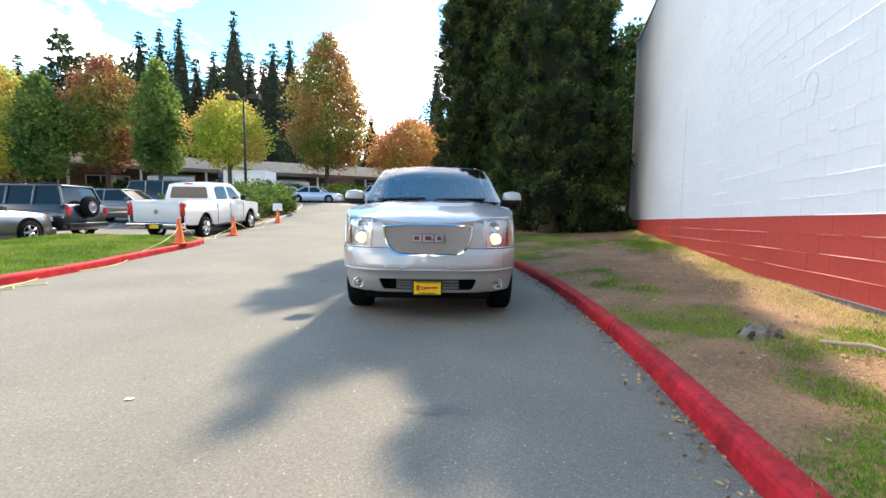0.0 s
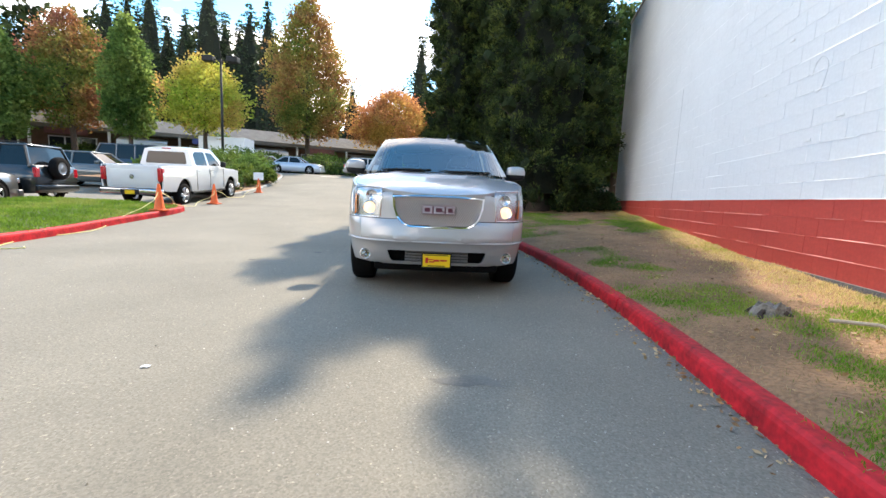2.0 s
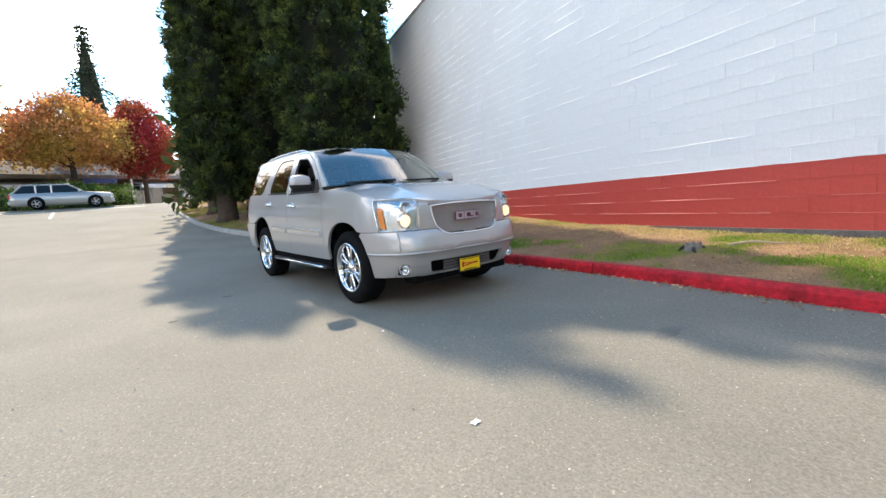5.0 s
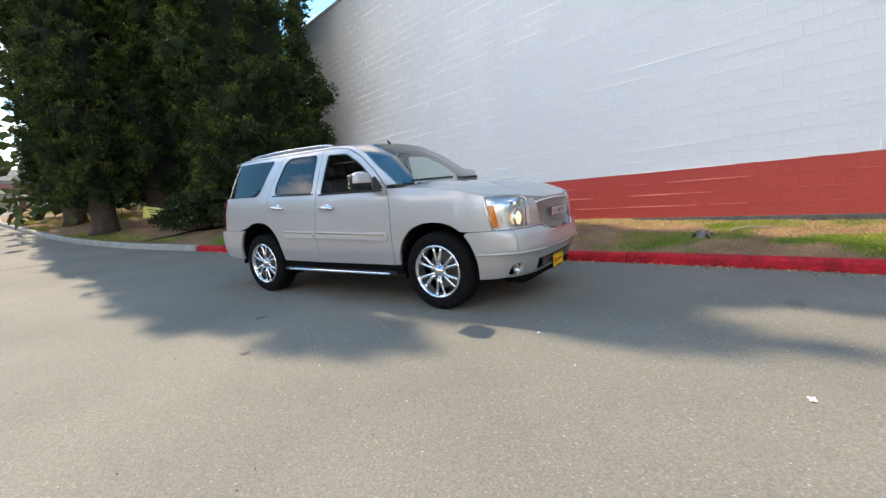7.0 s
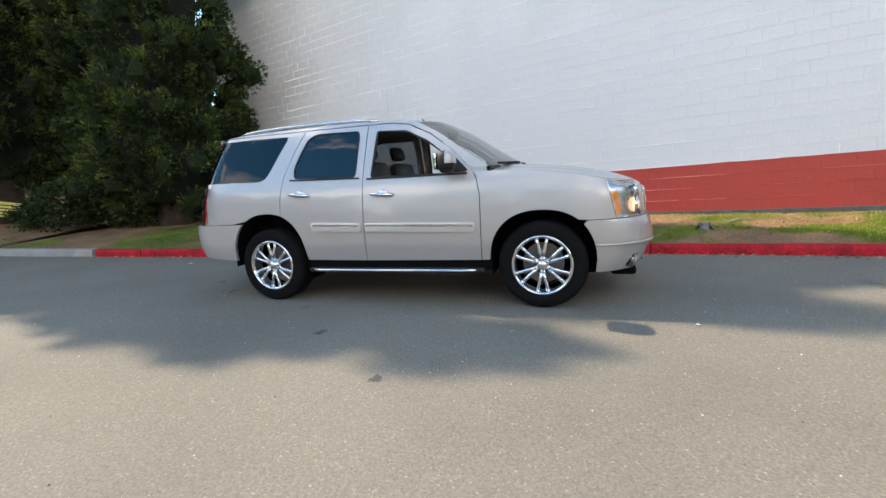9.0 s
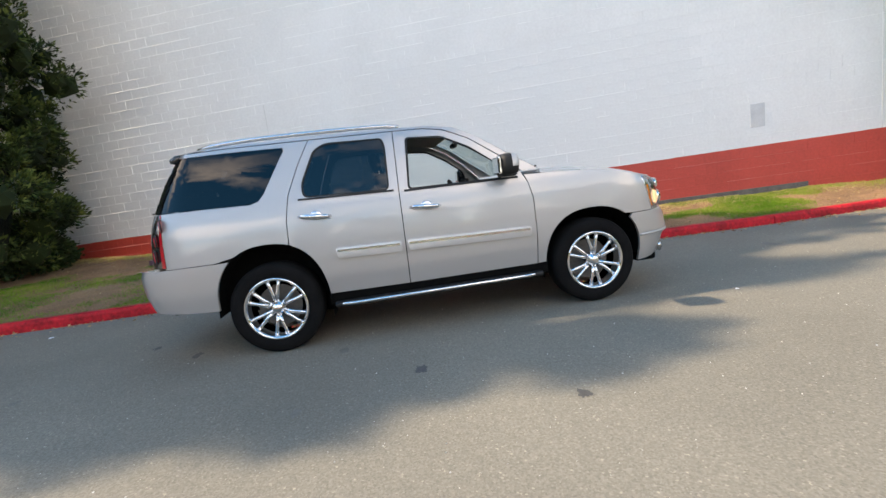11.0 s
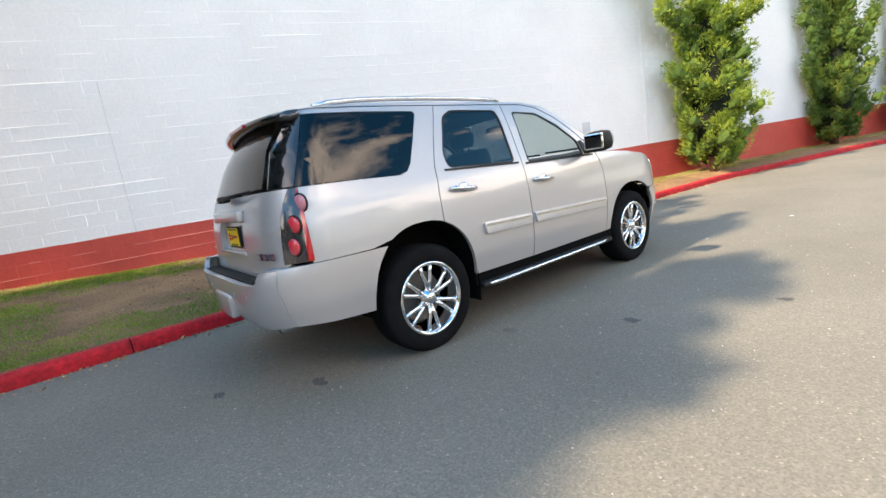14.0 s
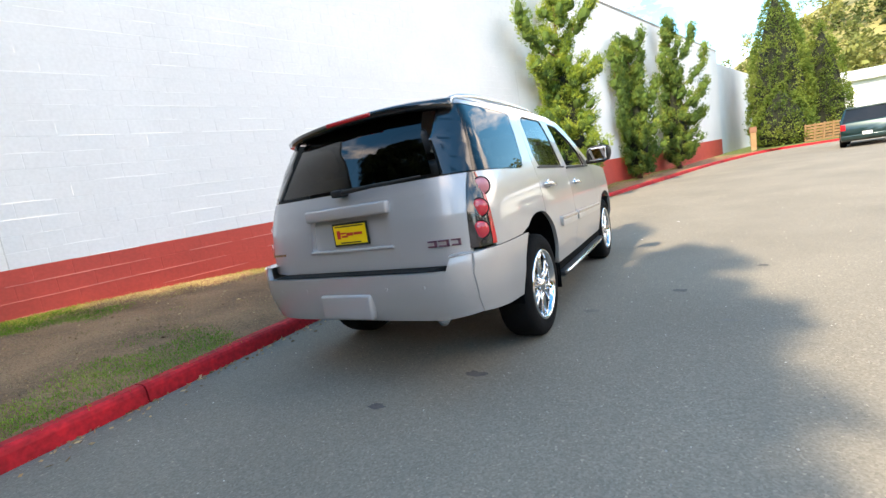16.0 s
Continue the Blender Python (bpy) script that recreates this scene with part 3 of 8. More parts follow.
def tail_s(z, x):
    return max(0.0, 1 - (abs(x) / wid(z)) ** 6) ** (1 / 3.2)


def side_x(y, z, rear=R_GATE):
    if y < YF:
        return nose(z, min(0.985, (YF - y) / (lerp_tab(F_TAB, z) + YF)))[0]
    if y > YR:
        return tail(z, min(0.985, (y - YR) / (lerp_tab(rear, z) - YR)), rear)[0]
    return wid(z)


def rounded(poly, r=0.03, n=4):
    """Rounds the corners of a polygon."""
    out = []
    for i, p in enumerate(poly):
        a, p, b = Vector(poly[i - 1]), Vector(p), Vector(poly[(i + 1) % len(poly)])
        k = min(r, (a - p).length * 0.45, (b - p).length * 0.45)
        s, e = p + (a - p).normalized() * k, p + (b - p).normalized() * k
        for j in range(n + 1):
            t = j / n
            out.append((1 - t) ** 2 * s + 2 * t * (1 - t) * p + t * t * e)
    return [tuple(v) for v in out]


def panel(poly, holes=(), step=0.06, place=None, rim=None, flip=False):
    """A sheet-metal panel: a polygon with holes, cut into a grid, laid on the car's surface by place(a, b), its edges turned in by rim."""
    bm = bmesh.new()
    edges = []
    for loop in (poly, *holes):
        vs = [bm.verts.new((p[0], p[1], 0)) for p in loop]
        edges += [bm.edges.new((vs[i], vs[(i + 1) % len(vs)])) for i in range(len(vs))]
    bmesh.ops.triangle_fill(bm, use_beauty=True, edges=edges, normal=(0, 0, 1))
    for ax in (0, 1):
        lo, hi = min(p[ax] for p in poly), max(p[ax] for p in poly)
        for k in range(1, int((hi - lo) / step) + 1):
            co, no = [0, 0, 0], [0, 0, 0]
            co[ax], no[ax] = lo + k * step, 1
            bmesh.ops.bisect_plane(bm, geom=bm.verts[:] + bm.edges[:] + bm.faces[:], plane_co=co, plane_no=no, dist=1e-5)
    for v in bm.verts:
        v.co = place(v.co.x, v.co.y)
    border = [e for e in bm.edges if e.is_boundary]
    if rim is not None:
        for e in border:
            e.smooth = False
        r = bmesh.ops.extrude_edge_only(bm, edges=border)
        bmesh.ops.translate(bm, verts=[v for v in r["geom"] if isinstance(v, bmesh.types.BMVert)], vec=rim)
    bmesh.ops.recalc_face_normals(bm, faces=bm.faces)
    return bm


def facing(bm, way):
    """Turns an open sheet so that its face looks along way."""
    bm.normal_update()
    if sum((f.normal.dot(Vector(way)) * f.calc_area() for f in bm.faces), 0.0) < 0:
        bmesh.ops.reverse_faces(bm, faces=bm.faces)
    return bm


def mirrored(bm):
    c = bm.copy()
    bmesh.ops.scale(c, verts=c.verts, vec=(-1, 1, 1))
    bmesh.ops.reverse_faces(c, faces=c.faces)
    return c


def both(name, bm, material, parent, label="", smooth=True):
    """The same part on both flanks of the car (bm is on the -x side)."""
    other = mirrored(bm)
    return part(name, bm, material, parent, label, smooth), part(name, other, material, parent, label, smooth)


def arch(cy, rz, ry, a0, a1, n=22, cz=0.42):
    """Points of a wheel arch, from angle a0 to a1 (degrees, 0 towards the rear)."""
    out = []
    for i in range(n + 1):
        a = radians(a0 + (a1 - a0) * i / n)
        c, s = math.cos(a), math.sin(a)
        out.append((cy + ry * math.copysign(abs(c) ** 0.86, c), cz + rz * math.copysign(abs(s) ** 0.86, s)))
    return out


suv = thing("sport_utility_vehicle", "silver full-size sport utility vehicle on chrome wheels beside the kerb", "car")
L_ = lambda out=0.0, rear=R_GATE: (lambda y, z: Vector((-side_x(y, z, rear) - out, y, z)))
RIM = Vector((0.03, 0, 0))
G = 0.004                                              # half the gap between panels

ARCH_F = arch(0.0, 0.49, 0.475, 3, 177)                # rear to front over the top
ARCH_R = arch(2.94, 0.555, 0.475, 3, 177)
# front wing
wing = [(-0.555, 1.135), (-0.60, 1.0), (-0.635, 0.806), (-0.40, 0.806)] + [p for p in ARCH_F[::-1] if p[1] < 2 and not (p[0] < -0.3 and p[1] < 0.80)] + [(0.555 - G, 0.455), (0.545 - G, 0.75), (0.545 - G, 1.07), (0.575 - G, 1.22), (0.60, 1.285), (0.3, 1.272), (0.0, 1.25), (-0.3, 1.205)]
both("front_wing", panel(wing, step=0.05, place=L_(), rim=RIM), SILVER, suv)
# doors
F_WIN = rounded([(0.80, 1.275), (0.835, 1.43), (1.06, 1.61), (1.30, 1.735), (1.625, 1.755), (1.665, 1.285)], 0.035)
f_door = [(0.555 + G, 0.455), (0.545 + G, 0.75), (0.545 + G, 1.07), (0.575 + G, 1.22), (0.63, 1.315), (0.82, 1.50), (1.05, 1.675), (1.28, 1.785), (1.45, 1.815), (1.728 - G, 1.822), (1.745 - G, 1.3), (1.755 - G, 0.455)]
door_f = both("front_door", panel(f_door, [F_WIN], step=0.05, place=L_(), rim=RIM), SILVER, suv)
R_WIN = rounded([(1.825, 1.30), (1.81, 1.70), (1.83, 1.775), (2.34, 1.79), (2.45, 1.74), (2.585, 1.44), (2.575, 1.325)], 0.05)
r_door = [(1.755 + G, 0.455), (1.745 + G, 1.3), (1.728 + G, 1.822), (2.485 - G, 1.83), (2.60 - G, 1.60), (2.70 - G, 1.36), (2.735 - G, 1.15), (2.745 - G, 0.944)] + [p for p in ARCH_R if p[0] < 2.735 - G]
door_r = both("rear_door", panel(r_door, [R_WIN], step=0.05, place=L_(), rim=RIM), SILVER, suv)
# quarter panel
quarter = [(2.485 + G, 1.83), (2.60 + G, 1.60), (2.70 + G, 1.36), (2.735 + G, 1.15), (2.745 + G, 0.947)] + [p for p in ARCH_R[::-1] if p[0] > 2.755 and (p[1] > 0.875)] + [(3.37, 0.872), (3.60, 0.872), (3.775, 0.872), (3.765, 1.10), (3.755, 1.335), (3.4, 1.332), (3.02, 1.322), (2.95, 1.345), (2.90, 1.40), (2.70, 1.765), (2.715, 1.79), (3.2, 1.80), (3.635, 1.795), (3.62, 1.825), (3.2, 1.835)]
both("quarter_panel", panel(quarter, step=0.05, place=L_(), rim=RIM), SILVER, suv)
# roof side
rail_up = [(0.46, 1.325), (0.72, 1.505), (0.98, 1.695), (1.18, 1.80), (1.42, 1.842), (1.9, 1.858), (2.5, 1.868), (3.1, 1.864), (3.45, 1.85), (3.62, 1.83)]
rail_low = [(3.62, 1.834), (3.2, 1.842), (2.485, 1.838), (1.728, 1.830), (1.45, 1.823), (1.27, 1.793), (1.045, 1.683), (0.81, 1.507), (0.61, 1.322)]
both("roof_side", panel(rail_up + rail_low, step=0.05, place=L_(), rim=RIM), SILVER, suv)


def ruled(edge, bow_y, bow_z, n=20, rim=0.0):
    """A curved sheet between the two flanks; edge: points (y, z) of the flank; bows by row."""
    bm = bmesh.new()
    rows = []
    for i, (y, z) in enumerate(edge):
        xe = side_x(y, z) - 0.004
        by = bow_y[i] if hasattr(bow_y, "__len__") else bow_y
        bz = bow_z[i] if hasattr(bow_z, "__len__") else bow_z
        rows.append([bm.verts.new((xe * t, y + by * (1 - abs(t) ** 2.2), z + bz * (1 - abs(t) ** 2.4))) for t in (2 * k / n - 1 for k in range(n + 1))])
    for a, b in zip(rows, rows[1:]):
        for k in range(n):
            bm.faces.new((a[k], a[k + 1], b[k + 1], b[k]))
    bmesh.ops.recalc_face_normals(bm, faces=bm.faces)
    return bm


def resample(pts, n):
    P = [Vector((*p, 0)) for p in pts]
    lens = [0]
    for a, b in zip(P, P[1:]):
        lens.append(lens[-1] + (b - a).length)
    out = []
    for k in range(n + 1):
        d = lens[-1] * k / n
        for i in range(len(P) - 1):
            if d <= lens[i + 1] + 1e-9:
                t = (d - lens[i]) / max(1e-9, lens[i + 1] - lens[i])
                q = P[i].lerp(P[i + 1], t)
                out.append((q.x, q.y))
                break
    return out


ws_edge = resample(rail_up[:4], 10)
windscreen = part("windscreen", facing(ruled(ws_edge, [-0.20 + 0.11 * i / 10 for i in range(11)], [0.012 + 0.035 * i / 10 for i in range(11)]), (0, -1, 1)), GLASS_CLEAR, suv, "clear laminated glass with a green tint", True)
windscreen.visible_shadow = False
roof_edge = resample(rail_up[3:], 24)
roof = part("roof", ruled(roof_edge, [-0.09 * max(0, 1 - i / 5) for i in range(25)], [0.047 + 0.012 * math.sin(math.pi * i / 24) for i in range(25)]), SILVER, suv, "", True)
part("roof_lining", ruled([(y + 0.02, z - 0.035) for y, z in roof_edge], [-0.09 * max(0, 1 - i / 5) for i in range(25)], 0.04), mat("pale_headlining", (0.46, 0.45, 0.42), 0.9, var=0.08, bump=0.1), suv, "pale cloth headlining", True)
rg_edge = resample([(3.625, 1.815), (3.66, 1.79), (3.79, 1.60), (3.895, 1.36)], 8)
part("rear_window", facing(ruled(rg_edge, [0.05] * 9, 0.0), (0, 1, 0.2)), GLASS_TINT, suv, "dark tinted tailgate glass", True)

# glazing of the flanks
for nm, lp in (("side_window", R_WIN),):
    for o in both(nm, facing(panel(lp, step=0.08, place=L_(-0.008)), (-1, 0, 0)), GLASS_DOOR, suv, "dark privacy glass"):
        o.visible_shadow = False
QW = [(2.715, 1.785), (2.71, 1.755), (2.905, 1.395), (2.955, 1.345), (3.03, 1.328), (3.4, 1.338), (3.80, 1.342), (3.86, 1.345), (3.78, 1.58), (3.64, 1.79), (3.2, 1.795)]
both("quarter_window", facing(panel(QW, step=0.06, place=L_(-0.003)), (-1, 0, 0)), GLASS_TINT, suv, "dark privacy glass")
both("pillar_trim", panel([(3.772, 1.345), (3.70, 1.52), (3.585, 1.793), (3.64, 1.793), (3.79, 1.58), (3.885, 1.345)], step=0.04, place=L_(0.003), rim=Vector((0.02, 0, 0))), GLOSS_BLACK, suv, "gloss black rear pillar cover")
F_WIN_GL = [(0.80, 1.275), (0.835, 1.43), (1.06, 1.61), (1.30, 1.735), (1.625, 1.755), (1.665, 1.285)]
gl = mirrored(facing(panel(F_WIN_GL, step=0.08, place=L_(-0.008)), (-1, 0, 0)))
part("side_window", gl, glass("front_side_glass", (0.80, 0.86, 0.84), mix=0.05), suv, "clear glass, the opposite window is down", True).visible_shadow = False


def frame_strip(loop, width, out, mat_, name, label=""):
    """A black rubber surround along a window's edge."""
    c = Vector((sum(p[0] for p in loop) / len(loop), sum(p[1] for p in loop) / len(loop)))
    inner = [tuple(Vector(p) + (c - Vector(p)).normalized() * width) for p in loop]
    both(name, panel(loop, [inner], step=0.3, place=L_(out), rim=Vector((0.012, 0, 0))), mat_, suv, label)


frame_strip(F_WIN, 0.022, -0.004, PLASTIC, "window_surround", "black rubber seal")
frame_strip(R_WIN, 0.018, -0.004, PLASTIC, "window_surround", "black rubber seal")
both("window_sill_strip", panel([(0.66, 1.262), (1.70, 1.270), (1.70, 1.288), (0.66, 1.280)], step=0.2, place=L_(0.006), rim=RIM), PLASTIC, suv, "black belt moulding")
both("window_sill_strip", panel([(1.79, 1.285), (2.62, 1.308), (2.62, 1.324), (1.79, 1.301)], step=0.2, place=L_(0.006), rim=RIM), PLASTIC, suv, "black belt moulding")

# bonnet
H_TAB = [(-0.95, 1.00), (-0.91, 1.06), (-0.87, 1.095), (-0.80, 1.135), (-0.65, 1.19), (-0.4, 1.253), (-0.1, 1.298), (0.2, 1.325), (0.5, 1.345)]
HE_TAB = [(-0.95, 1.02), (-0.80, 1.065), (-0.55, 1.14), (-0.3, 1.208), (0.0, 1.253), (0.3, 1.275), (0.6, 1.288)]


def bonnet_z(x, y):
    t = min(1, abs(x) / 0.93)
    c, e = lerp_tab(H_TAB, y), lerp_tab(HE_TAB, y)
    ridge = 0.012 * math.exp(-((abs(x) - 0.52) / 0.09) ** 2) * smoothstep(-0.9, -0.6, y)
    return c + (e - c) * t ** 3.0 + ridge


bon = [(-0.945, 0.44), (-0.947, 0.1), (-0.945, -0.2), (-0.925, -0.4), (-0.885, -0.555), (-0.80, -0.66), (-0.68, -0.745), (-0.58, -0.81), (-0.48, -0.865), (-0.25, -0.893), (0, -0.9)]
bon = bon + [(-x, y) for x, y in bon[-2::-1]] + [(0.8, 0.40), (0.5, 0.28), (0.2, 0.22), (-0.2, 0.22), (-0.5, 0.28), (-0.8, 0.40)]
part("bonnet", panel(bon, step=0.06, place=lambda x, y: Vector((x, y, bonnet_z(x, y))), rim=Vector((0, 0.004, -0.035))), SILVER, suv, "", True)
part("cowl", panel([(-0.93, 0.42), (-0.6, 0.27), (-0.2, 0.2), (0.2, 0.2), (0.6, 0.27), (0.93, 0.42), (0.93, 0.62), (0.5, 0.5), (0, 0.46), (-0.5, 0.5), (-0.93, 0.62)], step=0.2, place=lambda x, y: Vector((x, y, 1.30 - 0.02 * abs(x)))), PLASTIC, suv, "black wiper cowl")


# front face
def face_y(x, z, out=0.0):
    return nose(z, nose_s(z, x))[1] - out


P_F = lambda out=0.0: (lambda x, z: Vector((x, face_y(x, z, out), z)))
GRILLE = [(-0.465, 1.035), (-0.455, 0.93), (-0.42, 0.83), (-0.36, 0.765), (-0.29, 0.74), (0, 0.733), (0.29, 0.74), (0.36, 0.765), (0.42, 0.83), (0.455, 0.93), (0.465, 1.035), (0.2, 1.05), (-0.2, 1.05)]
upper = [(-0.615, 0.806), (-0.595, 1.0), (-0.575, 1.07), (-0.475, 1.075), (-0.465, 0.93), (-0.43, 0.83), (-0.40, 0.806)]
both("nose_panel", panel(upper, step=0.05, place=P_F(), rim=Vector((0, 0.03, 0))), SILVER, suv)
LOWER_GRILLE = rounded([(-0.52, 0.483), (-0.475, 0.358), (0.475, 0.358), (0.52, 0.483)], 0.03)
FOGS = [[(sx * 0.752 + 0.062 * math.cos(a), 0.415 + 0.062 * math.sin(a)) for a in (2 * math.pi * k / 18 for k in range(18))] for sx in (-1, 1)]
XS = 0.80
bump_f = [(-XS, 0.335), (-0.6, 0.325), (0.6, 0.325), (XS, 0.335), (XS, 0.56), (XS, 0.577), (XS, 0.80), (0.415, 0.80), (0.375, 0.765), (0.30, 0.732), (0, 0.724), (-0.30, 0.732), (-0.375, 0.765), (-0.415, 0.80), (-XS, 0.80), (-XS, 0.577), (-XS, 0.56)]
bumper = part("front_bumper", panel(bump_f, [LOWER_GRILLE, *FOGS], step=0.04, place=P_F(0.004), rim=Vector((0, 0.04, 0))), SILVER, suv, "", True)
lip = [nose(0.580, k / 24) for k in range(7, 25)]
lip = [(-x - 0.002, y - 0.004, 0.580) for x, y in lip] + [(x + 0.002, y - 0.004, 0.580) for x, y in lip[-2::-1]]
part("bumper_lip", tube(bmesh.new(), lip, 0.013, 8), SILVER, bumper, "", True)
yb = lambda z: face_y(XS, z)
bump_side = [(yb(0.80), 0.80), (-0.64, 0.80), (-0.395, 0.80)] + [p for p in ARCH_F[::-1] if p[0] < -0.3 and 0.34 < p[1] < 0.79][::-1] + [(-0.462, 0.33), (-0.55, 0.33), (yb(0.335), 0.335), (yb(0.45), 0.45), (yb(0.577), 0.577), (yb(0.70), 0.70)]
both("bumper_corner", panel(bump_side, step=0.04, place=L_(0.004), rim=RIM), SILVER, bumper)
part("air_dam", boxm(-0.66, 0.66, -0.82, -0.60, 0.25, 0.335, 0.03, seg=3), LINER, bumper, "black plastic air dam", True)
part("lower_grille_back", panel([(-0.56, 0.34), (0.56, 0.34), (0.56, 0.50), (-0.56, 0.50)], step=0.2, place=P_F(-0.06)), LINER, bumper)
bm = bmesh.new()
for k in range(4):
    box(bm, -0.33, 0.33, -0.893, -0.873, 0.372 + k * 0.03, 0.392 + k * 0.03)
part("lower_grille", bm, mat("grey_insert", (0.16, 0.16, 0.165), 0.4, metal=0.5), bumper, "satin mesh insert")

# grille: woven mesh, chrome surround, badge bars
grille = part("grille", panel([(x * 0.985, 0.89 + (z - 0.89) * 0.985) for x, z in GRILLE], step=0.1, place=P_F(-0.04)), GRILLE_GREY, suv, "bright woven-mesh grille", True)
bm = bmesh.new()


def in_poly(x, z, poly):
    c = False
    for i in range(len(poly)):
        (x0, z0), (x1, z1) = poly[i - 1], poly[i]
        if (z0 > z) != (z1 > z) and x < (x1 - x0) * (z - z0) / (z1 - z0) + x0:
            c = not c
    return c


pit = 0.0235
for j in range(17):
    for i in range(-21, 22):
        x, z = (i + 0.5 * (j % 2)) * pit, 0.735 + j * 0.0185
        if in_poly(x, z, GRILLE):
            y = face_y(x, z, -0.022)
            for k in range(2):
                sx = 1 if k else -1
                a, b = Vector((x, y, z)), Vector((x + sx * pit / 2, y - 0.004, z + 0.0185))
                d = Vector((0, 0, 0.0058))
                vs = [bm.verts.new(q) for q in (a - d, b - d, b + d, a + d)]
                bm.faces.new(vs if k else vs[::-1])
part("grille_mesh", bm, mat("bright_mesh", (0.60, 0.60, 0.61), 0.33, metal=0.6, var=0.05, bump=0.0), grille, "bright woven mesh")
outer = [(x * 1.018, 0.89 + (z - 0.89) * 1.04) for x, z in GRILLE]
inner = [(x * 0.978, 0.89 + (z - 0.89) * 0.965) for x, z in GRILLE]
part("grille_surround", panel(outer, [inner], step=0.1, place=P_F(0.012), rim=Vector((0, 0.05, 0))), CHROME, grille, "polished chrome surround", True)
bm = bmesh.new()
for x0, x1 in ((-0.165, -0.065), (-0.05, 0.06), (0.075, 0.165)):
    box(bm, x0, x1, -0.955, -0.925, 0.872, 0.888, 0.004)
    box(bm, x0, x1, -0.955, -0.925, 0.932, 0.948, 0.004)
    box(bm, x0, x0 + 0.022, -0.955, -0.925, 0.888, 0.932, 0.004)
    box(bm, x1 - 0.022, x1, -0.955, -0.925, 0.888 if x0 < -0.1 else 0.90, 0.932, 0.004)
part("badge", bm, mat("badge_silver", (0.50, 0.46, 0.49), 0.3, metal=0.4, bump=0.0), grille, "raised red maker's badge with chrome rim")
bm = bmesh.new()
for x0, x1 in ((-0.172, -0.058), (-0.057, 0.067), (0.068, 0.172)):
    box(bm, x0, x1, -0.94, -0.92, 0.865, 0.955, 0.004)
part("badge_backing", bm, mat("badge_dark_red", (0.13, 0.035, 0.06), 0.4, bump=0.0), grille)


def patch(z0, z1, s_a, s_b, fn, out=0.0, nu=14, nz=8):
    """A sheet round a corner of the car: between two ways s_a(z), s_b(z) along the outline fn(z, s)."""
    bm = bmesh.new()
    rows = []
    for j in range(nz + 1):
        z = z0 + (z1 - z0) * j / nz
        row = []
        for i in range(nu + 1):
            s = s_a(z) + (s_b(z) - s_a(z)) * i / nu
            x, y = fn(z, s)
            x2, y2 = fn(z, min(0.999, s + 0.01))
            n = Vector((y - y2, x2 - x, 0))
            n = n.normalized() if n.length > 1e-6 else Vector((1, 0, 0))
            if n.x < 0:
                n = -n
            row.append(bm.verts.new((-(x + n.x * out), y + n.y * out * (1 if n.y * (y - 1.5) > 0 else -1), z)))
        rows.append(row)
    for a, b in zip(rows, rows[1:]):
        for k in range(nu):
            bm.faces.new((a[k], a[k + 1], b[k + 1], b[k]))
    bmesh.ops.recalc_face_normals(bm, faces=bm.faces)
    return bm


# headlamps
def hl_in(z):
    return nose_s(z, 0.60 - 0.02 * (z - 0.8) / 0.3 + 0.025 * smoothstep(1.02, 1.14, z))


def hl_out(z):
    return ((0.63 - 0.075 * (z - 0.81) / 0.32) + YF) / (lerp_tab(F_TAB, z) + YF)


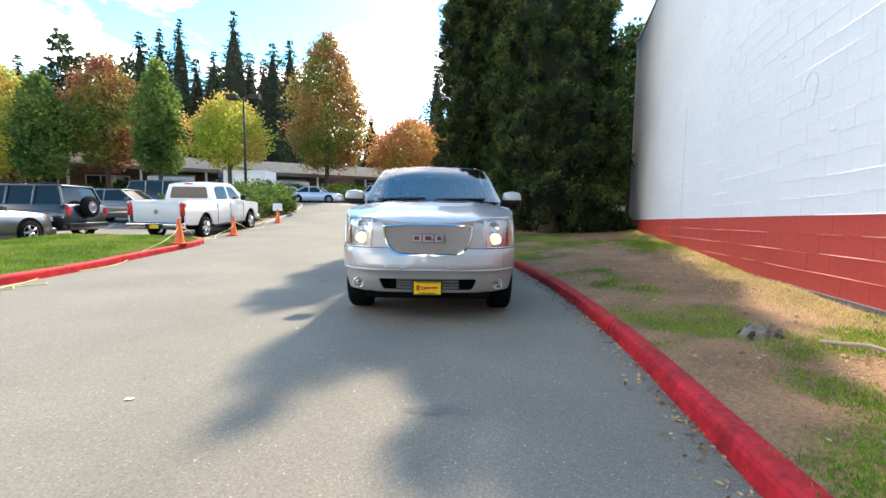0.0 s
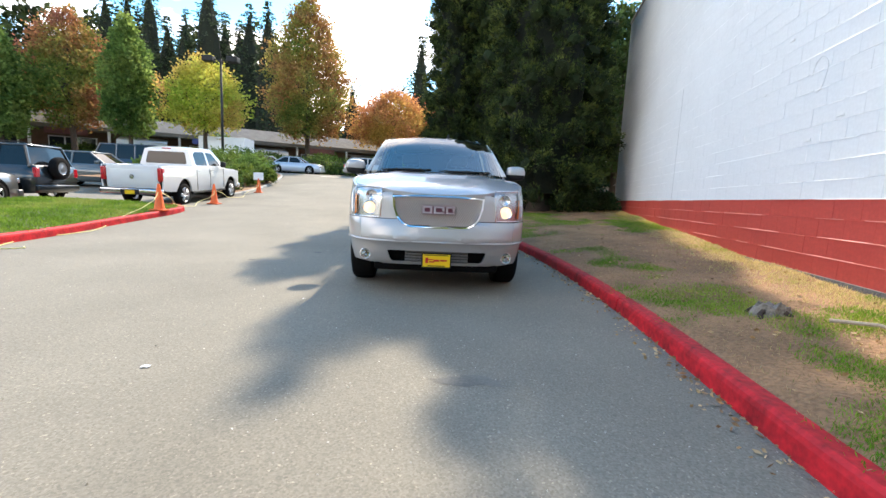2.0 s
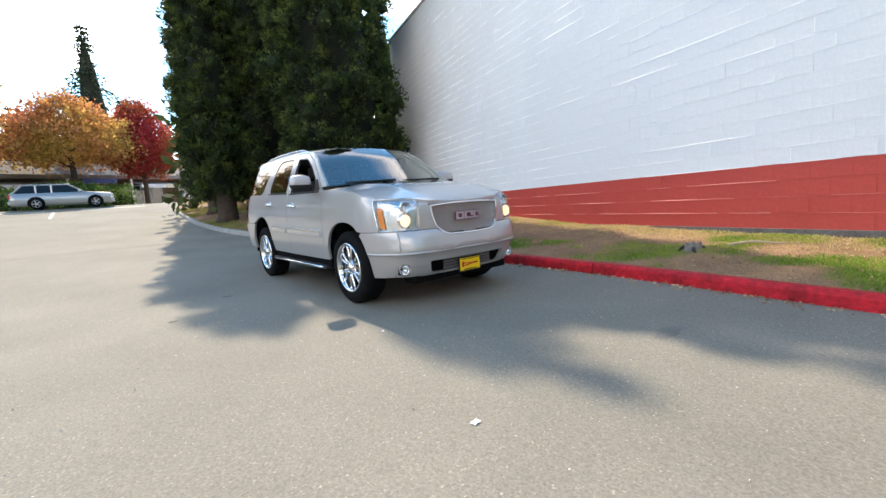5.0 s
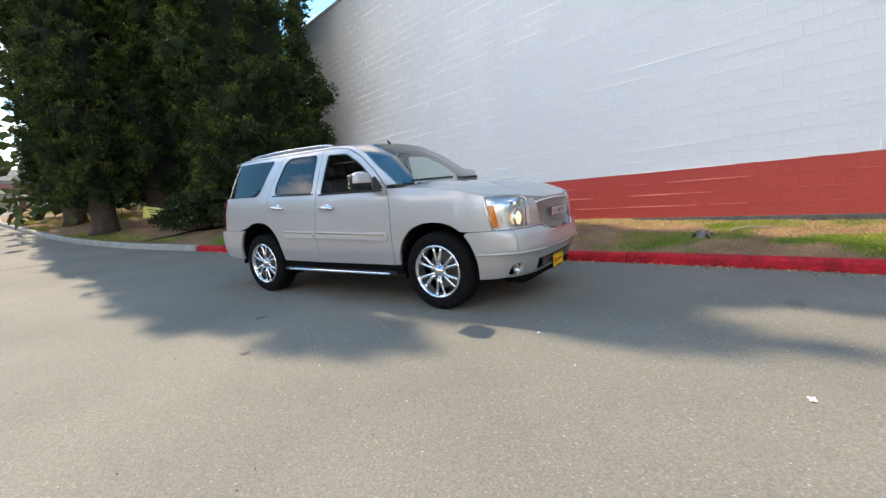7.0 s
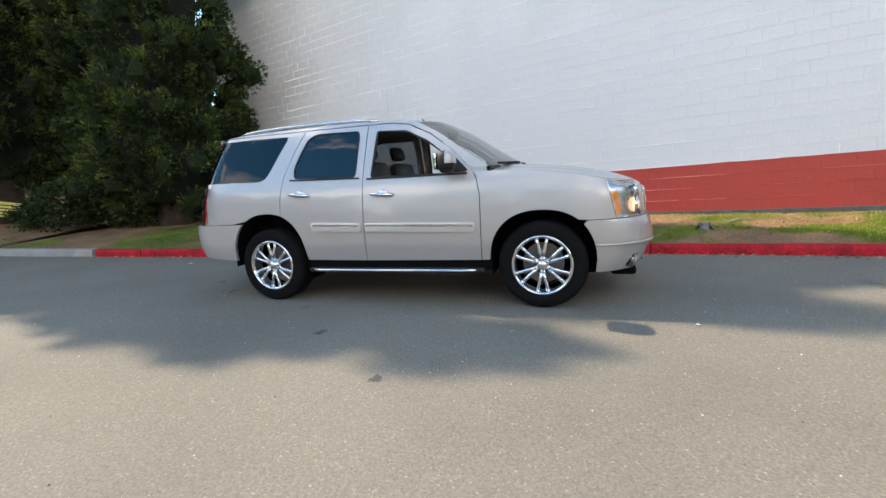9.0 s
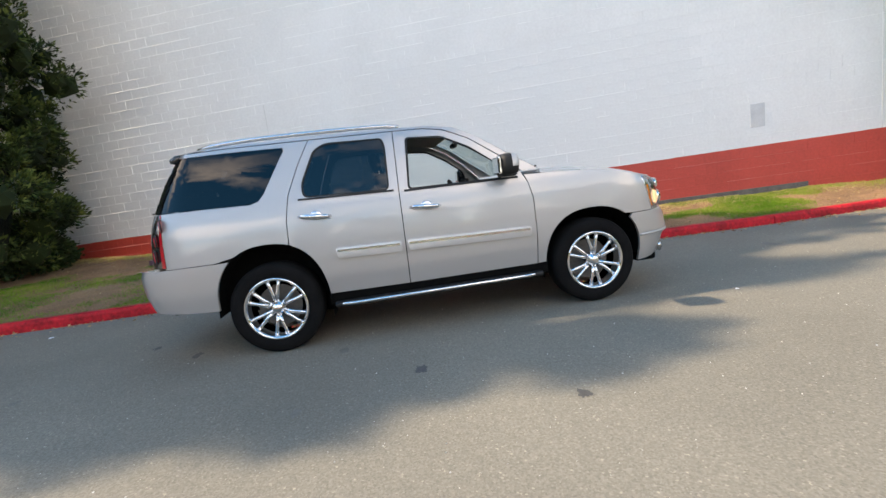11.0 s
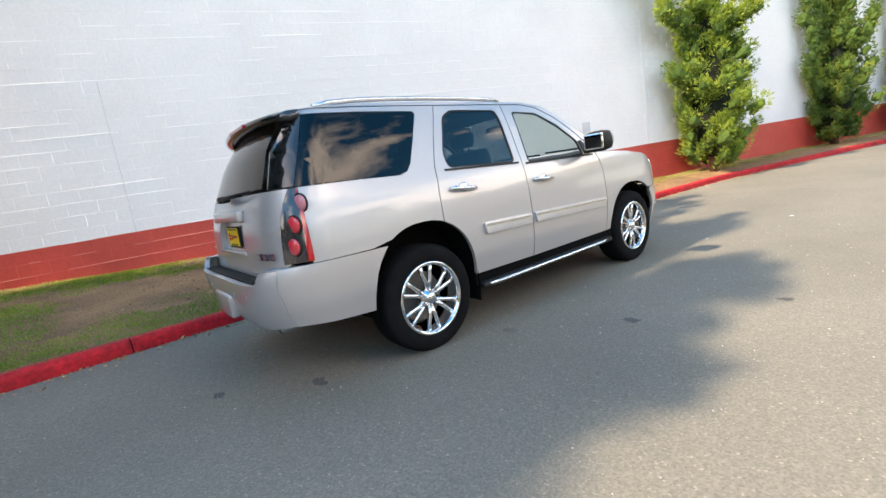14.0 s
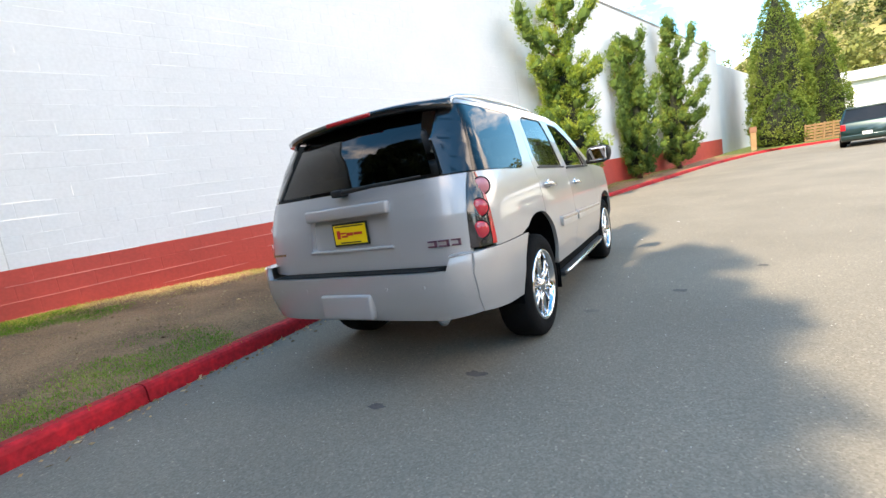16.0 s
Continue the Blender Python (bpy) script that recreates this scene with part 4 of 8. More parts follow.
hl_mid = lambda z: hl_out(z) + (hl_in(z) - hl_out(z)) * 0.26
for flip in (False, True):
    tf = (lambda b: mirrored(b)) if flip else (lambda b: b)
    lamp = part("headlamp", tf(patch(0.812, 1.125, hl_out, hl_in, nose, -0.035, 16, 8)), LAMP_SILVER, suv, "headlamp with chrome reflectors, low beam lit", True)
    lens = part("lens", tf(facing(patch(0.812, 1.125, hl_out, hl_in, nose, 0.002, 16, 8), (-1, -1, 0))), GLASS_LENS, lamp, "clear lens", True)
    lens.visible_shadow = False
    part("turn_signal", tf(patch(0.835, 1.04, lambda z: hl_out(z) + 0.03, hl_mid, nose, -0.02, 6, 6)), AMBER_LENS, lamp, "amber turn signal", True)
    edge_bm = bmesh.new()
    loop = []
    N = 10
    for i in range(N):
        z = 0.812 + 0.313 * i / N
        loop.append(nose(z, hl_in(z)) + (z,))
    for i in range(N):
        s = hl_in(1.125) + (hl_out(1.125) - hl_in(1.125)) * i / N
        loop.append(nose(1.125, s) + (1.125,))
    for i in range(N):
        z = 1.125 - 0.313 * i / N
        loop.append(nose(z, hl_out(z)) + (z,))
    for i in range(N + 1):
        s = hl_out(0.812) + (hl_in(0.812) - hl_out(0.812)) * i / N
        loop.append(nose(0.812, s) + (0.812,))
    tube(edge_bm, [(-x, y, z) for x, y, z in loop], 0.007, 6, cap=False)
    part("bezel", tf(edge_bm), CHROME, lamp, "thin chrome bezel", True)
    sgn = 1 if flip else -1
    for (bx, bz, br, lit) in ((0.715, 0.905, 0.075, True), (0.70, 1.035, 0.058, False)):
        by = face_y(bx, bz) + 0.012
        bm = lathe(bmesh.new(), [(br, 0.03), (br * 1.0, 0.0), (br * 0.93, 0.0), (br * 0.75, 0.012), (0.012, 0.02)], 20, "y")
        bmesh.ops.translate(bm, verts=bm.verts, vec=(sgn * bx, by, bz))
        part("reflector", bm, CHROME, lamp, "", True)
        bm = bmesh.new()
        bmesh.ops.create_uvsphere(bm, u_segments=12, v_segments=8, radius=br * (0.88 if lit else 0.4))
        bmesh.ops.scale(bm, verts=bm.verts, vec=(1, 0.5, 1))
        bmesh.ops.translate(bm, verts=bm.verts, vec=(sgn * bx, by + 0.018, bz))
        part("bulb", bm, BULB if lit else GLASS_LENS, lamp, "warm lit bulb" if lit else "", True)
    # fog lamp
    bm = lathe(bmesh.new(), [(0.062, -0.006), (0.052, -0.012), (0.048, 0.0), (0.04, 0.02), (0.01, 0.035)], 20, "y")
    bmesh.ops.translate(bm, verts=bm.verts, vec=(sgn * 0.752, face_y(0.752, 0.415), 0.415))
    fog = part("fog_lamp", bm, CHROME, bumper, "round fog lamp in a chrome ring", True)
    bm = lathe(bmesh.new(), [(0.05, -0.004), (0.03, -0.010), (0.001, -0.012)], 20, "y")
    bmesh.ops.translate(bm, verts=bm.verts, vec=(sgn * 0.752, face_y(0.752, 0.415), 0.415))
    part("fog_lens", bm, GLASS_LENS, fog, "", True)


def plate(parent, m, name):
    e = part(name, boxm(-0.155, 0.155, -0.006, 0.006, -0.08, 0.08, 0.004, m=m), PLASTIC, parent, "yellow dealer plate in a black frame")
    part("plate_panel", boxm(-0.142, 0.142, -0.009, -0.005, -0.066, 0.066, m=m), PLATE_YELLOW, e, "yellow plate")
    bm = bmesh.new()
    box(bm, -0.125, 0.125, -0.011, -0.009, 0.052, 0.060, m=m)
    box(bm, -0.09, 0.09, -0.011, -0.009, -0.060, -0.052, m=m)
    part("plate_mark", bm, PLASTIC, e)
    bm = bmesh.new()
    for i, (x0, x1, z0, z1) in enumerate(((-0.115, -0.085, -0.028, 0.03), (-0.085, -0.035, 0.004, 0.016), (-0.075, -0.02, -0.02, -0.006), (-0.03, 0.03, -0.01, 0.012), (0.035, 0.11, -0.006, 0.012))):
        box(bm, x0, x1, -0.011, -0.009, z0, z1, m=m)
    part("plate_mark", bm, PLATE_RED, e)
    return e


plate(bumper, pose(0, face_y(0, 0.40) - 0.02, 0.385, 0, 0, 0), "front_plate")

# rear: tailgate, lamps, bumper
gate_poly = [(-0.86, 1.335), (-0.865, 1.1), (-0.87, 0.80), (0.87, 0.80), (0.865, 1.1), (0.86, 1.335)]
REC = rounded([(-0.36, 0.955), (-0.34, 1.165), (0.34, 1.165), (0.36, 0.955)], 0.03)


def gate_y(x, z, out=0.0):
    return tail(z, tail_s(z, x), R_GATE)[1] + out


tailgate = part("tailgate", panel(gate_poly, [REC], step=0.05, place=lambda x, z: Vector((x, gate_y(x, z), z)), rim=Vector((0, -0.04, 0))), SILVER, suv, "", True)
part("plate_recess", panel([(-0.4, 0.93), (-0.4, 1.2), (0.4, 1.2), (0.4, 0.93)], step=0.2, place=lambda x, z: Vector((x, gate_y(x, z, -0.04), z))), SILVER, tailgate, "", True)
part("gate_handle", boxm(-0.36, 0.36, 3.955, 4.008, 1.165, 1.245, 0.014, seg=3), SILVER, tailgate, "body-coloured grip bar over the plate", True)
part("gate_lip", boxm(-0.37, 0.37, 3.97, 4.008, 0.935, 0.957, 0.008), SILVER, tailgate, "", True)
plate(tailgate, pose(0, 3.965, 1.055, 0, 0, 180), "rear_plate")
bm = bmesh.new()
for x0, x1 in ((-0.62, -0.68), (-0.69, -0.76), (-0.77, -0.83)):
    a, b = min(x0, x1), max(x0, x1)
    yy = gate_y(x0, 0.935)
    box(bm, a, b, yy - 0.004, yy + 0.008, 0.918, 0.927)
    box(bm, a, b, yy - 0.004, yy + 0.008, 0.949, 0.958)
    box(bm, a, a + 0.014, yy - 0.004, yy + 0.008, 0.918, 0.958)
part("badge", bm, BADGE_RED, tailgate, "small dark red maker's badge")
part("badge", boxm(0.56, 0.80, gate_y(0.7, 0.95) - 0.004, gate_y(0.7, 0.95) + 0.006, 0.94, 0.956), CHROME_DULL, tailgate, "thin chrome name strip")
bm = bmesh.new()
tube(bm, [(0.02, 4.0, 1.335), (-0.25, 3.99, 1.345), (-0.62, 3.955, 1.355)], [0.016, 0.013, 0.007], 8)
box(bm, -0.03, 0.07, 3.94, 4.015, 1.31, 1.36, 0.012)
part("rear_wiper", bm, PLASTIC, tailgate, "black rear wiper arm", True)
# spoiler
sp = bmesh.new()
rows = []
for i in range(17):
    t = 2 * i / 16 - 1
    x = 0.735 * t
    y0 = 3.58 + 0.02 * (1 - t * t)
    y1 = 3.73 + 0.06 * (1 - t * t) - 0.06 * abs(t) ** 6
    zc = 1.826 + 0.04 * (1 - abs(t) ** 2.4)
    rows.append([sp.verts.new(p) for p in ((x, y0, zc + 0.004), (x, (y0 + y1) / 2, zc + 0.001), (x, y1, zc - 0.028), (x, y1 - 0.004, zc - 0.062), (x, y1 - 0.05, zc - 0.075), (x, y0 + 0.02, zc - 0.045))])
for a, b in zip(rows, rows[1:]):
    for k in range(6):
        sp.faces.new((a[k], a[(k + 1) % 6], b[(k + 1) % 6], b[k]))
sp.faces.new(rows[0][::-1])
sp.faces.new(rows[-1])
bmesh.ops.recalc_face_normals(sp, faces=sp.faces)
spoiler = part("spoiler", sp, GLOSS_BLACK, suv, "gloss black roof spoiler", True)
part("brake_light", boxm(-0.20, 0.20, 3.778, 3.797, 1.812, 1.840, 0.008), RED_LENS, spoiler, "red high brake light")

for flip in (False, True):
    tf = (lambda b: mirrored(b)) if flip else (lambda b: b)
    sgn = 1 if flip else -1
    tl_side = lambda z: ((3.765 + 0.01 * (0.95 - z)) - YR) / (lerp_tab(R_GATE, z) - YR)
    tl_back = lambda z: tail_s(z, 0.866)
    tfn = lambda z, s: tail(z, s, R_GATE)
    tlamp = part("tail_lamp", tf(patch(0.885, 1.335, tl_side, tl_back, tfn, 0.0, 12, 10)), mat("smoked_lens_base", (0.035, 0.030, 0.032), 0.15, var=0.2, scale=14, fine=90, bump=0.0, coat=1.0), suv, "tall tail lamp with three round red lenses", True)
    red_edge = lambda z: tl_side(z) + (tl_back(z) - tl_side(z)) * (0.16 + 0.15 * (1.335 - z))
    part("red_band", tf(patch(0.887, 1.333, tl_side, red_edge, tfn, 0.004, 6, 10)), RED_LENS, tlamp, "red side band", True)
    for zz, mt in ((0.985, PINK_LENS), (1.115, PINK_LENS), (1.24, mat("clear_pink_lens", (0.62, 0.22, 0.26), 0.1, var=0.1, bump=0.0, coat=1.0))):
        x_, y_ = tail(zz, tail_s(zz, 0.925), R_GATE)
        bm = lathe(bmesh.new(), [(0.053, -0.01), (0.052, 0.004), (0.042, 0.012), (0.001, 0.016)], 20, "y")
        bmesh.ops.transform(bm, matrix=pose(0, 0, 0, 0, 0, 24), verts=bm.verts)
        bmesh.ops.translate(bm, verts=bm.verts, vec=(-0.922, y_ + 0.003, zz))
        part("round_lens", tf(bm), mt, tlamp, "round red lens", True)
        bm = lathe(bmesh.new(), [(0.061, -0.008), (0.060, 0.003), (0.057, 0.005), (0.054, 0.003), (0.053, -0.008)], 20, "y")
        bmesh.ops.transform(bm, matrix=pose(0, 0, 0, 0, 0, 24), verts=bm.verts)
        bmesh.ops.translate(bm, verts=bm.verts, vec=(-0.922, y_ + 0.003, zz))
        part("lens_ring", tf(bm), PLASTIC, tlamp, "dark ring", True)

bx_ = lambda x, z, out=0.0: Vector((x, tail(z, tail_s(z, x), R_BUMP)[1] + out, z))
rear_b = [(-0.90, 0.50), (-0.7, 0.475), (0.7, 0.475), (0.90, 0.50), (0.90, 0.87), (0.80, 0.87), (0.77, 0.785), (-0.77, 0.785), (-0.80, 0.87), (-0.90, 0.87)]
rbumper = part("rear_bumper", panel(rear_b, step=0.05, place=lambda x, z: bx_(x, z), rim=Vector((0, -0.04, 0))), SILVER, suv, "", True)
ybk = lambda z: tail(z, tail_s(z, 0.90), R_BUMP)[1]
rb_side = [(3.262, 0.866), (3.375, 0.866), (3.6, 0.868), (ybk(0.87), 0.87), (ybk(0.75), 0.75), (ybk(0.60), 0.60), (ybk(0.50), 0.50), (3.7, 0.475), (3.415, 0.455)] + [p for p in ARCH_R if p[0] > 3.3 and 0.46 < p[1] < 0.86]
both("bumper_corner", panel(rb_side, step=0.05, place=L_(0.008, R_BUMP), rim=RIM), SILVER, rbumper)
both("bumper_top", panel([(-0.985, 3.60), (-0.975, 3.80), (-0.93, 3.97), (-0.80, 4.09), (-0.77, 4.0), (-0.77, 3.9), (-0.9, 3.8), (-0.93, 3.60)], step=0.1, place=lambda x, y: Vector((x, y, 0.869))), SILVER, rbumper)
pad = part("step_pad", boxm(-0.70, 0.70, 3.93, 4.085, 0.755, 0.787, 0.012, seg=3), PLASTIC, rbumper, "ribbed black step pad", True)
for k in range(5):
    part("rib", boxm(-0.69, 0.69, 3.985 + k * 0.022, 3.998 + k * 0.022, 0.789, 0.794), PLASTIC, pad)
part("hitch_cover", boxm(-0.22, 0.22, 4.08, 4.145, 0.50, 0.67, 0.02, seg=3), SILVER, rbumper, "body-coloured tow hitch cover", True)
for x_ in (-0.62, -0.35, 0.35, 0.62):
    bm = lathe(bmesh.new(), [(0.012, 0.0), (0.012, 0.006), (0.001, 0.007)], 10, "y")
    bmesh.ops.translate(bm, verts=bm.verts, vec=bx_(x_, 0.70, -0.002))
    part("parking_sensor", bm, SILVER, rbumper)
bm = tube(bmesh.new(), [(-0.46, 3.3, 0.42), (-0.56, 3.75, 0.43), (-0.62, 3.95, 0.44)], 0.036, 12)
part("exhaust_pipe", bm, CHROME_DULL, suv, "satin exhaust tailpipe", True)

# mouldings, handles, mirrors, rails, boards
# Lighter than the body paint: the mouldings' highlight is put into the colour.
MOULDING = paint("moulding_highlight_paint", (0.58, 0.575, 0.58))
for a, b in (((0.60, 0.725, 0.815), (1.735, 0.755, 0.845)), ((1.785, 0.755, 0.845), (2.36, 0.770, 0.862))):
    mo = rounded([(a[0], a[1]), (a[0], a[2]), (b[0], b[2]), (b[0] - 0.015, b[1])], 0.02)
    both("side_moulding", panel(mo, step=0.06, place=lambda y, z: Vector((-side_x(y, z) - 0.026 + 3.0 * (z - (a[1] + a[2] + b[1] + b[2]) / 4) ** 2, y, z)), rim=Vector((0.03, 0, 0))), MOULDING, suv)
    both("chrome_strip", panel([(a[0] + 0.015, a[2] - 0.034), (a[0] + 0.015, a[2] - 0.014), (b[0] - 0.015, b[2] - 0.014), (b[0] - 0.015, b[2] - 0.034)], step=0.2, place=L_(0.030), rim=Vector((0.012, 0, 0))), CHROME_DULL, suv)
for o, y0, y1, z0, z1 in ((door_f, 1.40, 1.665, 1.113, 1.128), (door_r, 2.36, 2.63, 1.148, 1.17)):
    for k, sgn in ((0, -1), (1, 1)):
        xx = side_x((y0 + y1) / 2, z0)
        bm = bmesh.new()
        tube(bm, [(sgn * (xx - 0.005), y0, z0), (sgn * (xx + 0.028), y0 + 0.03, z0), (sgn * (xx + 0.035), (y0 + y1) / 2, (z0 + z1) / 2), (sgn * (xx + 0.028), y1 - 0.03, z1), (sgn * (xx - 0.005), y1, z1)], [0.012, 0.019, 0.021, 0.019, 0.012], 10)
        part("door_handle", bm, CHROME, o[k], "chrome pull handle", True)
        bm = bmesh.new()
        bmesh.ops.create_uvsphere(bm, u_segments=14, v_segments=8, radius=1.0)
        bmesh.ops.scale(bm, verts=bm.verts, vec=(0.012, 0.055, 0.038))
        bmesh.ops.translate(bm, verts=bm.verts, vec=(sgn * (xx - 0.003), (y0 + y1) / 2 - 0.01, (z0 + z1) / 2 + 0.008))
        part("handle_cup", bm, CHROME_DULL, o[k], "", True)
for sgn in (-1, 1):
    bm = bmesh.new()
    bmesh.ops.create_cube(bm, size=1.0)
    bmesh.ops.subdivide_edges(bm, edges=bm.edges, cuts=4, use_grid_fill=True)
    for v in bm.verts:
        n = v.co.normalized() * 0.62
        v.co = v.co.lerp(n, 0.62)
        v.co = Vector((v.co.x * 0.245, v.co.y * 0.15 - 0.03 * v.co.x * sgn, v.co.z * 0.18))
    top = bm.copy()
    for b_, zlim, keep_top in ((bm, -0.02, False), (top, -0.02, True)):
        r = bmesh.ops.bisect_plane(b_, geom=b_.verts[:] + b_.edges[:] + b_.faces[:], plane_co=(0, 0, zlim), plane_no=(0, 0, 1), clear_inner=keep_top)
        if keep_top:
            bmesh.ops.bisect_plane(b_, geom=b_.verts[:] + b_.edges[:] + b_.faces[:], plane_co=(0, -0.02, 0), plane_no=(0, 1, 0), clear_outer=True)
        else:
            bmesh.ops.scale(b_, verts=b_.verts, vec=(0.975, 0.97, 0.975))
        bmesh.ops.translate(b_, verts=b_.verts, vec=(sgn * 1.115, 0.80, 1.385))
    mir = part("door_mirror", bm, PLASTIC, suv, "door mirror, black foot under a silver cap", True)
    part("mirror_cap", top, SILVER, mir, "silver cap", True)
    part("mirror_arm", boxm(sgn * 1.05 - 0.14, sgn * 1.05 + 0.08, 0.76, 0.86, 1.285, 1.345, 0.025, seg=3), PLASTIC, mir, "", True)
    part("mirror_glass", boxm(sgn * 1.115 - 0.10, sgn * 1.115 + 0.10, 0.868, 0.898, 1.312, 1.458, 0.012), MIRROR_GLASS, mir, "mirror glass")
both("sail_panel", panel([(0.655, 1.30), (0.78, 1.43), (0.825, 1.42), (0.795, 1.285), (0.68, 1.285)], step=0.1, place=L_(0.006), rim=RIM), PLASTIC, suv, "black mirror mount")
for sgn in (-1, 1):
    bm = bmesh.new()
    pts = [(sgn * 0.655, 1.66, 1.866), (sgn * 0.66, 1.78, 1.886), (sgn * 0.665, 2.1, 1.897), (sgn * 0.665, 2.6, 1.903), (sgn * 0.66, 3.05, 1.899), (sgn * 0.65, 3.33, 1.882), (sgn * 0.645, 3.46, 1.856)]
    tube(bm, along(pts, 0.12), 0.019, 10)
    part("roof_rail", bm, CHROME_DULL, suv, "bright roof rail", True)
bm = bmesh.new()
tube(bm, [(0.18, 1.42, 1.885), (0.18, 1.455, 1.93), (0.18, 1.475, 1.965)], [0.022, 0.014, 0.004], 8)
part("antenna", bm, PLASTIC, suv, "small black roof antenna", True)
for sgn in (-1, 1):
    board = part("running_board", boxm(sgn * 0.93 - 0.085, sgn * 0.93 + 0.085, 0.52, 2.44, 0.335, 0.385, 0.02, seg=3), PLASTIC, suv, "black running board with a bright edge", True)
    bm = bmesh.new()
    tube(bm, [(sgn * 0.90, 0.50, 0.362), (sgn * 1.0, 0.60, 0.362), (sgn * 1.018, 0.72, 0.362), (sgn * 1.018, 2.28, 0.362), (sgn * 1.0, 2.38, 0.362), (sgn * 0.92, 2.45, 0.362)], 0.016, 8)
    part("board_edge", bm, CHROME, board, "chrome edge strip", True)
    part("sill_panel", boxm(sgn * 0.92 - 0.04, sgn * 0.92 + 0.04, 0.46, 2.48, 0.36, 0.47), LINER, suv, "black rocker under the doors")

# wipers
for x0, x1 in ((-0.72, -0.08), (0.02, 0.70)):
    bm = bmesh.new()
    w_y = lambda x: 0.47 - 0.20 * (1 - (abs(x) / 0.93) ** 2.2)
    tube(bm, [(x, w_y(x) + 0.0 + 0.05 * abs(k - 3) / 6, 1.352 + 0.012 * k / 6) for k, x in enumerate([x0 + (x1 - x0) * i / 6 for i in range(7)])], 0.012, 6)
    part("wiper", bm, PLASTIC, suv, "black wiper blade", True)


# wheels
def wheel(at, out):
    """One chrome wheel; out: +1 when its face looks to +x."""
    m = Matrix.Translation(at) @ Matrix.Diagonal((out, 1, 1, 1))

    def put(bm):
        bmesh.ops.transform(bm, matrix=m, verts=bm.verts)
        bmesh.ops.recalc_face_normals(bm, faces=bm.faces)
        return bm
    wh = part("wheel", put(lathe(bmesh.new(), [(0.27, -0.13), (0.33, -0.145), (0.385, -0.13), (0.402, -0.10), (0.404, 0.0), (0.402, 0.075), (0.394, 0.10), (0.375, 0.118), (0.33, 0.128), (0.295, 0.122), (0.276, 0.108)], 48)), RUBBER, suv, "wide low-profile tyre on a chrome wheel", True)
    part("rim", put(lathe(bmesh.new(), [(0.278, 0.10), (0.279, 0.120), (0.270, 0.129), (0.258, 0.126), (0.247, 0.108), (0.244, 0.085), (0.236, 0.05), (0.235, -0.02), (0.237, -0.11)], 48)), CHROME, wh, "polished deep-lip rim", True)
    part("brake_disc", put(lathe(bmesh.new(), [(0.005, -0.03), (0.19, -0.03), (0.19, -0.045), (0.005, -0.045)], 28)), mat("brake_iron", (0.16, 0.155, 0.15), 0.45, metal=0.7), wh, "grey brake disc")
    bm = bmesh.new()
    for k in range(6):
        for off in (-11, 11):
            a = radians(60 * k + off + 90)
            b = radians(60 * k + off * 0.55 + 90)
            p0 = Vector((0.075, 0.055 * math.cos(b), 0.055 * math.sin(b)))
            p1 = Vector((0.088, 0.13 * math.cos(radians(60 * k + off * 0.85 + 90)), 0.13 * math.sin(radians(60 * k + off * 0.85 + 90))))
            p2 = Vector((0.082, 0.20 * math.cos(a), 0.20 * math.sin(a)))
            p3 = Vector((0.085, 0.253 * math.cos(a * 1.0), 0.253 * math.sin(a * 1.0)))
            tube(bm, [p0, p1, p2, p3], [0.021, 0.0175, 0.0175, 0.022], 8)
    part("spokes", put(bm), CHROME, wh, "six pairs of chrome spokes", True)
    part("hub", put(lathe(bmesh.new(), [(0.075, 0.05), (0.072, 0.088), (0.05, 0.098), (0.045, 0.112), (0.03, 0.122), (0.001, 0.124)], 24)), CHROME, wh, "chrome hub cap", True)
    for k in range(6):
        a = radians(60 * k + 30)
        bm = lathe(bmesh.new(), [(0.011, 0.08), (0.011, 0.105), (0.001, 0.108)], 8)
        bmesh.ops.translate(bm, verts=bm.verts, vec=(0, 0.058 * math.cos(a), 0.058 * math.sin(a)))
        part("lug_nut", put(bm), CHROME_DULL, wh)


for y in (0.0, 2.946):
    wheel((-0.855, y, 0.402), -1)
    wheel((0.855, y, 0.402), 1)

# dark underside, wheel wells, cabin
# Tank, plate and rails are unseen, added to block light under the car.
part("fuel_tank", boxm(-0.62, 0.30, 1.1, 2.5, 0.25, 0.38, 0.04), LINER, suv)
part("skid_plate", boxm(-0.55, 0.55, -0.60, 0.35, 0.24, 0.38, 0.04), LINER, suv)
for x in (-0.48, 0.48):
    part("frame_rail", boxm(x - 0.05, x + 0.05, -0.5, 3.45, 0.31, 0.38, 0.02), LINER, suv)
part("rear_axle", tube(bmesh.new(), [(-0.75, 2.946, 0.40), (-0.15, 2.946, 0.40), (0, 2.946, 0.40), (0.15, 2.946, 0.40), (0.75, 2.946, 0.40)], [0.05, 0.06, 0.15, 0.06, 0.05], 12), LINER, suv)
part("underbody", boxm(-0.66, 0.66, -0.62, 3.70, 0.40, 0.50, 0.03), LINER, suv, "black underbody")
for sgn in (-1, 1):
    for cy, rz in ((0.0, 0.50), (2.94, 0.56)):
        pts = arch(cy, rz, 0.485, -12 if cy < 1 else -2, 182 if cy < 1 else 195, 20)
        bm = bmesh.new()
        rows = [[bm.verts.new((sgn * x, y, z)) for y, z in pts] for x in ((0.90, 0.56) if cy < 1 else (0.975, 0.69))]
        for k in range(len(pts) - 1):
            bm.faces.new((rows[0][k], rows[0][k + 1], rows[1][k + 1], rows[1][k]))
        bm.faces.new(rows[1])
        part("wheel_well", bm, LINER, suv, "black wheel well")
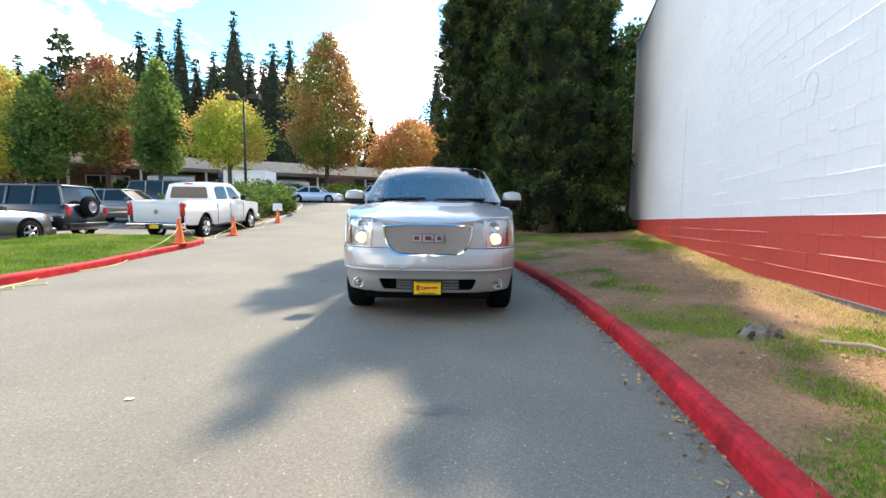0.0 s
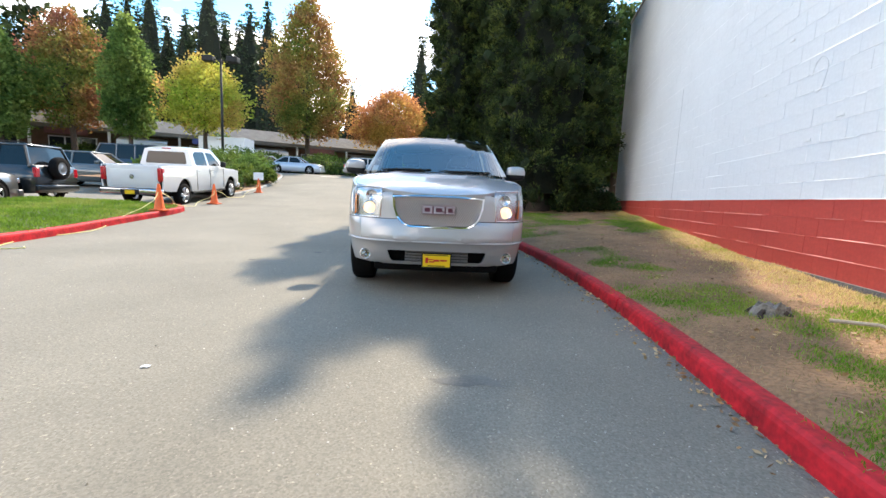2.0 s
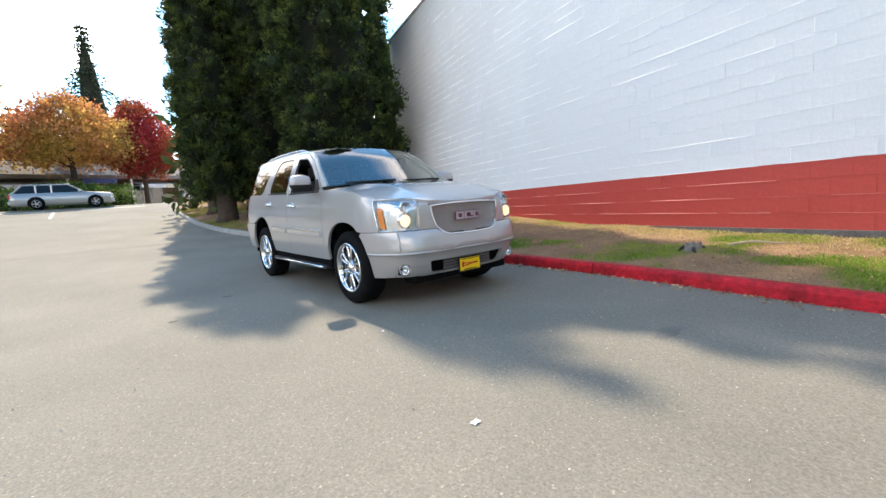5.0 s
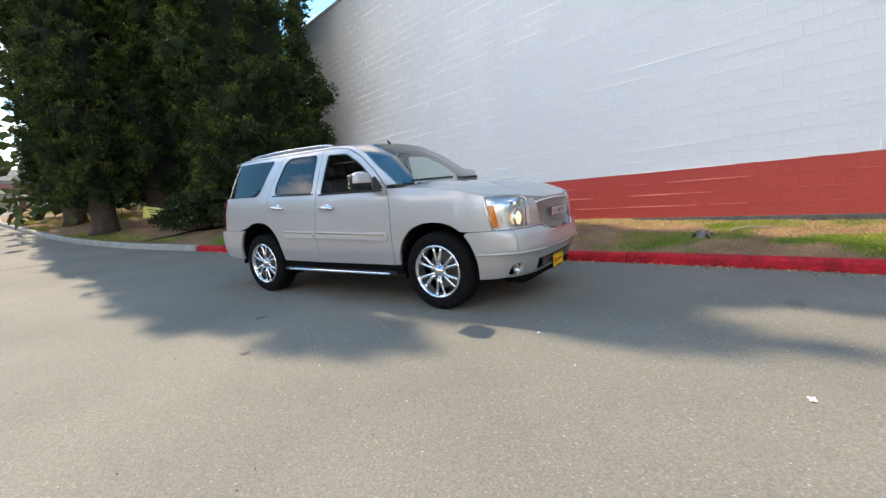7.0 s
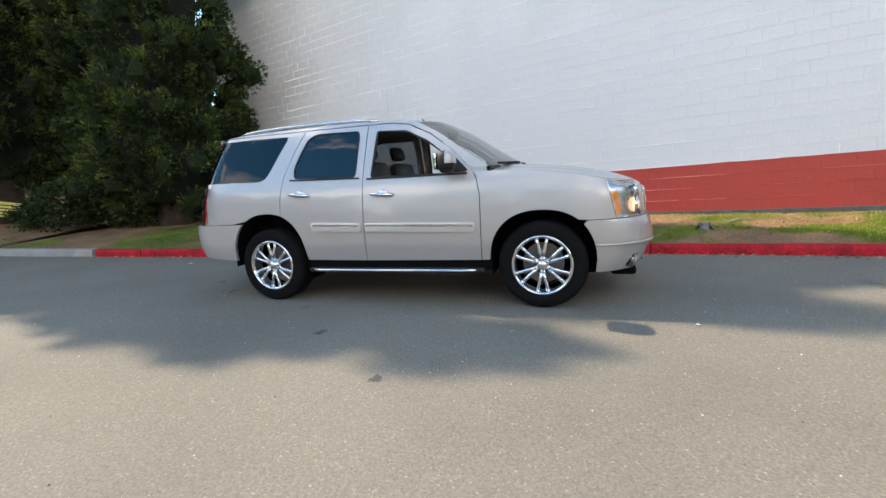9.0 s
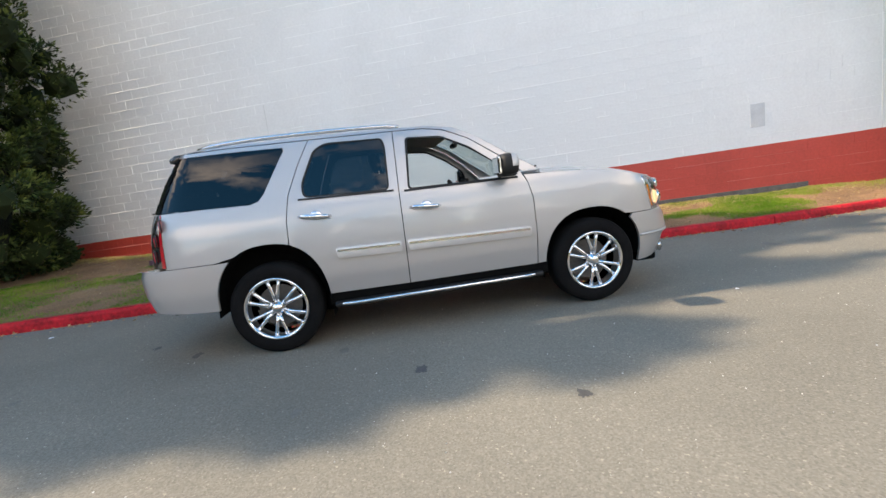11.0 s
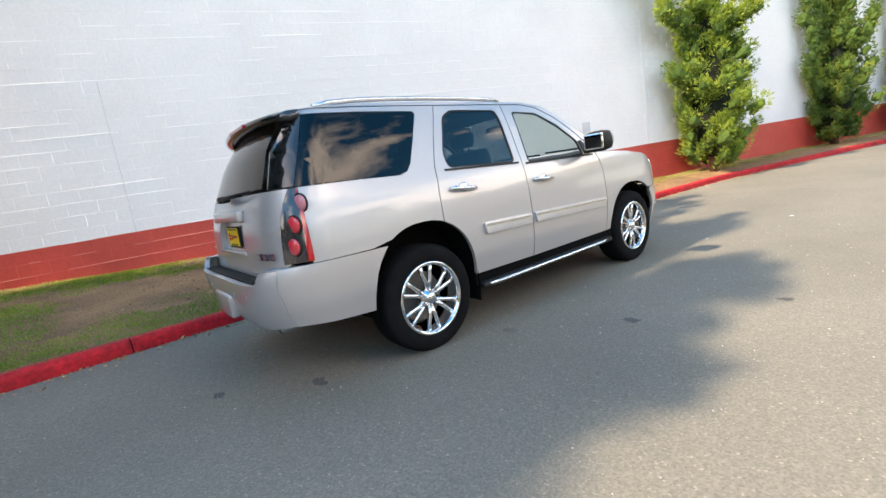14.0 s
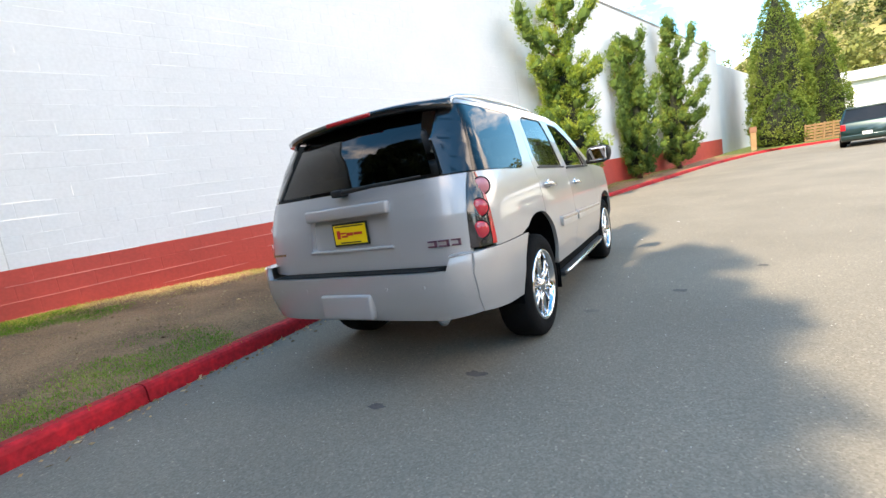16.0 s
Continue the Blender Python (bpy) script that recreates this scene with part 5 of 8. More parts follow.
for sgn in (-1, 1):
    part("door_lining", boxm(sgn * 0.905 - 0.02, sgn * 0.905 + 0.02, 0.55, 3.35, 0.98, 1.262, 0.01), TRIM_GREY, suv)
    part("door_core", boxm(sgn * 0.925 - 0.008, sgn * 0.925 + 0.008, 0.50, 2.45, 0.44, 1.25), LINER, suv)
    part("side_core", boxm(sgn * 0.86 - 0.01, sgn * 0.86 + 0.01, 2.40, 3.80, 0.98, 1.325), TRIM_GREY, suv)
part("engine_bay", boxm(-0.55, 0.55, -0.70, 0.40, 0.50, 1.06), LINER, suv)
part("front_core", boxm(-0.56, 0.56, -0.80, -0.70, 0.50, 1.05), LINER, suv)
part("cabin_floor", boxm(-0.88, 0.88, 0.56, 2.40, 0.50, 0.56), TRIM_GREY, suv, "grey carpet")
part("cargo_floor", boxm(-0.66, 0.66, 2.40, 3.85, 0.50, 0.56), TRIM_GREY, suv, "grey carpet")
part("rear_core", boxm(-0.72, 0.72, 3.80, 3.86, 0.50, 1.33), TRIM_GREY, suv)
dash = bmesh.new()
box(dash, -0.88, 0.88, 0.48, 0.98, 0.90, 1.235, 0.07, seg=3)
dashboard = part("dashboard", dash, TRIM_GREY, suv, "grey dashboard", True)
part("dash_shade", boxm(-0.80, 0.80, 0.36, 0.80, 1.22, 1.262, 0.02, seg=2), PLASTIC, dashboard, "", True)
bm = bmesh.new()
ring = [(0.36 + 0.185 * math.cos(2 * math.pi * k / 24), 0, 0.185 * math.sin(2 * math.pi * k / 24)) for k in range(25)]
tube(bm, ring, 0.016, 8, cap=False)
tube(bm, [(0.18, 0, 0), (0.54, 0, 0)], 0.02, 6)
tube(bm, [(0.36, 0, 0), (0.36, 0, -0.18)], 0.02, 6)
bmesh.ops.transform(bm, matrix=Matrix.Translation((0, 1.04, 1.16)) @ pose(0, 0, 0, -22, 0, 0), verts=bm.verts)
part("steering_wheel", bm, PLASTIC, suv, "black steering wheel", True)
bm = tube(bmesh.new(), [(-0.10, 1.06, 1.70), (0.0, 1.05, 1.70), (0.10, 1.06, 1.70)], 0.03, 8)
part("interior_mirror", bm, PLASTIC, suv, "", True)


def seat(x, y, w):
    s = part("seat", boxm(x - w / 2, x + w / 2, y - 0.27, y + 0.24, 0.72, 0.92, 0.06, seg=3), SEAT_LEATHER, suv, "dark leather seat", True)
    m = Matrix.Translation((x, y + 0.25, 0.88)) @ pose(0, 0, 0, -14, 0, 0)
    part("backrest", boxm(-w / 2, w / 2, -0.07, 0.08, 0, 0.60, 0.055, seg=3, m=m), SEAT_LEATHER, s, "", True)
    hw = min(0.14, w / 2)
    for hx in ([0] if w < 0.8 else [-w / 3, w / 3]):
        part("headrest", boxm(hx - hw, hx + hw, -0.05, 0.06, 0.64, 0.82, 0.05, seg=3, m=m), SEAT_LEATHER, s, "", True)
        b2 = bmesh.new()
        for q in (-0.05, 0.05):
            tube(b2, [m @ Vector((hx + q, 0, 0.55)), m @ Vector((hx + q, 0, 0.68))], 0.007, 6)
        part("headrest_post", b2, CHROME_DULL, s)


for x, y, w in ((-0.40, 1.50, 0.52), (0.40, 1.50, 0.52), (-0.40, 2.45, 0.54), (0.40, 2.45, 0.54), (0.0, 3.25, 1.25)):
    seat(x, y, w)


# ---- foliage ----
def leaf_mat(name, colors, scale=0.35, vary=0.35, trans=0.35, rough=0.7):
    """Leaves: patches of the given colours, each leaf a little different, letting some light through."""
    m = bpy.data.materials.new(name)
    m.use_nodes = True
    n, l = m.node_tree.nodes, m.node_tree.links
    b = n["Principled BSDF"]
    tc, nz, rp = n.new("ShaderNodeTexCoord"), n.new("ShaderNodeTexNoise"), n.new("ShaderNodeValToRGB")
    nz.inputs["Scale"].default_value, nz.inputs["Detail"].default_value = scale, 4
    l.new(tc.outputs["Object"], nz.inputs["Vector"])
    l.new(nz.outputs["Fac"], rp.inputs["Fac"])
    el = rp.color_ramp.elements
    while len(el) < len(colors):
        el.new(0.5)
    for i, c in enumerate(colors):
        el[i].position = 0.36 + 0.28 * i / max(1, len(colors) - 1)
        el[i].color = (*c, 1)
    hs, mr, geo = n.new("ShaderNodeHueSaturation"), n.new("ShaderNodeMapRange"), n.new("ShaderNodeNewGeometry")
    mr.inputs["To Min"].default_value, mr.inputs["To Max"].default_value = 1 - vary, 1 + vary
    l.new(geo.outputs["Random Per Island"], mr.inputs["Value"])
    l.new(mr.outputs["Result"], hs.inputs["Value"])
    l.new(rp.outputs["Color"], hs.inputs["Color"])
    l.new(hs.outputs["Color"], b.inputs["Base Color"])
    b.inputs["Roughness"].default_value, b.inputs["Specular IOR Level"].default_value = rough, 0.25
    if trans:
        t, mx = n.new("ShaderNodeBsdfTranslucent"), n.new("ShaderNodeMixShader")
        mx.inputs[0].default_value = trans
        l.new(hs.outputs["Color"], t.inputs["Color"])
        l.new(b.outputs[0], mx.inputs[1])
        l.new(t.outputs[0], mx.inputs[2])
        l.new(mx.outputs[0], n["Material Output"].inputs["Surface"])
    return m


def leaves(name, centers, dirs, per, spread, length, width, seed, material, parent, droop=0.0, wild=0.8, label="", kind=""):
    """Many small leaf blades round the given twig ends, pointing along dirs."""
    rs = np.random.RandomState(seed)
    C = np.repeat(np.asarray(centers, float), per, 0)
    D = np.repeat(np.asarray(dirs, float), per, 0)
    N = len(C)
    C = C + rs.normal(0, 1, (N, 3)) * np.asarray(spread)
    D = D + rs.normal(0, wild, (N, 3))
    D[:, 2] -= droop
    D /= np.linalg.norm(D, axis=1)[:, None] + 1e-9
    S = np.cross(D, rs.normal(0, 1, (N, 3)))
    S /= np.linalg.norm(S, axis=1)[:, None] + 1e-9
    k = rs.uniform(0.6, 1.35, (N, 1))
    Lk, Wk = D * length * k, S * width * k * 0.5
    V = np.stack([C, C + Lk * 0.5 + Wk, C + Lk, C + Lk * 0.5 - Wk], 1).reshape(-1, 3)
    F = np.arange(N * 4).reshape(-1, 4)
    me = bpy.data.meshes.new(name)
    me.from_pydata(V.tolist(), [], F.tolist())
    me.materials.append(material)
    ob = new(name, me)
    ob.parent = parent
    return tagged(ob, label, kind=kind)


def shell_points(n, seed, profile, height, rag=0.12, low=0.0, fill=0.75):
    """Twig ends near the outside of a turned crown; profile: radius by height share."""
    rs = np.random.RandomState(seed)
    h = rs.uniform(0, 1, n * 3)
    keep = rs.uniform(0, 1, n * 3) < np.array([lerp_tab(profile, v) for v in h]) / max(r for _, r in profile) + 0.06
    h = h[keep][:n]
    a = rs.uniform(0, 2 * np.pi, len(h))
    lump = 1 + rag * (np.sin(3 * a + h * 17) + np.sin(5 * a - h * 29 + 1) + 0.8 * np.sin(h * 61 + 2 * a))
    r = np.array([lerp_tab(profile, v) for v in h]) * lump * (fill + (1 - fill) * rs.uniform(0, 1, len(h)) ** 0.4)
    P = np.stack([r * np.cos(a), r * np.sin(a), low + h * (height - low)], 1)
    D = np.stack([np.cos(a), np.sin(a), np.full(len(h), 0.35)], 1)
    return P, D


def trunk(parent, height, r, seed=0, lean=0.0, limbs=5, spread=1.5, start=0.35):
    rs = random.Random(seed)
    bm = bmesh.new()
    pts = [(lean * t * height + rs.uniform(-0.04, 0.04) * height * 0.1, rs.uniform(-0.04, 0.04) * height * 0.1, t * height - 0.15) for t in (0, 0.03, 0.15, 0.4, 0.7, 1.0)]
    tube(bm, pts, [r * 1.5, r * 1.12, r, r * 0.75, r * 0.45, r * 0.12], 10)
    tk = part("trunk", bm, BARK, parent, "", True)
    for i in range(limbs):
        t = start + (0.9 - start) * (i + rs.random()) / limbs
        a = rs.uniform(0, 6.28)
        z0 = t * height
        ln = spread * (1.1 - t) * 1.4
        b2 = bmesh.new()
        x0 = lean * t * height
        tube(b2, [(x0, 0, z0), (x0 + math.cos(a) * ln * 0.5, math.sin(a) * ln * 0.5, z0 + ln * 0.3), (x0 + math.cos(a) * ln, math.sin(a) * ln, z0 + ln * 0.75)], [r * 0.4, r * 0.25, r * 0.06], 6)
        part("limb", b2, BARK, tk, "", True)
    return tk


CON_LEAF = leaf_mat("conifer_sprays", [(0.012, 0.022, 0.006), (0.036, 0.057, 0.012), (0.112, 0.138, 0.030)], 1.9, 0.45, 0.06)
# Darker copy of the sprays: shade inside the tufts is in the colour.
CON_INNER = leaf_mat("conifer_inner_shade", [(0.008, 0.014, 0.004), (0.020, 0.033, 0.008)], 1.9, 0.2, 0.0, 0.9)
# Near-black for crown and hedge cores, painted for the shade within.
SHADE_CORE = mat("painted_inner_shade", (0.009, 0.013, 0.005), 0.95, var=0.5, scale=2, fine=14, bump=0.5, depth=0.05)


def tuft_centres(P, A, sizes, m, rs, along_axis=1.35):
    """Places and ways of blades on the outer sides of egg-shaped tufts at P that lean along A."""
    C, D = [], []
    for p, a, s in zip(P, A, sizes):
        a = a / np.linalg.norm(a)
        v = rs.normal(0, 1, (m, 3))
        v /= np.linalg.norm(v, axis=1)[:, None]
        v += a * 0.55
        v /= np.linalg.norm(v, axis=1)[:, None]
        q = v * s * rs.uniform(0.72, 1.04, (m, 1))
        C.append(p + q + np.outer(q @ a, a) * (along_axis - 1))
        D.append(v + a * 0.5)
    return np.concatenate(C), np.concatenate(D)


_ico = bmesh.new()
bmesh.ops.create_icosphere(_ico, subdivisions=1, radius=1.0)
ICO_V = np.array([v.co[:] for v in _ico.verts])
ICO_F = np.array([[v.index for v in f.verts] for f in _ico.faces])
_ico.free()


def tuft_cores(P, A, sizes, rs, material, parent, along_axis=1.35):
    """The dense inner part of every tuft: a small uneven egg, darkened for shade, that leans along A."""
    V, F = [], []
    for p, a, s in zip(P, A, sizes):
        a = a / np.linalg.norm(a)
        q = ICO_V * rs.uniform(0.45, 0.85, (len(ICO_V), 1)) * s
        F.append(ICO_F + len(V) * len(ICO_V))
        V.append(p + q + np.outer(q @ a, a) * (along_axis - 1))
    me = bpy.data.meshes.new("inner_growth")
    me.from_pydata(np.concatenate(V).tolist(), [], np.concatenate(F).tolist())
    me.materials.append(material)
    ob = new("inner_growth", me)
    ob.parent = parent
    return tagged(ob, kind="stuff")


def big_conifer(x, y, r, h, seed, label, low=1.0):
    tree = thing("conifer_tree", label, "tree", "tall conifers", at=(x, y, island_z(x, y) if y > 11.2 else verge_z(x, y)))
    prof = [(0.0, r * 0.66), (0.05, r * 0.92), (0.14, r), (0.45, r * 0.98), (0.62, r * 0.88), (0.78, r * 0.66), (0.90, r * 0.38), (0.97, r * 0.15), (1.0, 0.03)]
    trunk(tree, h * 0.9, 0.34, seed, limbs=7, spread=r * 0.7, start=0.10)
    bm = bmesh.new()
    n = 20
    rings = []
    for i in range(26):
        t = i / 25
        rr = lerp_tab(prof, t) * 0.62
        wob = [1 + 0.12 * (math.sin(3 * a + t * 17) + math.sin(5 * a - t * 29 + 1)) for a in (2 * math.pi * k / n for k in range(n))]
        rings.append([bm.verts.new((rr * wob[k] * math.cos(2 * math.pi * k / n), rr * wob[k] * math.sin(2 * math.pi * k / n), low + 0.25 + t * (h - low - 0.6))) for k in range(n)])
    for a, b in zip(rings, rings[1:]):
        for k in range(n):
            bm.faces.new((a[k], a[(k + 1) % n], b[(k + 1) % n], b[k]))
    part("inner_foliage", bm, SHADE_CORE, tree, "solid crown core, shade painted in near black", True)
    # rounded upswept tufts of sprays, set at uneven depth, dark painted hollows between
    rs = np.random.RandomState(seed + 5)
    P, D = shell_points(int(25 * r * h), seed, prof, h, 0.10, low, 0.74)
    D[:, 2] = 0.75
    sizes = rs.uniform(0.15, 0.36, len(P)) * np.minimum(1, 0.35 + 2.4 * (1 - P[:, 2] / h))
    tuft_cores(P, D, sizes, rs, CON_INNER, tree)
    C, DD = tuft_centres(P, D, sizes, 44, rs)
    leaves("crown", C, DD, 4, 0.03, 0.100, 0.034, seed + 9, CON_LEAF, tree, 0.0, 0.55)
    return tree


big_conifer(1.10, 14.6, 1.18, 13.4, 1, "tall dark conifer with bare trunk foot beside the drive", 0.95)
big_conifer(2.70, 14.3, 1.28, 15.2, 2, "tall dark conifer standing between two others", 0.9)
big_conifer(3.85, 9.8, 1.85, 13.7, 3, "broad dense conifer close to the white wall", 0.35)
big_conifer(1.6, 18.8, 1.15, 12.2, 4, "tall dark conifer in the second row", 0.9)
# added filler tree, mostly hidden; its height is set to shade the verge
big_conifer(5.9, 15.6, 1.4, 16.3, 5, "conifer added behind the broad one, tall enough to shade the verge")

# low dark shrubs under the conifers
SHRUB = leaf_mat("dark_shrub_leaf", [(0.02, 0.035, 0.012), (0.045, 0.07, 0.02)], 1.2, 0.4, 0.2)


def shrub(x, y, z, r, h, seed, material, label, name="shrub", group="", size=0.10, n=260):
    s = thing(name, label, "shrub", group, at=(x, y, z))
    prof = [(0, r * 0.8), (0.3, r), (0.7, r * 0.8), (1.0, r * 0.25)]
    bm = bmesh.new()
    for k in range(5):
        a = k * 1.26 + seed
        tube(bm, [(0.04 * math.cos(a), 0.04 * math.sin(a), -0.1), (r * 0.3 * math.cos(a), r * 0.3 * math.sin(a), h * 0.4), (r * 0.6 * math.cos(a), r * 0.6 * math.sin(a), h * 0.75)], [0.03, 0.02, 0.008], 5)
    part("stems", bm, BARK, s)
    P, D = shell_points(n, seed, prof, h, 0.12, 0.05, 0.55)
    leaves("leaves", P, D, 14, r * 0.10, size, size * 0.55, seed, material, s, 0.0, 0.9)
    return s


for k, (x, y, r, h) in enumerate(((3.6, 10.6, 0.9, 1.1), (4.9, 9.3, 0.7, 0.8), (6.0, 9.6, 0.45, 0.6), (2.4, 11.8, 0.8, 0.9), (5.9, 12.5, 1.2, 1.5))):
    shrub(x, y, island_z(x, y) if y > 11 else verge_z(x, y), r, h, 20 + k, SHRUB, "low dark evergreen shrub under the conifers", group="shrubs under the conifers")

# ---- gnarled wall pines ----
PINE_LEAF = leaf_mat("juniper_tufts", [(0.13, 0.21, 0.036), (0.25, 0.35, 0.055), (0.40, 0.47, 0.08)], 1.7, 0.22, 0.25)
PINE_DARK = leaf_mat("dark_juniper_tufts", [(0.06, 0.115, 0.028), (0.125, 0.20, 0.04), (0.25, 0.31, 0.06)], 1.7, 0.22, 0.2)
# Deeper juniper green, with shade inside the tufts put into the colour.
PINE_INNER = leaf_mat("juniper_inner_shade", [(0.045, 0.085, 0.02), (0.09, 0.15, 0.03)], 1.7, 0.2, 0.0, 0.9)
PINE_BARE = mat("red_brown_bark", (0.14, 0.07, 0.045), 0.9, var=0.3, scale=6, fine=40, bump=0.5)


def wall_pine(x, y, h, seed, label, arms, r=1.0, full=60, leaf=PINE_LEAF):
    """A wind-shaped juniper. arms: (height share, reach across, reach along, rise) of its long upswept limbs."""
    z = verge_z(x, y) - 0.02
    t = thing("juniper_tree", label, "tree", "junipers along the wall", at=(x, y, z))
    rs = random.Random(seed)
    bm = bmesh.new()
    bend = [(0, 0, -0.1), (0.03, 0.06, h * 0.2), (-0.06, -0.05, h * 0.45), (0.05, 0.08, h * 0.75), (0, 0.0, h)]
    tube(bm, bend, [0.13, 0.10, 0.075, 0.045, 0.012], 8)
    tk = part("trunk", bm, PINE_BARE, t, "twisted red-brown trunk", True)
    limbs = []
    nl = 40
    for i in range(nl):
        f = 0.04 + 0.94 * i / nl
        a = i * 2.4 + seed
        ln = r * (0.25 + 0.95 * (1 - f) ** 0.8) * (0.75 + 0.25 * math.sin(f * 23 + seed)) * rs.uniform(0.7, 1.15)
        z0 = f * h * 0.97
        limbs.append(([Vector((0, 0, z0)), Vector((math.cos(a) * ln * 0.6, math.sin(a) * ln * 0.6, z0 + ln * 0.08)), Vector((math.cos(a) * ln, math.sin(a) * ln, z0 + ln * (0.25 + 0.5 * f)))], 6, 1.0))
    for f, dx, dy, rise in arms:
        z0 = f * h
        limbs.append(([Vector((0, 0, z0)), Vector((dx * 0.55, dy * 0.55, z0 + rise * 0.15)), Vector((dx * 0.9, dy * 0.9, z0 + rise * 0.5)), Vector((dx, dy, z0 + rise))], 18, 1.2))
    C, D, K = [], [], []
    for pts, n, k in limbs:
        for q in pts:
            q.x = min(q.x, 0.5)
        b2 = bmesh.new()
        tube(b2, pts, [0.035, 0.022, 0.014, 0.006][-len(pts):] if len(pts) == 4 else [0.03, 0.018, 0.006], 5)
        part("branch", b2, PINE_BARE, tk)
        for i in range(n):
            s = (0.30 + 0.70 * i / (n - 1)) * (len(pts) - 1)
            j = min(int(s), len(pts) - 2)
            p = pts[j].lerp(pts[j + 1], s - j)
            d = (pts[j + 1] - pts[j]).normalized()
            C.append(p + Vector((rs.gauss(0, 0.06), rs.gauss(0, 0.06), rs.gauss(0.02, 0.04))))
            D.append(d + Vector((rs.gauss(0, 0.45), rs.gauss(0, 0.45), 0.35)))
            K.append(k)
    P, D2 = shell_points(full, seed, [(0, r * 0.5), (0.25, r * 0.85), (0.6, r * 0.8), (1, r * 0.45)], h * 0.62, 0.2, 0.2, 0.75)
    # solid near-black core: painted shade deep in the crown, hides the trunk
    part("inner_foliage", lathe(bmesh.new(), [(0.05, 0.35), (r * 0.42, 0.7), (r * 0.5, h * 0.25), (r * 0.3, h * 0.5), (0.05, h * 0.66)], 10, "z"), SHADE_CORE, t, "solid crown core, shade painted in near black", True)
    P[:, 0] = np.minimum(P[:, 0], 0.45)
    C += [Vector(p) for p in P]
    D += [Vector(d) * 0.8 + Vector((0, 0, 0.25)) for d in D2]
    K += [1.1] * len(P)
    # every twig end carries dense upswept tufts of fine scaly sprays, in tiers with hollows between
    rn = np.random.RandomState(seed)
    PP, AA, SS = [], [], []
    for c, d, k in zip(C, D, K):
        d = d.normalized() + Vector((0, 0, 0.35))
        PP.append(tuple(c))
        AA.append(tuple(d))
        SS.append(rs.uniform(0.10, 0.21) * k)
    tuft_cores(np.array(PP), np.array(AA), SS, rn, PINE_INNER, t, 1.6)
    PC, PD = tuft_centres(np.array(PP), np.array(AA), SS, 46, rn, 1.7)
    leaves("foliage", PC, PD, 3, 0.018, 0.080, 0.022, seed, leaf, t, 0.0, 0.30)
    return t


wall_pine(1.40, -9.0, 7.4, 3, "gnarled bright green juniper against the white wall", ((0.62, 0.5, 2.2, 1.0), (0.70, -1.3, 0.2, 1.5), (0.52, 0.45, 1.6, 0.45), (0.50, -1.1, 0.1, 0.35), (0.80, -0.8, 0.1, 1.3), (0.33, 0.4, 1.2, 0.2)), 0.95, 170)
wall_pine(-0.02, -15.5, 6.3, 8, "gnarled juniper with open twisting top by the wall", ((0.44, 0.5, 1.5, 2.7), (0.46, -0.9, -0.2, 1.2), (0.62, -0.5, 0.2, 2.2), (0.58, 0.3, 0.9, 2.2), (0.30, 0.4, 1.3, 0.9)), 0.90, 130, PINE_DARK)
wall_pine(-1.5, -20.3, 7.9, 14, "slender dark green juniper by the wall", ((0.52, -1.5, 0.0, 1.7), (0.40, -1.4, -0.2, 1.0), (0.6, 0.4, 1.2, 0.8), (0.68, -1.0, 0.1, 1.5), (0.28, -1.2, 0.2, 0.5)), 0.95, 130, PINE_DARK)


# ---- parked and passing vehicles ----
def loft_body(stations, n=5):
    """A closed car body from stations (y, half width, bottom, belt, top, half width at the top)."""
    bm = bmesh.new()
    rings = []
    for y, w, z0, zb, zt, wt in stations:
        half = [(w * 0.93, z0), (w, z0 + 0.10), (w, (z0 + zb) / 2), (w * 0.975, zb), (wt, zt - 0.03), (wt * 0.85, zt)]
        rings.append([bm.verts.new((x, y, z)) for x, z in half] + [bm.verts.new((-x, y, z)) for x, z in half[::-1]])
    for a, b in zip(rings, rings[1:]):
        for k in range(len(a)):
            bm.faces.new((a[k], a[(k + 1) % len(a)], b[(k + 1) % len(a)], b[k]))
    bm.faces.new(rings[0])
    bm.faces.new(rings[-1][::-1])
    bmesh.ops.recalc_face_normals(bm, faces=bm.faces)
    return bm


CAR_GLASS = mat("dark_car_glass", (0.010, 0.012, 0.014), 0.06, var=0.1, bump=0.0, spec=0.35)
CAR_ALLOY = mat("alloy_wheel", (0.50, 0.50, 0.51), 0.3, metal=0.9, var=0.1, bump=0.0)


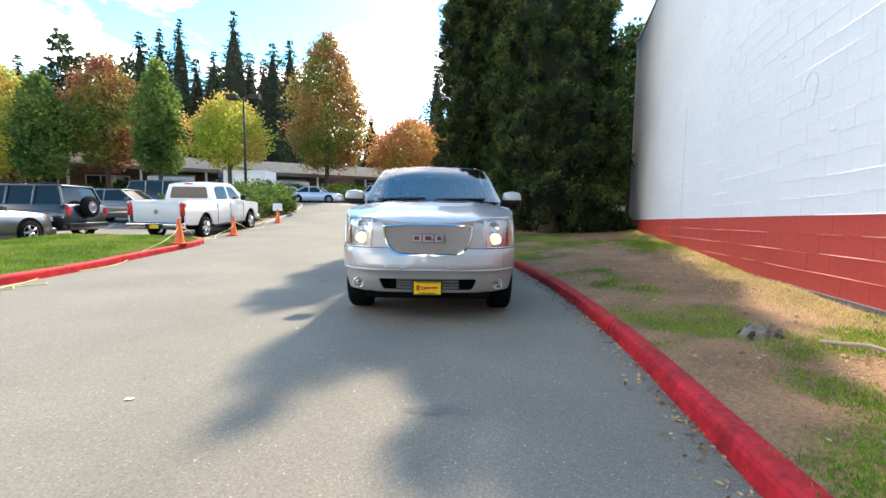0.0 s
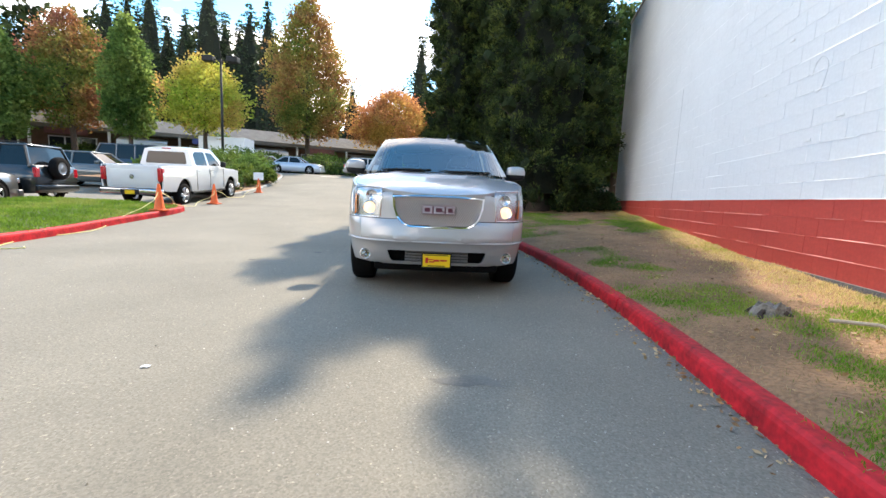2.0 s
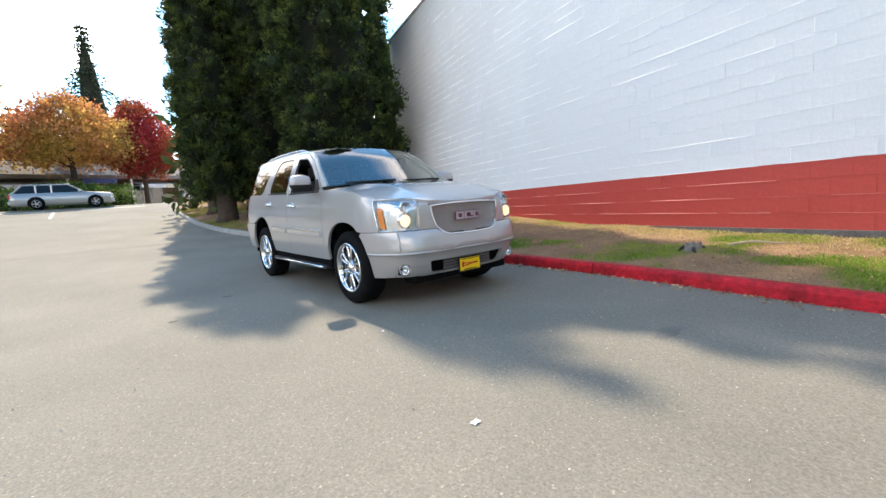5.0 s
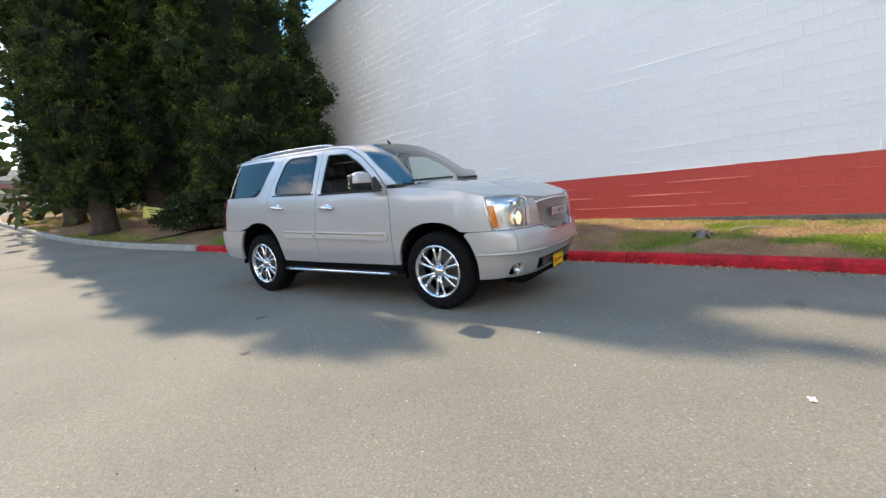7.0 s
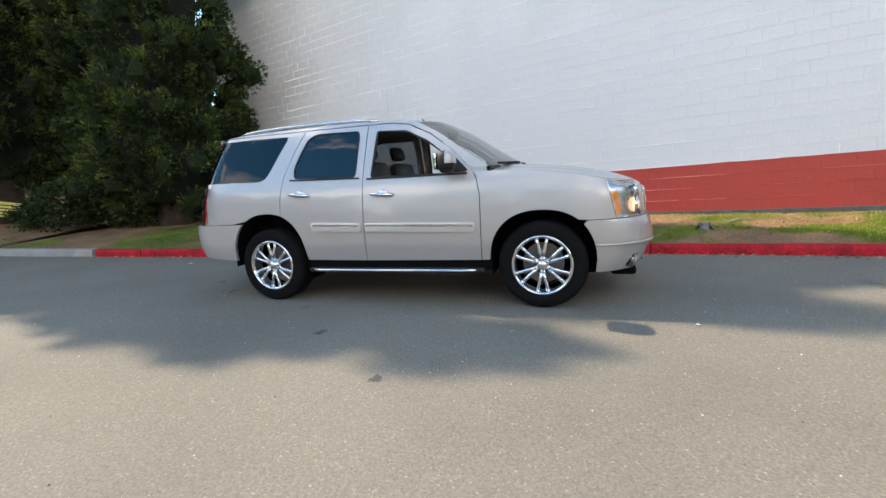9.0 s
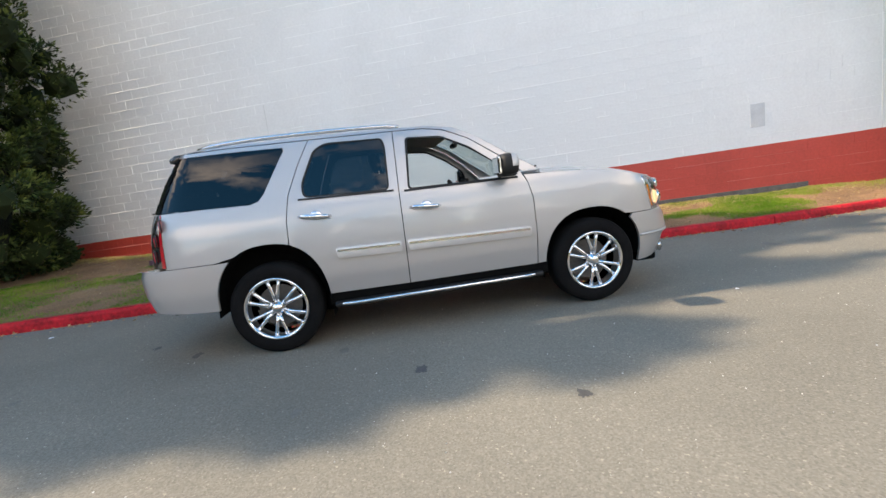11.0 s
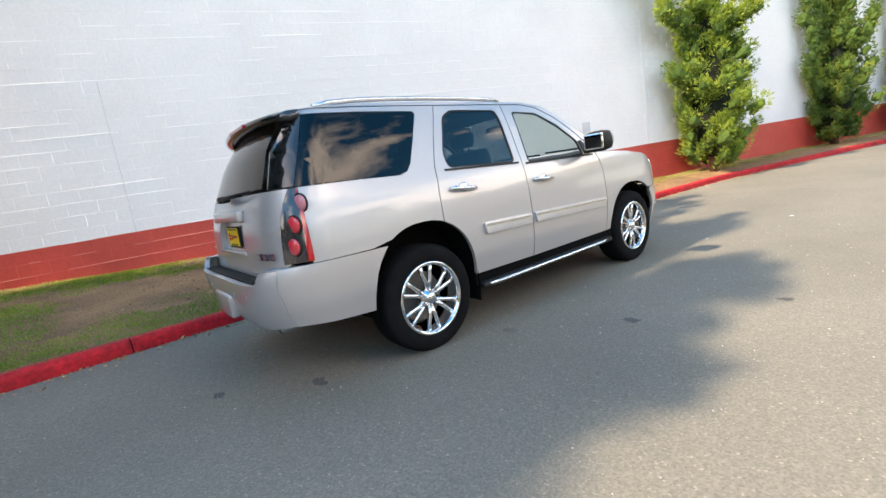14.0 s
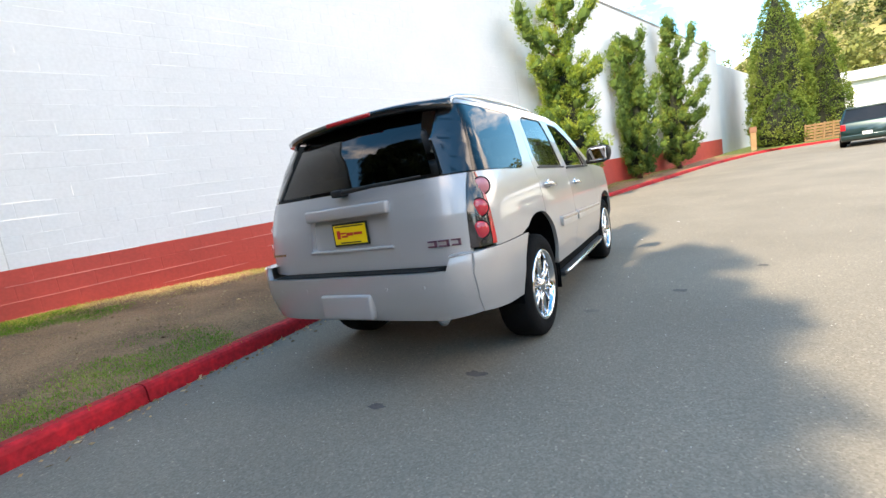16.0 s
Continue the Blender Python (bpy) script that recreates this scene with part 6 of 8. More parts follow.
def vehicle(name, label, color, at, L, W, H, hood, belt, gh, clear=0.22, wr=0.33, axles=(0.9, 3.6), metal=0.3, spare=False, rails=False, plate_rear=True, group=""):
    """A car: nose at local y = 0, tail at y = L. gh: greenhouse (base front, top front, top rear, base rear)."""
    v = thing(name, label, "car", group, at=at)
    pm = paint(name + "_paint", color, metal, 0.35)
    w = W / 2
    st = [(0.0, w * 0.80, clear + 0.12, hood * 0.80, hood * 0.86, w * 0.72), (0.12, w * 0.92, clear, hood * 0.88, hood * 0.95, w * 0.80), (0.5, w, clear, hood * 0.94, hood * 1.0, w * 0.86), (gh[0], w, clear, belt * 0.99, belt * 1.0 + 0.02, w * 0.90)]
    st += [(L - 0.35, w, clear + 0.02, belt, belt + 0.03, w * 0.92), (L - 0.06, w * 0.96, clear + 0.05, belt, belt + 0.02, w * 0.88), (L, w * 0.90, clear + 0.14, belt * 0.95, belt * 0.98, w * 0.82)]
    part("body", loft_body(st), pm, v, "", True)
    # cabin: glass block, roof and pillars
    cab = bmesh.new()
    vs = []
    for z, yf, yr, ww in ((belt - 0.02, gh[0], gh[3], w * 0.94), (H - 0.07, gh[1], gh[2], w * 0.76)):
        vs.append([cab.verts.new(p) for p in ((-ww, yf, z), (0, yf - 0.10, z), (ww, yf, z), (ww, yr, z), (0, yr + 0.05, z), (-ww, yr, z))])
    for k in range(6):
        cab.faces.new((vs[0][k], vs[0][(k + 1) % 6], vs[1][(k + 1) % 6], vs[1][k]))
    cab.faces.new(vs[1])
    part("glazing", cab, CAR_GLASS, v, "dark glass")
    rf = bmesh.new()
    box(rf, -w * 0.775, w * 0.775, gh[1] - 0.06, gh[2] + 0.06, H - 0.085, H, 0.04, seg=3)
    part("roof", rf, pm, v, "", True)
    pil = [(gh[0], gh[1]), (gh[3], gh[2])]
    mids = 2 if gh[2] - gh[1] > 1.6 else 1
    for k in range(mids):
        m = gh[1] + (gh[2] - gh[1]) * (k + 1) / (mids + 1) + 0.1
        pil.append((m, m))
    for y0, y1 in pil:
        for s in (-1, 1):
            b = bmesh.new()
            tube(b, [(s * w * 0.945, y0, belt - 0.04), (s * w * 0.775, y1, H - 0.06)], 0.045, 6)
            part("pillar", b, pm, v)
    for y in axles:
        for s in (-1, 1):
            b = lathe(bmesh.new(), [(wr * 0.66, -0.11), (wr * 0.9, -0.12), (wr, -0.07), (wr, 0.07), (wr * 0.93, 0.11), (wr * 0.66, 0.10)], 24)
            bmesh.ops.scale(b, verts=b.verts, vec=(s, 1, 1))
            bmesh.ops.translate(b, verts=b.verts, vec=(s * (w - 0.075), y, wr))
            bmesh.ops.recalc_face_normals(b, faces=b.faces)
            wh = part("wheel", b, RUBBER, v, "", True)
            b = bmesh.new()
            lathe(b, [(wr * 0.67, 0.09), (wr * 0.62, 0.10), (wr * 0.58, 0.05)], 24)
            for k in range(5):
                a = 2 * math.pi * k / 5
                tube(b, [(0.085, 0, 0), (0.085, wr * 0.62 * math.cos(a), wr * 0.62 * math.sin(a))], [wr * 0.14, wr * 0.09], 6)
            bmesh.ops.scale(b, verts=b.verts, vec=(s, 1, 1))
            bmesh.ops.translate(b, verts=b.verts, vec=(s * (w - 0.075), y, wr))
            bmesh.ops.recalc_face_normals(b, faces=b.faces)
            part("rim", b, CAR_ALLOY, wh, "alloy rim", True)
            # flat black disc on the flank, standing for the shaded wheel opening
            b = lathe(bmesh.new(), [(wr + 0.075, w - 0.02), (wr + 0.075, w + 0.006), (0.02, w + 0.006)], 24)
            bmesh.ops.scale(b, verts=b.verts, vec=(s, 1, 1))
            bmesh.ops.translate(b, verts=b.verts, vec=(0, y, wr + 0.02))
            bmesh.ops.bisect_plane(b, geom=b.verts[:] + b.edges[:] + b.faces[:], plane_co=(0, 0, clear - 0.02), plane_no=(0, 0, -1), clear_outer=True)
            bmesh.ops.recalc_face_normals(b, faces=b.faces)
            part("wheel_arch", b, LINER, v, "black disc painted for the shade of a wheel opening")
    for s in (-1, 1):
        part("headlamp", boxm(s * w * 0.72 - 0.16, s * w * 0.72 + 0.16, 0.0, 0.14, hood * 0.66, hood * 0.82, 0.03), LAMP_SILVER, v, "clear headlamp")
        part("tail_lamp", boxm(s * w * 0.86 - 0.09, s * w * 0.86 + 0.09, L - 0.09, L + 0.012, belt * 0.70, belt * 0.95, 0.02), RED_LENS, v, "red tail lamp")
        part("door_mirror", boxm(s * (w + 0.09) - 0.09, s * (w + 0.09) + 0.09, gh[0] + 0.22, gh[0] + 0.36, belt - 0.01, belt + 0.14, 0.03), pm, v)
    part("front_bumper", boxm(-w * 0.94, w * 0.94, -0.05, 0.16, clear + 0.05, clear + 0.27, 0.05, seg=3), pm, v, "", True)
    part("rear_bumper", boxm(-w * 0.94, w * 0.94, L - 0.12, L + 0.06, clear + 0.10, clear + 0.30, 0.04, seg=3), pm, v, "", True)
    if plate_rear:
        part("plate_panel", boxm(-0.16, 0.16, L + 0.055, L + 0.072, clear + 0.27, clear + 0.41), mat(name + "_plate", (0.75, 0.75, 0.76), 0.4), v, "dealer plate")
    if spare:
        b = lathe(bmesh.new(), [(0.19, -0.1), (0.33, -0.11), (0.365, -0.05), (0.365, 0.07), (0.33, 0.12), (0.20, 0.11)], 28, "y")
        bmesh.ops.translate(b, verts=b.verts, vec=(0.1, L + 0.12, belt - 0.06))
        sw = part("spare_wheel", b, RUBBER, v, "spare wheel on the tailgate", True)
        b = lathe(bmesh.new(), [(0.21, 0.10), (0.19, 0.08), (0.1, 0.11), (0.01, 0.12)], 24, "y")
        bmesh.ops.translate(b, verts=b.verts, vec=(0.1, L + 0.12, belt - 0.06))
        part("rim", b, CAR_ALLOY, sw, "", True)
    if rails:
        for s in (-1, 1):
            b = bmesh.new()
            tube(b, [(s * w * 0.68, gh[1] + 0.1, H), (s * w * 0.68, gh[1] + 0.25, H + 0.05), (s * w * 0.68, gh[2] - 0.2, H + 0.05), (s * w * 0.68, gh[2], H)], 0.02, 6)
            part("roof_rail", b, PLASTIC, v)
    return v


def stand(x, y, heading):
    """A pose on the asphalt; heading: degrees from +y towards +x in which the nose points; the nose is at (x, y)."""
    a = radians(heading)
    rise = (land(x - math.sin(a) * 4, y - math.cos(a) * 4) - land(x, y)) / 4
    return pose(x, y, land(x, y), math.degrees(math.atan(rise)), 0, 180 - heading)


def car_wheel(v, s, w, y, wr):
    """One wheel of a pickup: tyre, dished rim with five broad double spokes, hub; s: side."""
    def put(b):
        bmesh.ops.scale(b, verts=b.verts, vec=(s, 1, 1))
        bmesh.ops.translate(b, verts=b.verts, vec=(s * (w - 0.13), y, wr))
        bmesh.ops.recalc_face_normals(b, faces=b.faces)
        return b
    wh = part("wheel", put(lathe(bmesh.new(), [(wr * 0.62, -0.12), (wr * 0.9, -0.13), (wr * 0.99, -0.09), (wr, 0.0), (wr * 0.99, 0.08), (wr * 0.92, 0.12), (wr * 0.64, 0.11)], 28)), RUBBER, v, "", True)
    b = lathe(bmesh.new(), [(wr * 0.65, 0.11), (wr * 0.60, 0.10), (wr * 0.57, 0.03), (wr * 0.57, -0.08)], 28)
    for k in range(5):
        for o in (-0.17, 0.17):
            a = 2 * math.pi * k / 5 + o
            tube(b, [(0.085, wr * 0.10 * math.cos(a), wr * 0.10 * math.sin(a)), (0.09, wr * 0.60 * math.cos(a), wr * 0.60 * math.sin(a))], [wr * 0.07, wr * 0.075], 6)
    lathe(b, [(wr * 0.17, 0.06), (wr * 0.16, 0.105), (0.01, 0.11)], 16)
    part("rim", put(b), CAR_ALLOY, wh, "alloy rim", True)
    part("brake_disc", put(lathe(bmesh.new(), [(0.01, -0.02), (wr * 0.45, -0.02), (wr * 0.45, -0.04)], 20)), LINER, wh)


def pickup_truck(label, color, at):
    """A crew-cab pickup with an open bed: nose at local y = 0, tail at y = 5.82."""
    v = thing("pickup_truck", label, "car", at=at)
    pm = paint("pickup_paint", color, 0.0, 0.35)
    w, wr, ax = 1.0, 0.40, (0.98, 4.55)
    sx = lambda y, z: w - 0.05 * ((z - 0.90) / 0.42) ** 2 - 0.16 * max(0, (0.35 - y) / 0.35) ** 2
    flank = lambda y, z: Vector((-sx(y, z), y, z))
    hole = lambda c, a0, a1: [(c + 0.49 * math.cos(radians(a)), 0.42 + 0.50 * math.sin(radians(a))) for a in range(a0, a1 - 1, -10)]
    low = [(0.02, 0.55)] + hole(ax[0], 172, 8) + [(1.50, 0.46), (4.03, 0.46)] + hole(ax[1], 172, 8) + [(5.55, 0.56), (5.79, 0.62)]
    top = [(5.80, 1.27), (3.98, 1.25), (3.95, 1.22), (1.45, 1.18), (0.75, 1.14), (0.25, 1.08), (0.04, 0.98)]
    both("body_side", panel(low + top, step=0.09, place=flank, rim=Vector((0.05, 0, 0))), pm, v)
    b = bmesh.new()
    rows = [[b.verts.new((x * (0.80 if y < 0.1 else 0.955), y, z + 0.05 * (1 - x * x))) for x in (-1, -0.6, -0.2, 0.2, 0.6, 1)] for y, z in ((0.03, 0.95), (0.10, 1.06), (0.3, 1.10), (0.8, 1.145), (1.5, 1.185))]
    for a_, b_ in zip(rows, rows[1:]):
        for k in range(5):
            b.faces.new((a_[k], a_[k + 1], b_[k + 1], b_[k]))
    part("bonnet", b, pm, v, "", True)
    part("grille", boxm(-0.62, 0.62, -0.02, 0.12, 0.62, 1.02, 0.05, seg=3), CHROME_DULL, v, "chrome grille", True)
    part("front_bumper", boxm(-0.92, 0.92, -0.10, 0.14, 0.42, 0.64, 0.06, seg=3), CHROME_DULL, v, "", True)
    # cab
    cx = lambda z: 0.955 - 0.215 * max(0, (z - 1.2) / 0.7) ** 1.15
    cab_side = lambda y, z: Vector((-cx(z), y, z))
    f_win = rounded([(1.78, 1.27), (2.22, 1.74), (2.66, 1.79), (2.70, 1.28)], 0.05)
    r_win = rounded([(2.82, 1.28), (2.78, 1.79), (3.45, 1.78), (3.62, 1.68), (3.66, 1.29)], 0.06)
    shell = [(1.36, 1.16), (1.52, 1.30), (2.02, 1.80), (2.25, 1.90), (2.8, 1.93), (3.5, 1.91), (3.74, 1.86), (3.86, 1.55), (3.93, 1.18)]
    side = panel(shell, [f_win, r_win], step=0.08, place=cab_side, rim=Vector((0.04, 0, 0)))
    part("cab_side", mirrored(side), pm, v, "", True)
    part("cab_side", side, pm, v, "", True)
    for loop in (f_win, r_win):
        g = facing(panel(loop, step=0.2, place=lambda y, z: Vector((-cx(z) + 0.012, y, z))), (-1, 0, 0))
        part("side_window", mirrored(g), CAR_GLASS, v, "dark glass")
        part("side_window", g, CAR_GLASS, v, "dark glass")
    back_y = lambda z: 3.93 - 0.10 * (z - 1.18) / 0.68
    rear_win = rounded([(-0.74, 1.33), (-0.66, 1.76), (0.66, 1.76), (0.74, 1.33)], 0.06)
    cab_back = [(-0.93, 0.80), (0.93, 0.80), (0.95, 1.22), (0.78, 1.84), (0.6, 1.875), (-0.6, 1.875), (-0.78, 1.84), (-0.95, 1.22)]
    part("cab_back", panel(cab_back, [rear_win], step=0.1, place=lambda x, z: Vector((x, back_y(z), z)), rim=Vector((0, -0.04, 0))), pm, v, "", True)
    part("rear_window", panel(rear_win, step=0.2, place=lambda x, z: Vector((x, back_y(z) - 0.012, z))), CAR_GLASS, v, "dark glass")
    for y0, z0, y1, z1, mt, nm in ((1.40, 1.19, 2.10, 1.83, CAR_GLASS, "windscreen"),):
        b = bmesh.new()
        rows = [[b.verts.new((x * (cx(z0 + (z1 - z0) * t) - 0.02), y0 + (y1 - y0) * t - 0.14 * (1 - x * x), z0 + (z1 - z0) * t)) for x in (-1, -0.5, 0, 0.5, 1)] for t in (0, 0.5, 1)]
        for a_, b_ in zip(rows, rows[1:]):
            for k in range(4):
                b.faces.new((a_[k], a_[k + 1], b_[k + 1], b_[k]))
        part(nm, b, mt, v, "dark glass", True)
    b = bmesh.new()
    rows = [[b.verts.new((x * (cx(z) - 0.005), y, z + 0.035 * (1 - abs(x) ** 3))) for x in (-1, -0.7, -0.35, 0, 0.35, 0.7, 1)] for y, z in ((2.04, 1.82), (2.25, 1.90), (2.8, 1.93), (3.5, 1.91), (3.74, 1.86), (3.82, 1.84))]
    for a_, b_ in zip(rows, rows[1:]):
        for k in range(6):
            b.faces.new((a_[k], a_[k + 1], b_[k + 1], b_[k]))
    roof_p = part("roof", b, pm, v, "", True)
    part("brake_light", boxm(-0.16, 0.16, 3.80, 3.845, 1.855, 1.90, 0.012), RED_LENS, roof_p, "red high brake light")
    # open bed
    part("bed_floor", boxm(-0.84, 0.84, 3.98, 5.74, 0.72, 0.78), PLASTIC, v, "black bed liner")
    for s in (-1, 1):
        part("bed_wall", boxm(s * 0.86 - 0.02, s * 0.86 + 0.02, 3.98, 5.74, 0.78, 1.22), PLASTIC, v)
        part("bed_rail", boxm(s * 0.90 - 0.075, s * 0.90 + 0.075, 3.96, 5.78, 1.225, 1.275, 0.018, seg=2), pm, v, "", True)
        part("tail_lamp", boxm(s * 0.905 - 0.085, s * 0.905 + 0.085, 5.66, 5.835, 0.86, 1.215, 0.04, seg=3), RED_LENS, v, "tall red tail lamp", True)
        part("headlamp", boxm(s * 0.76 - 0.13, s * 0.76 + 0.13, 0.0, 0.30, 0.86, 1.03, 0.05, seg=2), LAMP_SILVER, v, "clear headlamp", True)
        part("door_mirror", boxm(s * 1.11 - 0.10, s * 1.11 + 0.10, 1.82, 1.96, 1.22, 1.44, 0.045, seg=3), PLASTIC, v, "black door mirror", True)
        part("sill", boxm(s * 0.95 - 0.05, s * 0.95 + 0.05, 1.52, 4.02, 0.40, 0.475, 0.02), PLASTIC, v, "black sill")
        for y in (2.64, 3.52):
            part("door_handle", boxm(s * 0.985 - 0.02, s * 0.985 + 0.03, y - 0.10, y + 0.10, 1.10, 1.135, 0.012), pm, v, "", True)
        for y0 in (2.755, 1.66, 3.72):
            part("door_gap", boxm(s * 0.994 - 0.012, s * 0.994 + 0.003, y0 - 0.003, y0 + 0.003, 0.52, 1.16), LINER, v)
        for y in ax:
            car_wheel(v, s, w, y, wr)
            pts = [(y + 0.50 * math.cos(radians(a)), 0.42 + 0.51 * math.sin(radians(a))) for a in range(-4, 185, 12)]
            b = bmesh.new()
            rows = [[b.verts.new((s * x, p, z)) for p, z in pts] for x in (0.97, 0.50)]
            for k in range(len(pts) - 1):
                b.faces.new((rows[0][k], rows[0][k + 1], rows[1][k + 1], rows[1][k]))
            b.faces.new(rows[1])
            part("wheel_well", b, LINER, v, "black wheel well")
    gate = part("tailgate", boxm(-0.815, 0.815, 5.735, 5.81, 0.64, 1.285, 0.025, seg=3), pm, v, "", True)
    part("gate_panel", boxm(-0.70, 0.70, 5.80, 5.818, 0.72, 1.15, 0.012), pm, gate, "", True)
    part("gate_emblem", lathe(bmesh.new(), [(0.085, 0.0), (0.08, 0.012), (0.001, 0.016)], 6, "y"), CHROME_DULL, gate, "small chrome emblem").matrix_basis = Matrix.Translation((0, 5.818, 1.03))
    bump_r = part("rear_bumper", boxm(-0.98, 0.98, 5.74, 5.97, 0.46, 0.66, 0.05, seg=3), CHROME_DULL, v, "chrome step bumper", True)
    part("step_pad", boxm(-0.93, 0.93, 5.83, 5.95, 0.655, 0.672, 0.006), PLASTIC, bump_r, "black tread")
    part("plate_recess", boxm(-0.30, 0.30, 5.95, 5.975, 0.47, 0.63, 0.01), PLASTIC, bump_r, "black recess")
    part("plate_panel", boxm(-0.155, 0.155, 5.972, 5.984, 0.475, 0.60, 0.004), PLATE_YELLOW, bump_r, "yellow dealer plate")
    part("underbody", boxm(-0.80, 0.80, 0.2, 5.65, 0.42, 0.60, 0.03), LINER, v, "black underbody")
    part("engine_bay", boxm(-0.78, 0.78, 0.15, 1.6, 0.58, 1.05), LINER, v)
    part("cabin_core", boxm(-0.80, 0.80, 1.6, 3.80, 0.58, 1.25), LINER, v)
    part("rear_axle", tube(bmesh.new(), [(-0.8, ax[1], wr), (0, ax[1], wr), (0.8, ax[1], wr)], [0.06, 0.14, 0.06], 10), LINER, v)
    for o in v.children_recursive:
        if not o.name.startswith(("wheel", "rim", "brake_disc", "gate_emblem", "rear_axle")):
            for p in o.data.vertices:
                p.co.z += 0.12 * smoothstep(0.66, 1.25, p.co.z)
    return v


pickup_truck("white crew-cab pickup truck with chrome rear bumper", (0.64, 0.65, 0.67), stand(-9.55, 15.2, 1))
vehicle("off_road_vehicle", "dark grey boxy off-road vehicle with rear spare wheel", (0.022, 0.025, 0.027), stand(-16.7, 9.4, -95), 4.4, 1.98, 1.86, 1.10, 1.20, (1.25, 1.55, 4.05, 4.25), 0.30, 0.42, (0.75, 3.55), 0.4, spare=True, rails=True, plate_rear=False)
vehicle("coupe_car", "grey low coupe with black wheels on the car park", (0.12, 0.12, 0.115), stand(-13.1, 8.35, 0), 4.8, 1.90, 1.45, 0.96, 1.02, (1.5, 2.2, 3.2, 4.0), 0.18, 0.35, (0.92, 3.6), 0.6)
vehicle("estate_car", "dark grey crossover parked behind the pickup", (0.10, 0.115, 0.12), stand(-14.3, 17.3, 88), 4.7, 1.88, 1.66, 1.0, 1.08, (1.1, 1.85, 3.9, 4.5), 0.22, 0.36, (0.9, 3.65), 0.5)
vehicle("van", "dark blue van parked at the back of the lot", (0.035, 0.045, 0.06), stand(-13.9, 21.6, 82), 5.0, 1.95, 2.02, 1.12, 1.18, (0.9, 1.7, 4.5, 4.85), 0.22, 0.35, (0.9, 3.8), 0.4)
vehicle("estate_car", "silver station wagon on the cross road", (0.34, 0.35, 0.36), stand(-1.9, 31.2, 90), 4.8, 1.80, 1.45, 0.88, 0.94, (1.35, 2.1, 4.2, 4.65), 0.2, 0.32, (0.92, 3.65), 0.5, rails=True)
vehicle("saloon_car", "pale blue saloon car on the cross road", (0.46, 0.52, 0.60), stand(-9.0, 33.2, 90), 4.6, 1.78, 1.42, 0.88, 0.93, (1.3, 2.0, 3.1, 3.9), 0.18, 0.32, (0.92, 3.6), 0.4)
vehicle("saloon_car", "silver saloon parked behind the shrub planter", (0.50, 0.51, 0.53), stand(-11.6, 34.6, 70), 4.5, 1.78, 1.42, 0.88, 0.93, (1.3, 2.0, 3.1, 3.9), 0.18, 0.32, (0.92, 3.5), 0.4)
vehicle("off_road_vehicle", "dark green sport utility vehicle stopped on the drive", (0.003, 0.024, 0.024), stand(-10.1, -24.7, 196), 4.6, 1.85, 1.74, 1.02, 1.10, (1.2, 1.75, 4.2, 4.5), 0.24, 0.37, (0.85, 3.65), 0.4, rails=True)

# white box trailer
tr = thing("box_trailer", "white enclosed cargo trailer behind the planter", "trailer", at=(-17.2, 33.6, land(-17, 33.6)))
part("body", boxm(-1.9, 1.9, -1.05, 1.05, 0.5, 2.75, 0.06, seg=3), mat("trailer_white", (0.72, 0.74, 0.76), 0.5, var=0.06), tr)
for x in (-0.4, 0.4):
    for s in (-1, 1):
        b = lathe(bmesh.new(), [(0.02, -0.1), (0.33, -0.1), (0.33, 0.1), (0.02, 0.1)], 18, "y")
        bmesh.ops.translate(b, verts=b.verts, vec=(x, s * 0.95, 0.33))
        part("wheel", b, RUBBER, tr)

# ---- low shopping building behind the trees ----
ROOF_SHINGLE = mat("grey_shingle", (0.19, 0.175, 0.16), 0.9, var=0.3, scale=1.5, fine=20, bump=0.5)
BRICK_DARK = mat("brown_brick", (0.16, 0.09, 0.06), 0.85, var=0.3, scale=2, fine=30)
SHOP_GLASS = mat("shop_glass", (0.03, 0.035, 0.04), 0.08, var=0.2, bump=0.0)
AWNING = mat("white_awning", (0.70, 0.71, 0.74), 0.7, var=0.08)
SIGN_BLUE = mat("blue_sign", (0.05, 0.08, 0.30), 0.5)
SIGN_RED = mat("red_sign", (0.20, 0.07, 0.07), 0.6)
base_dir = math.degrees(math.atan2(11, 22.2))
shop = thing("shop_building", "long low shop building with shingled mansard roof", "building", at=pose(-8.6, 50.0, 1.75, 0, 0, base_dir))
part("wall", boxm(-48, 26, 0, 12, -0.5, 3.4), BRICK_DARK, shop, "brown brick wall")
bm = bmesh.new()
prof = [(-2.2, 3.25), (-2.2, 3.6), (-0.2, 4.9), (3.5, 4.95), (12.4, 4.95), (12.4, 3.25)]
ra, rb = [bm.verts.new((-49, y, z)) for y, z in prof], [bm.verts.new((27, y, z)) for y, z in prof]
for k in range(6):
    bm.faces.new((ra[k], ra[(k + 1) % 6], rb[(k + 1) % 6], rb[k]))
bm.faces.new(ra[::-1])
bm.faces.new(rb)
bmesh.ops.recalc_face_normals(bm, faces=bm.faces)
roof_s = part("roof", bm, ROOF_SHINGLE, shop, "grey shingled mansard roof")
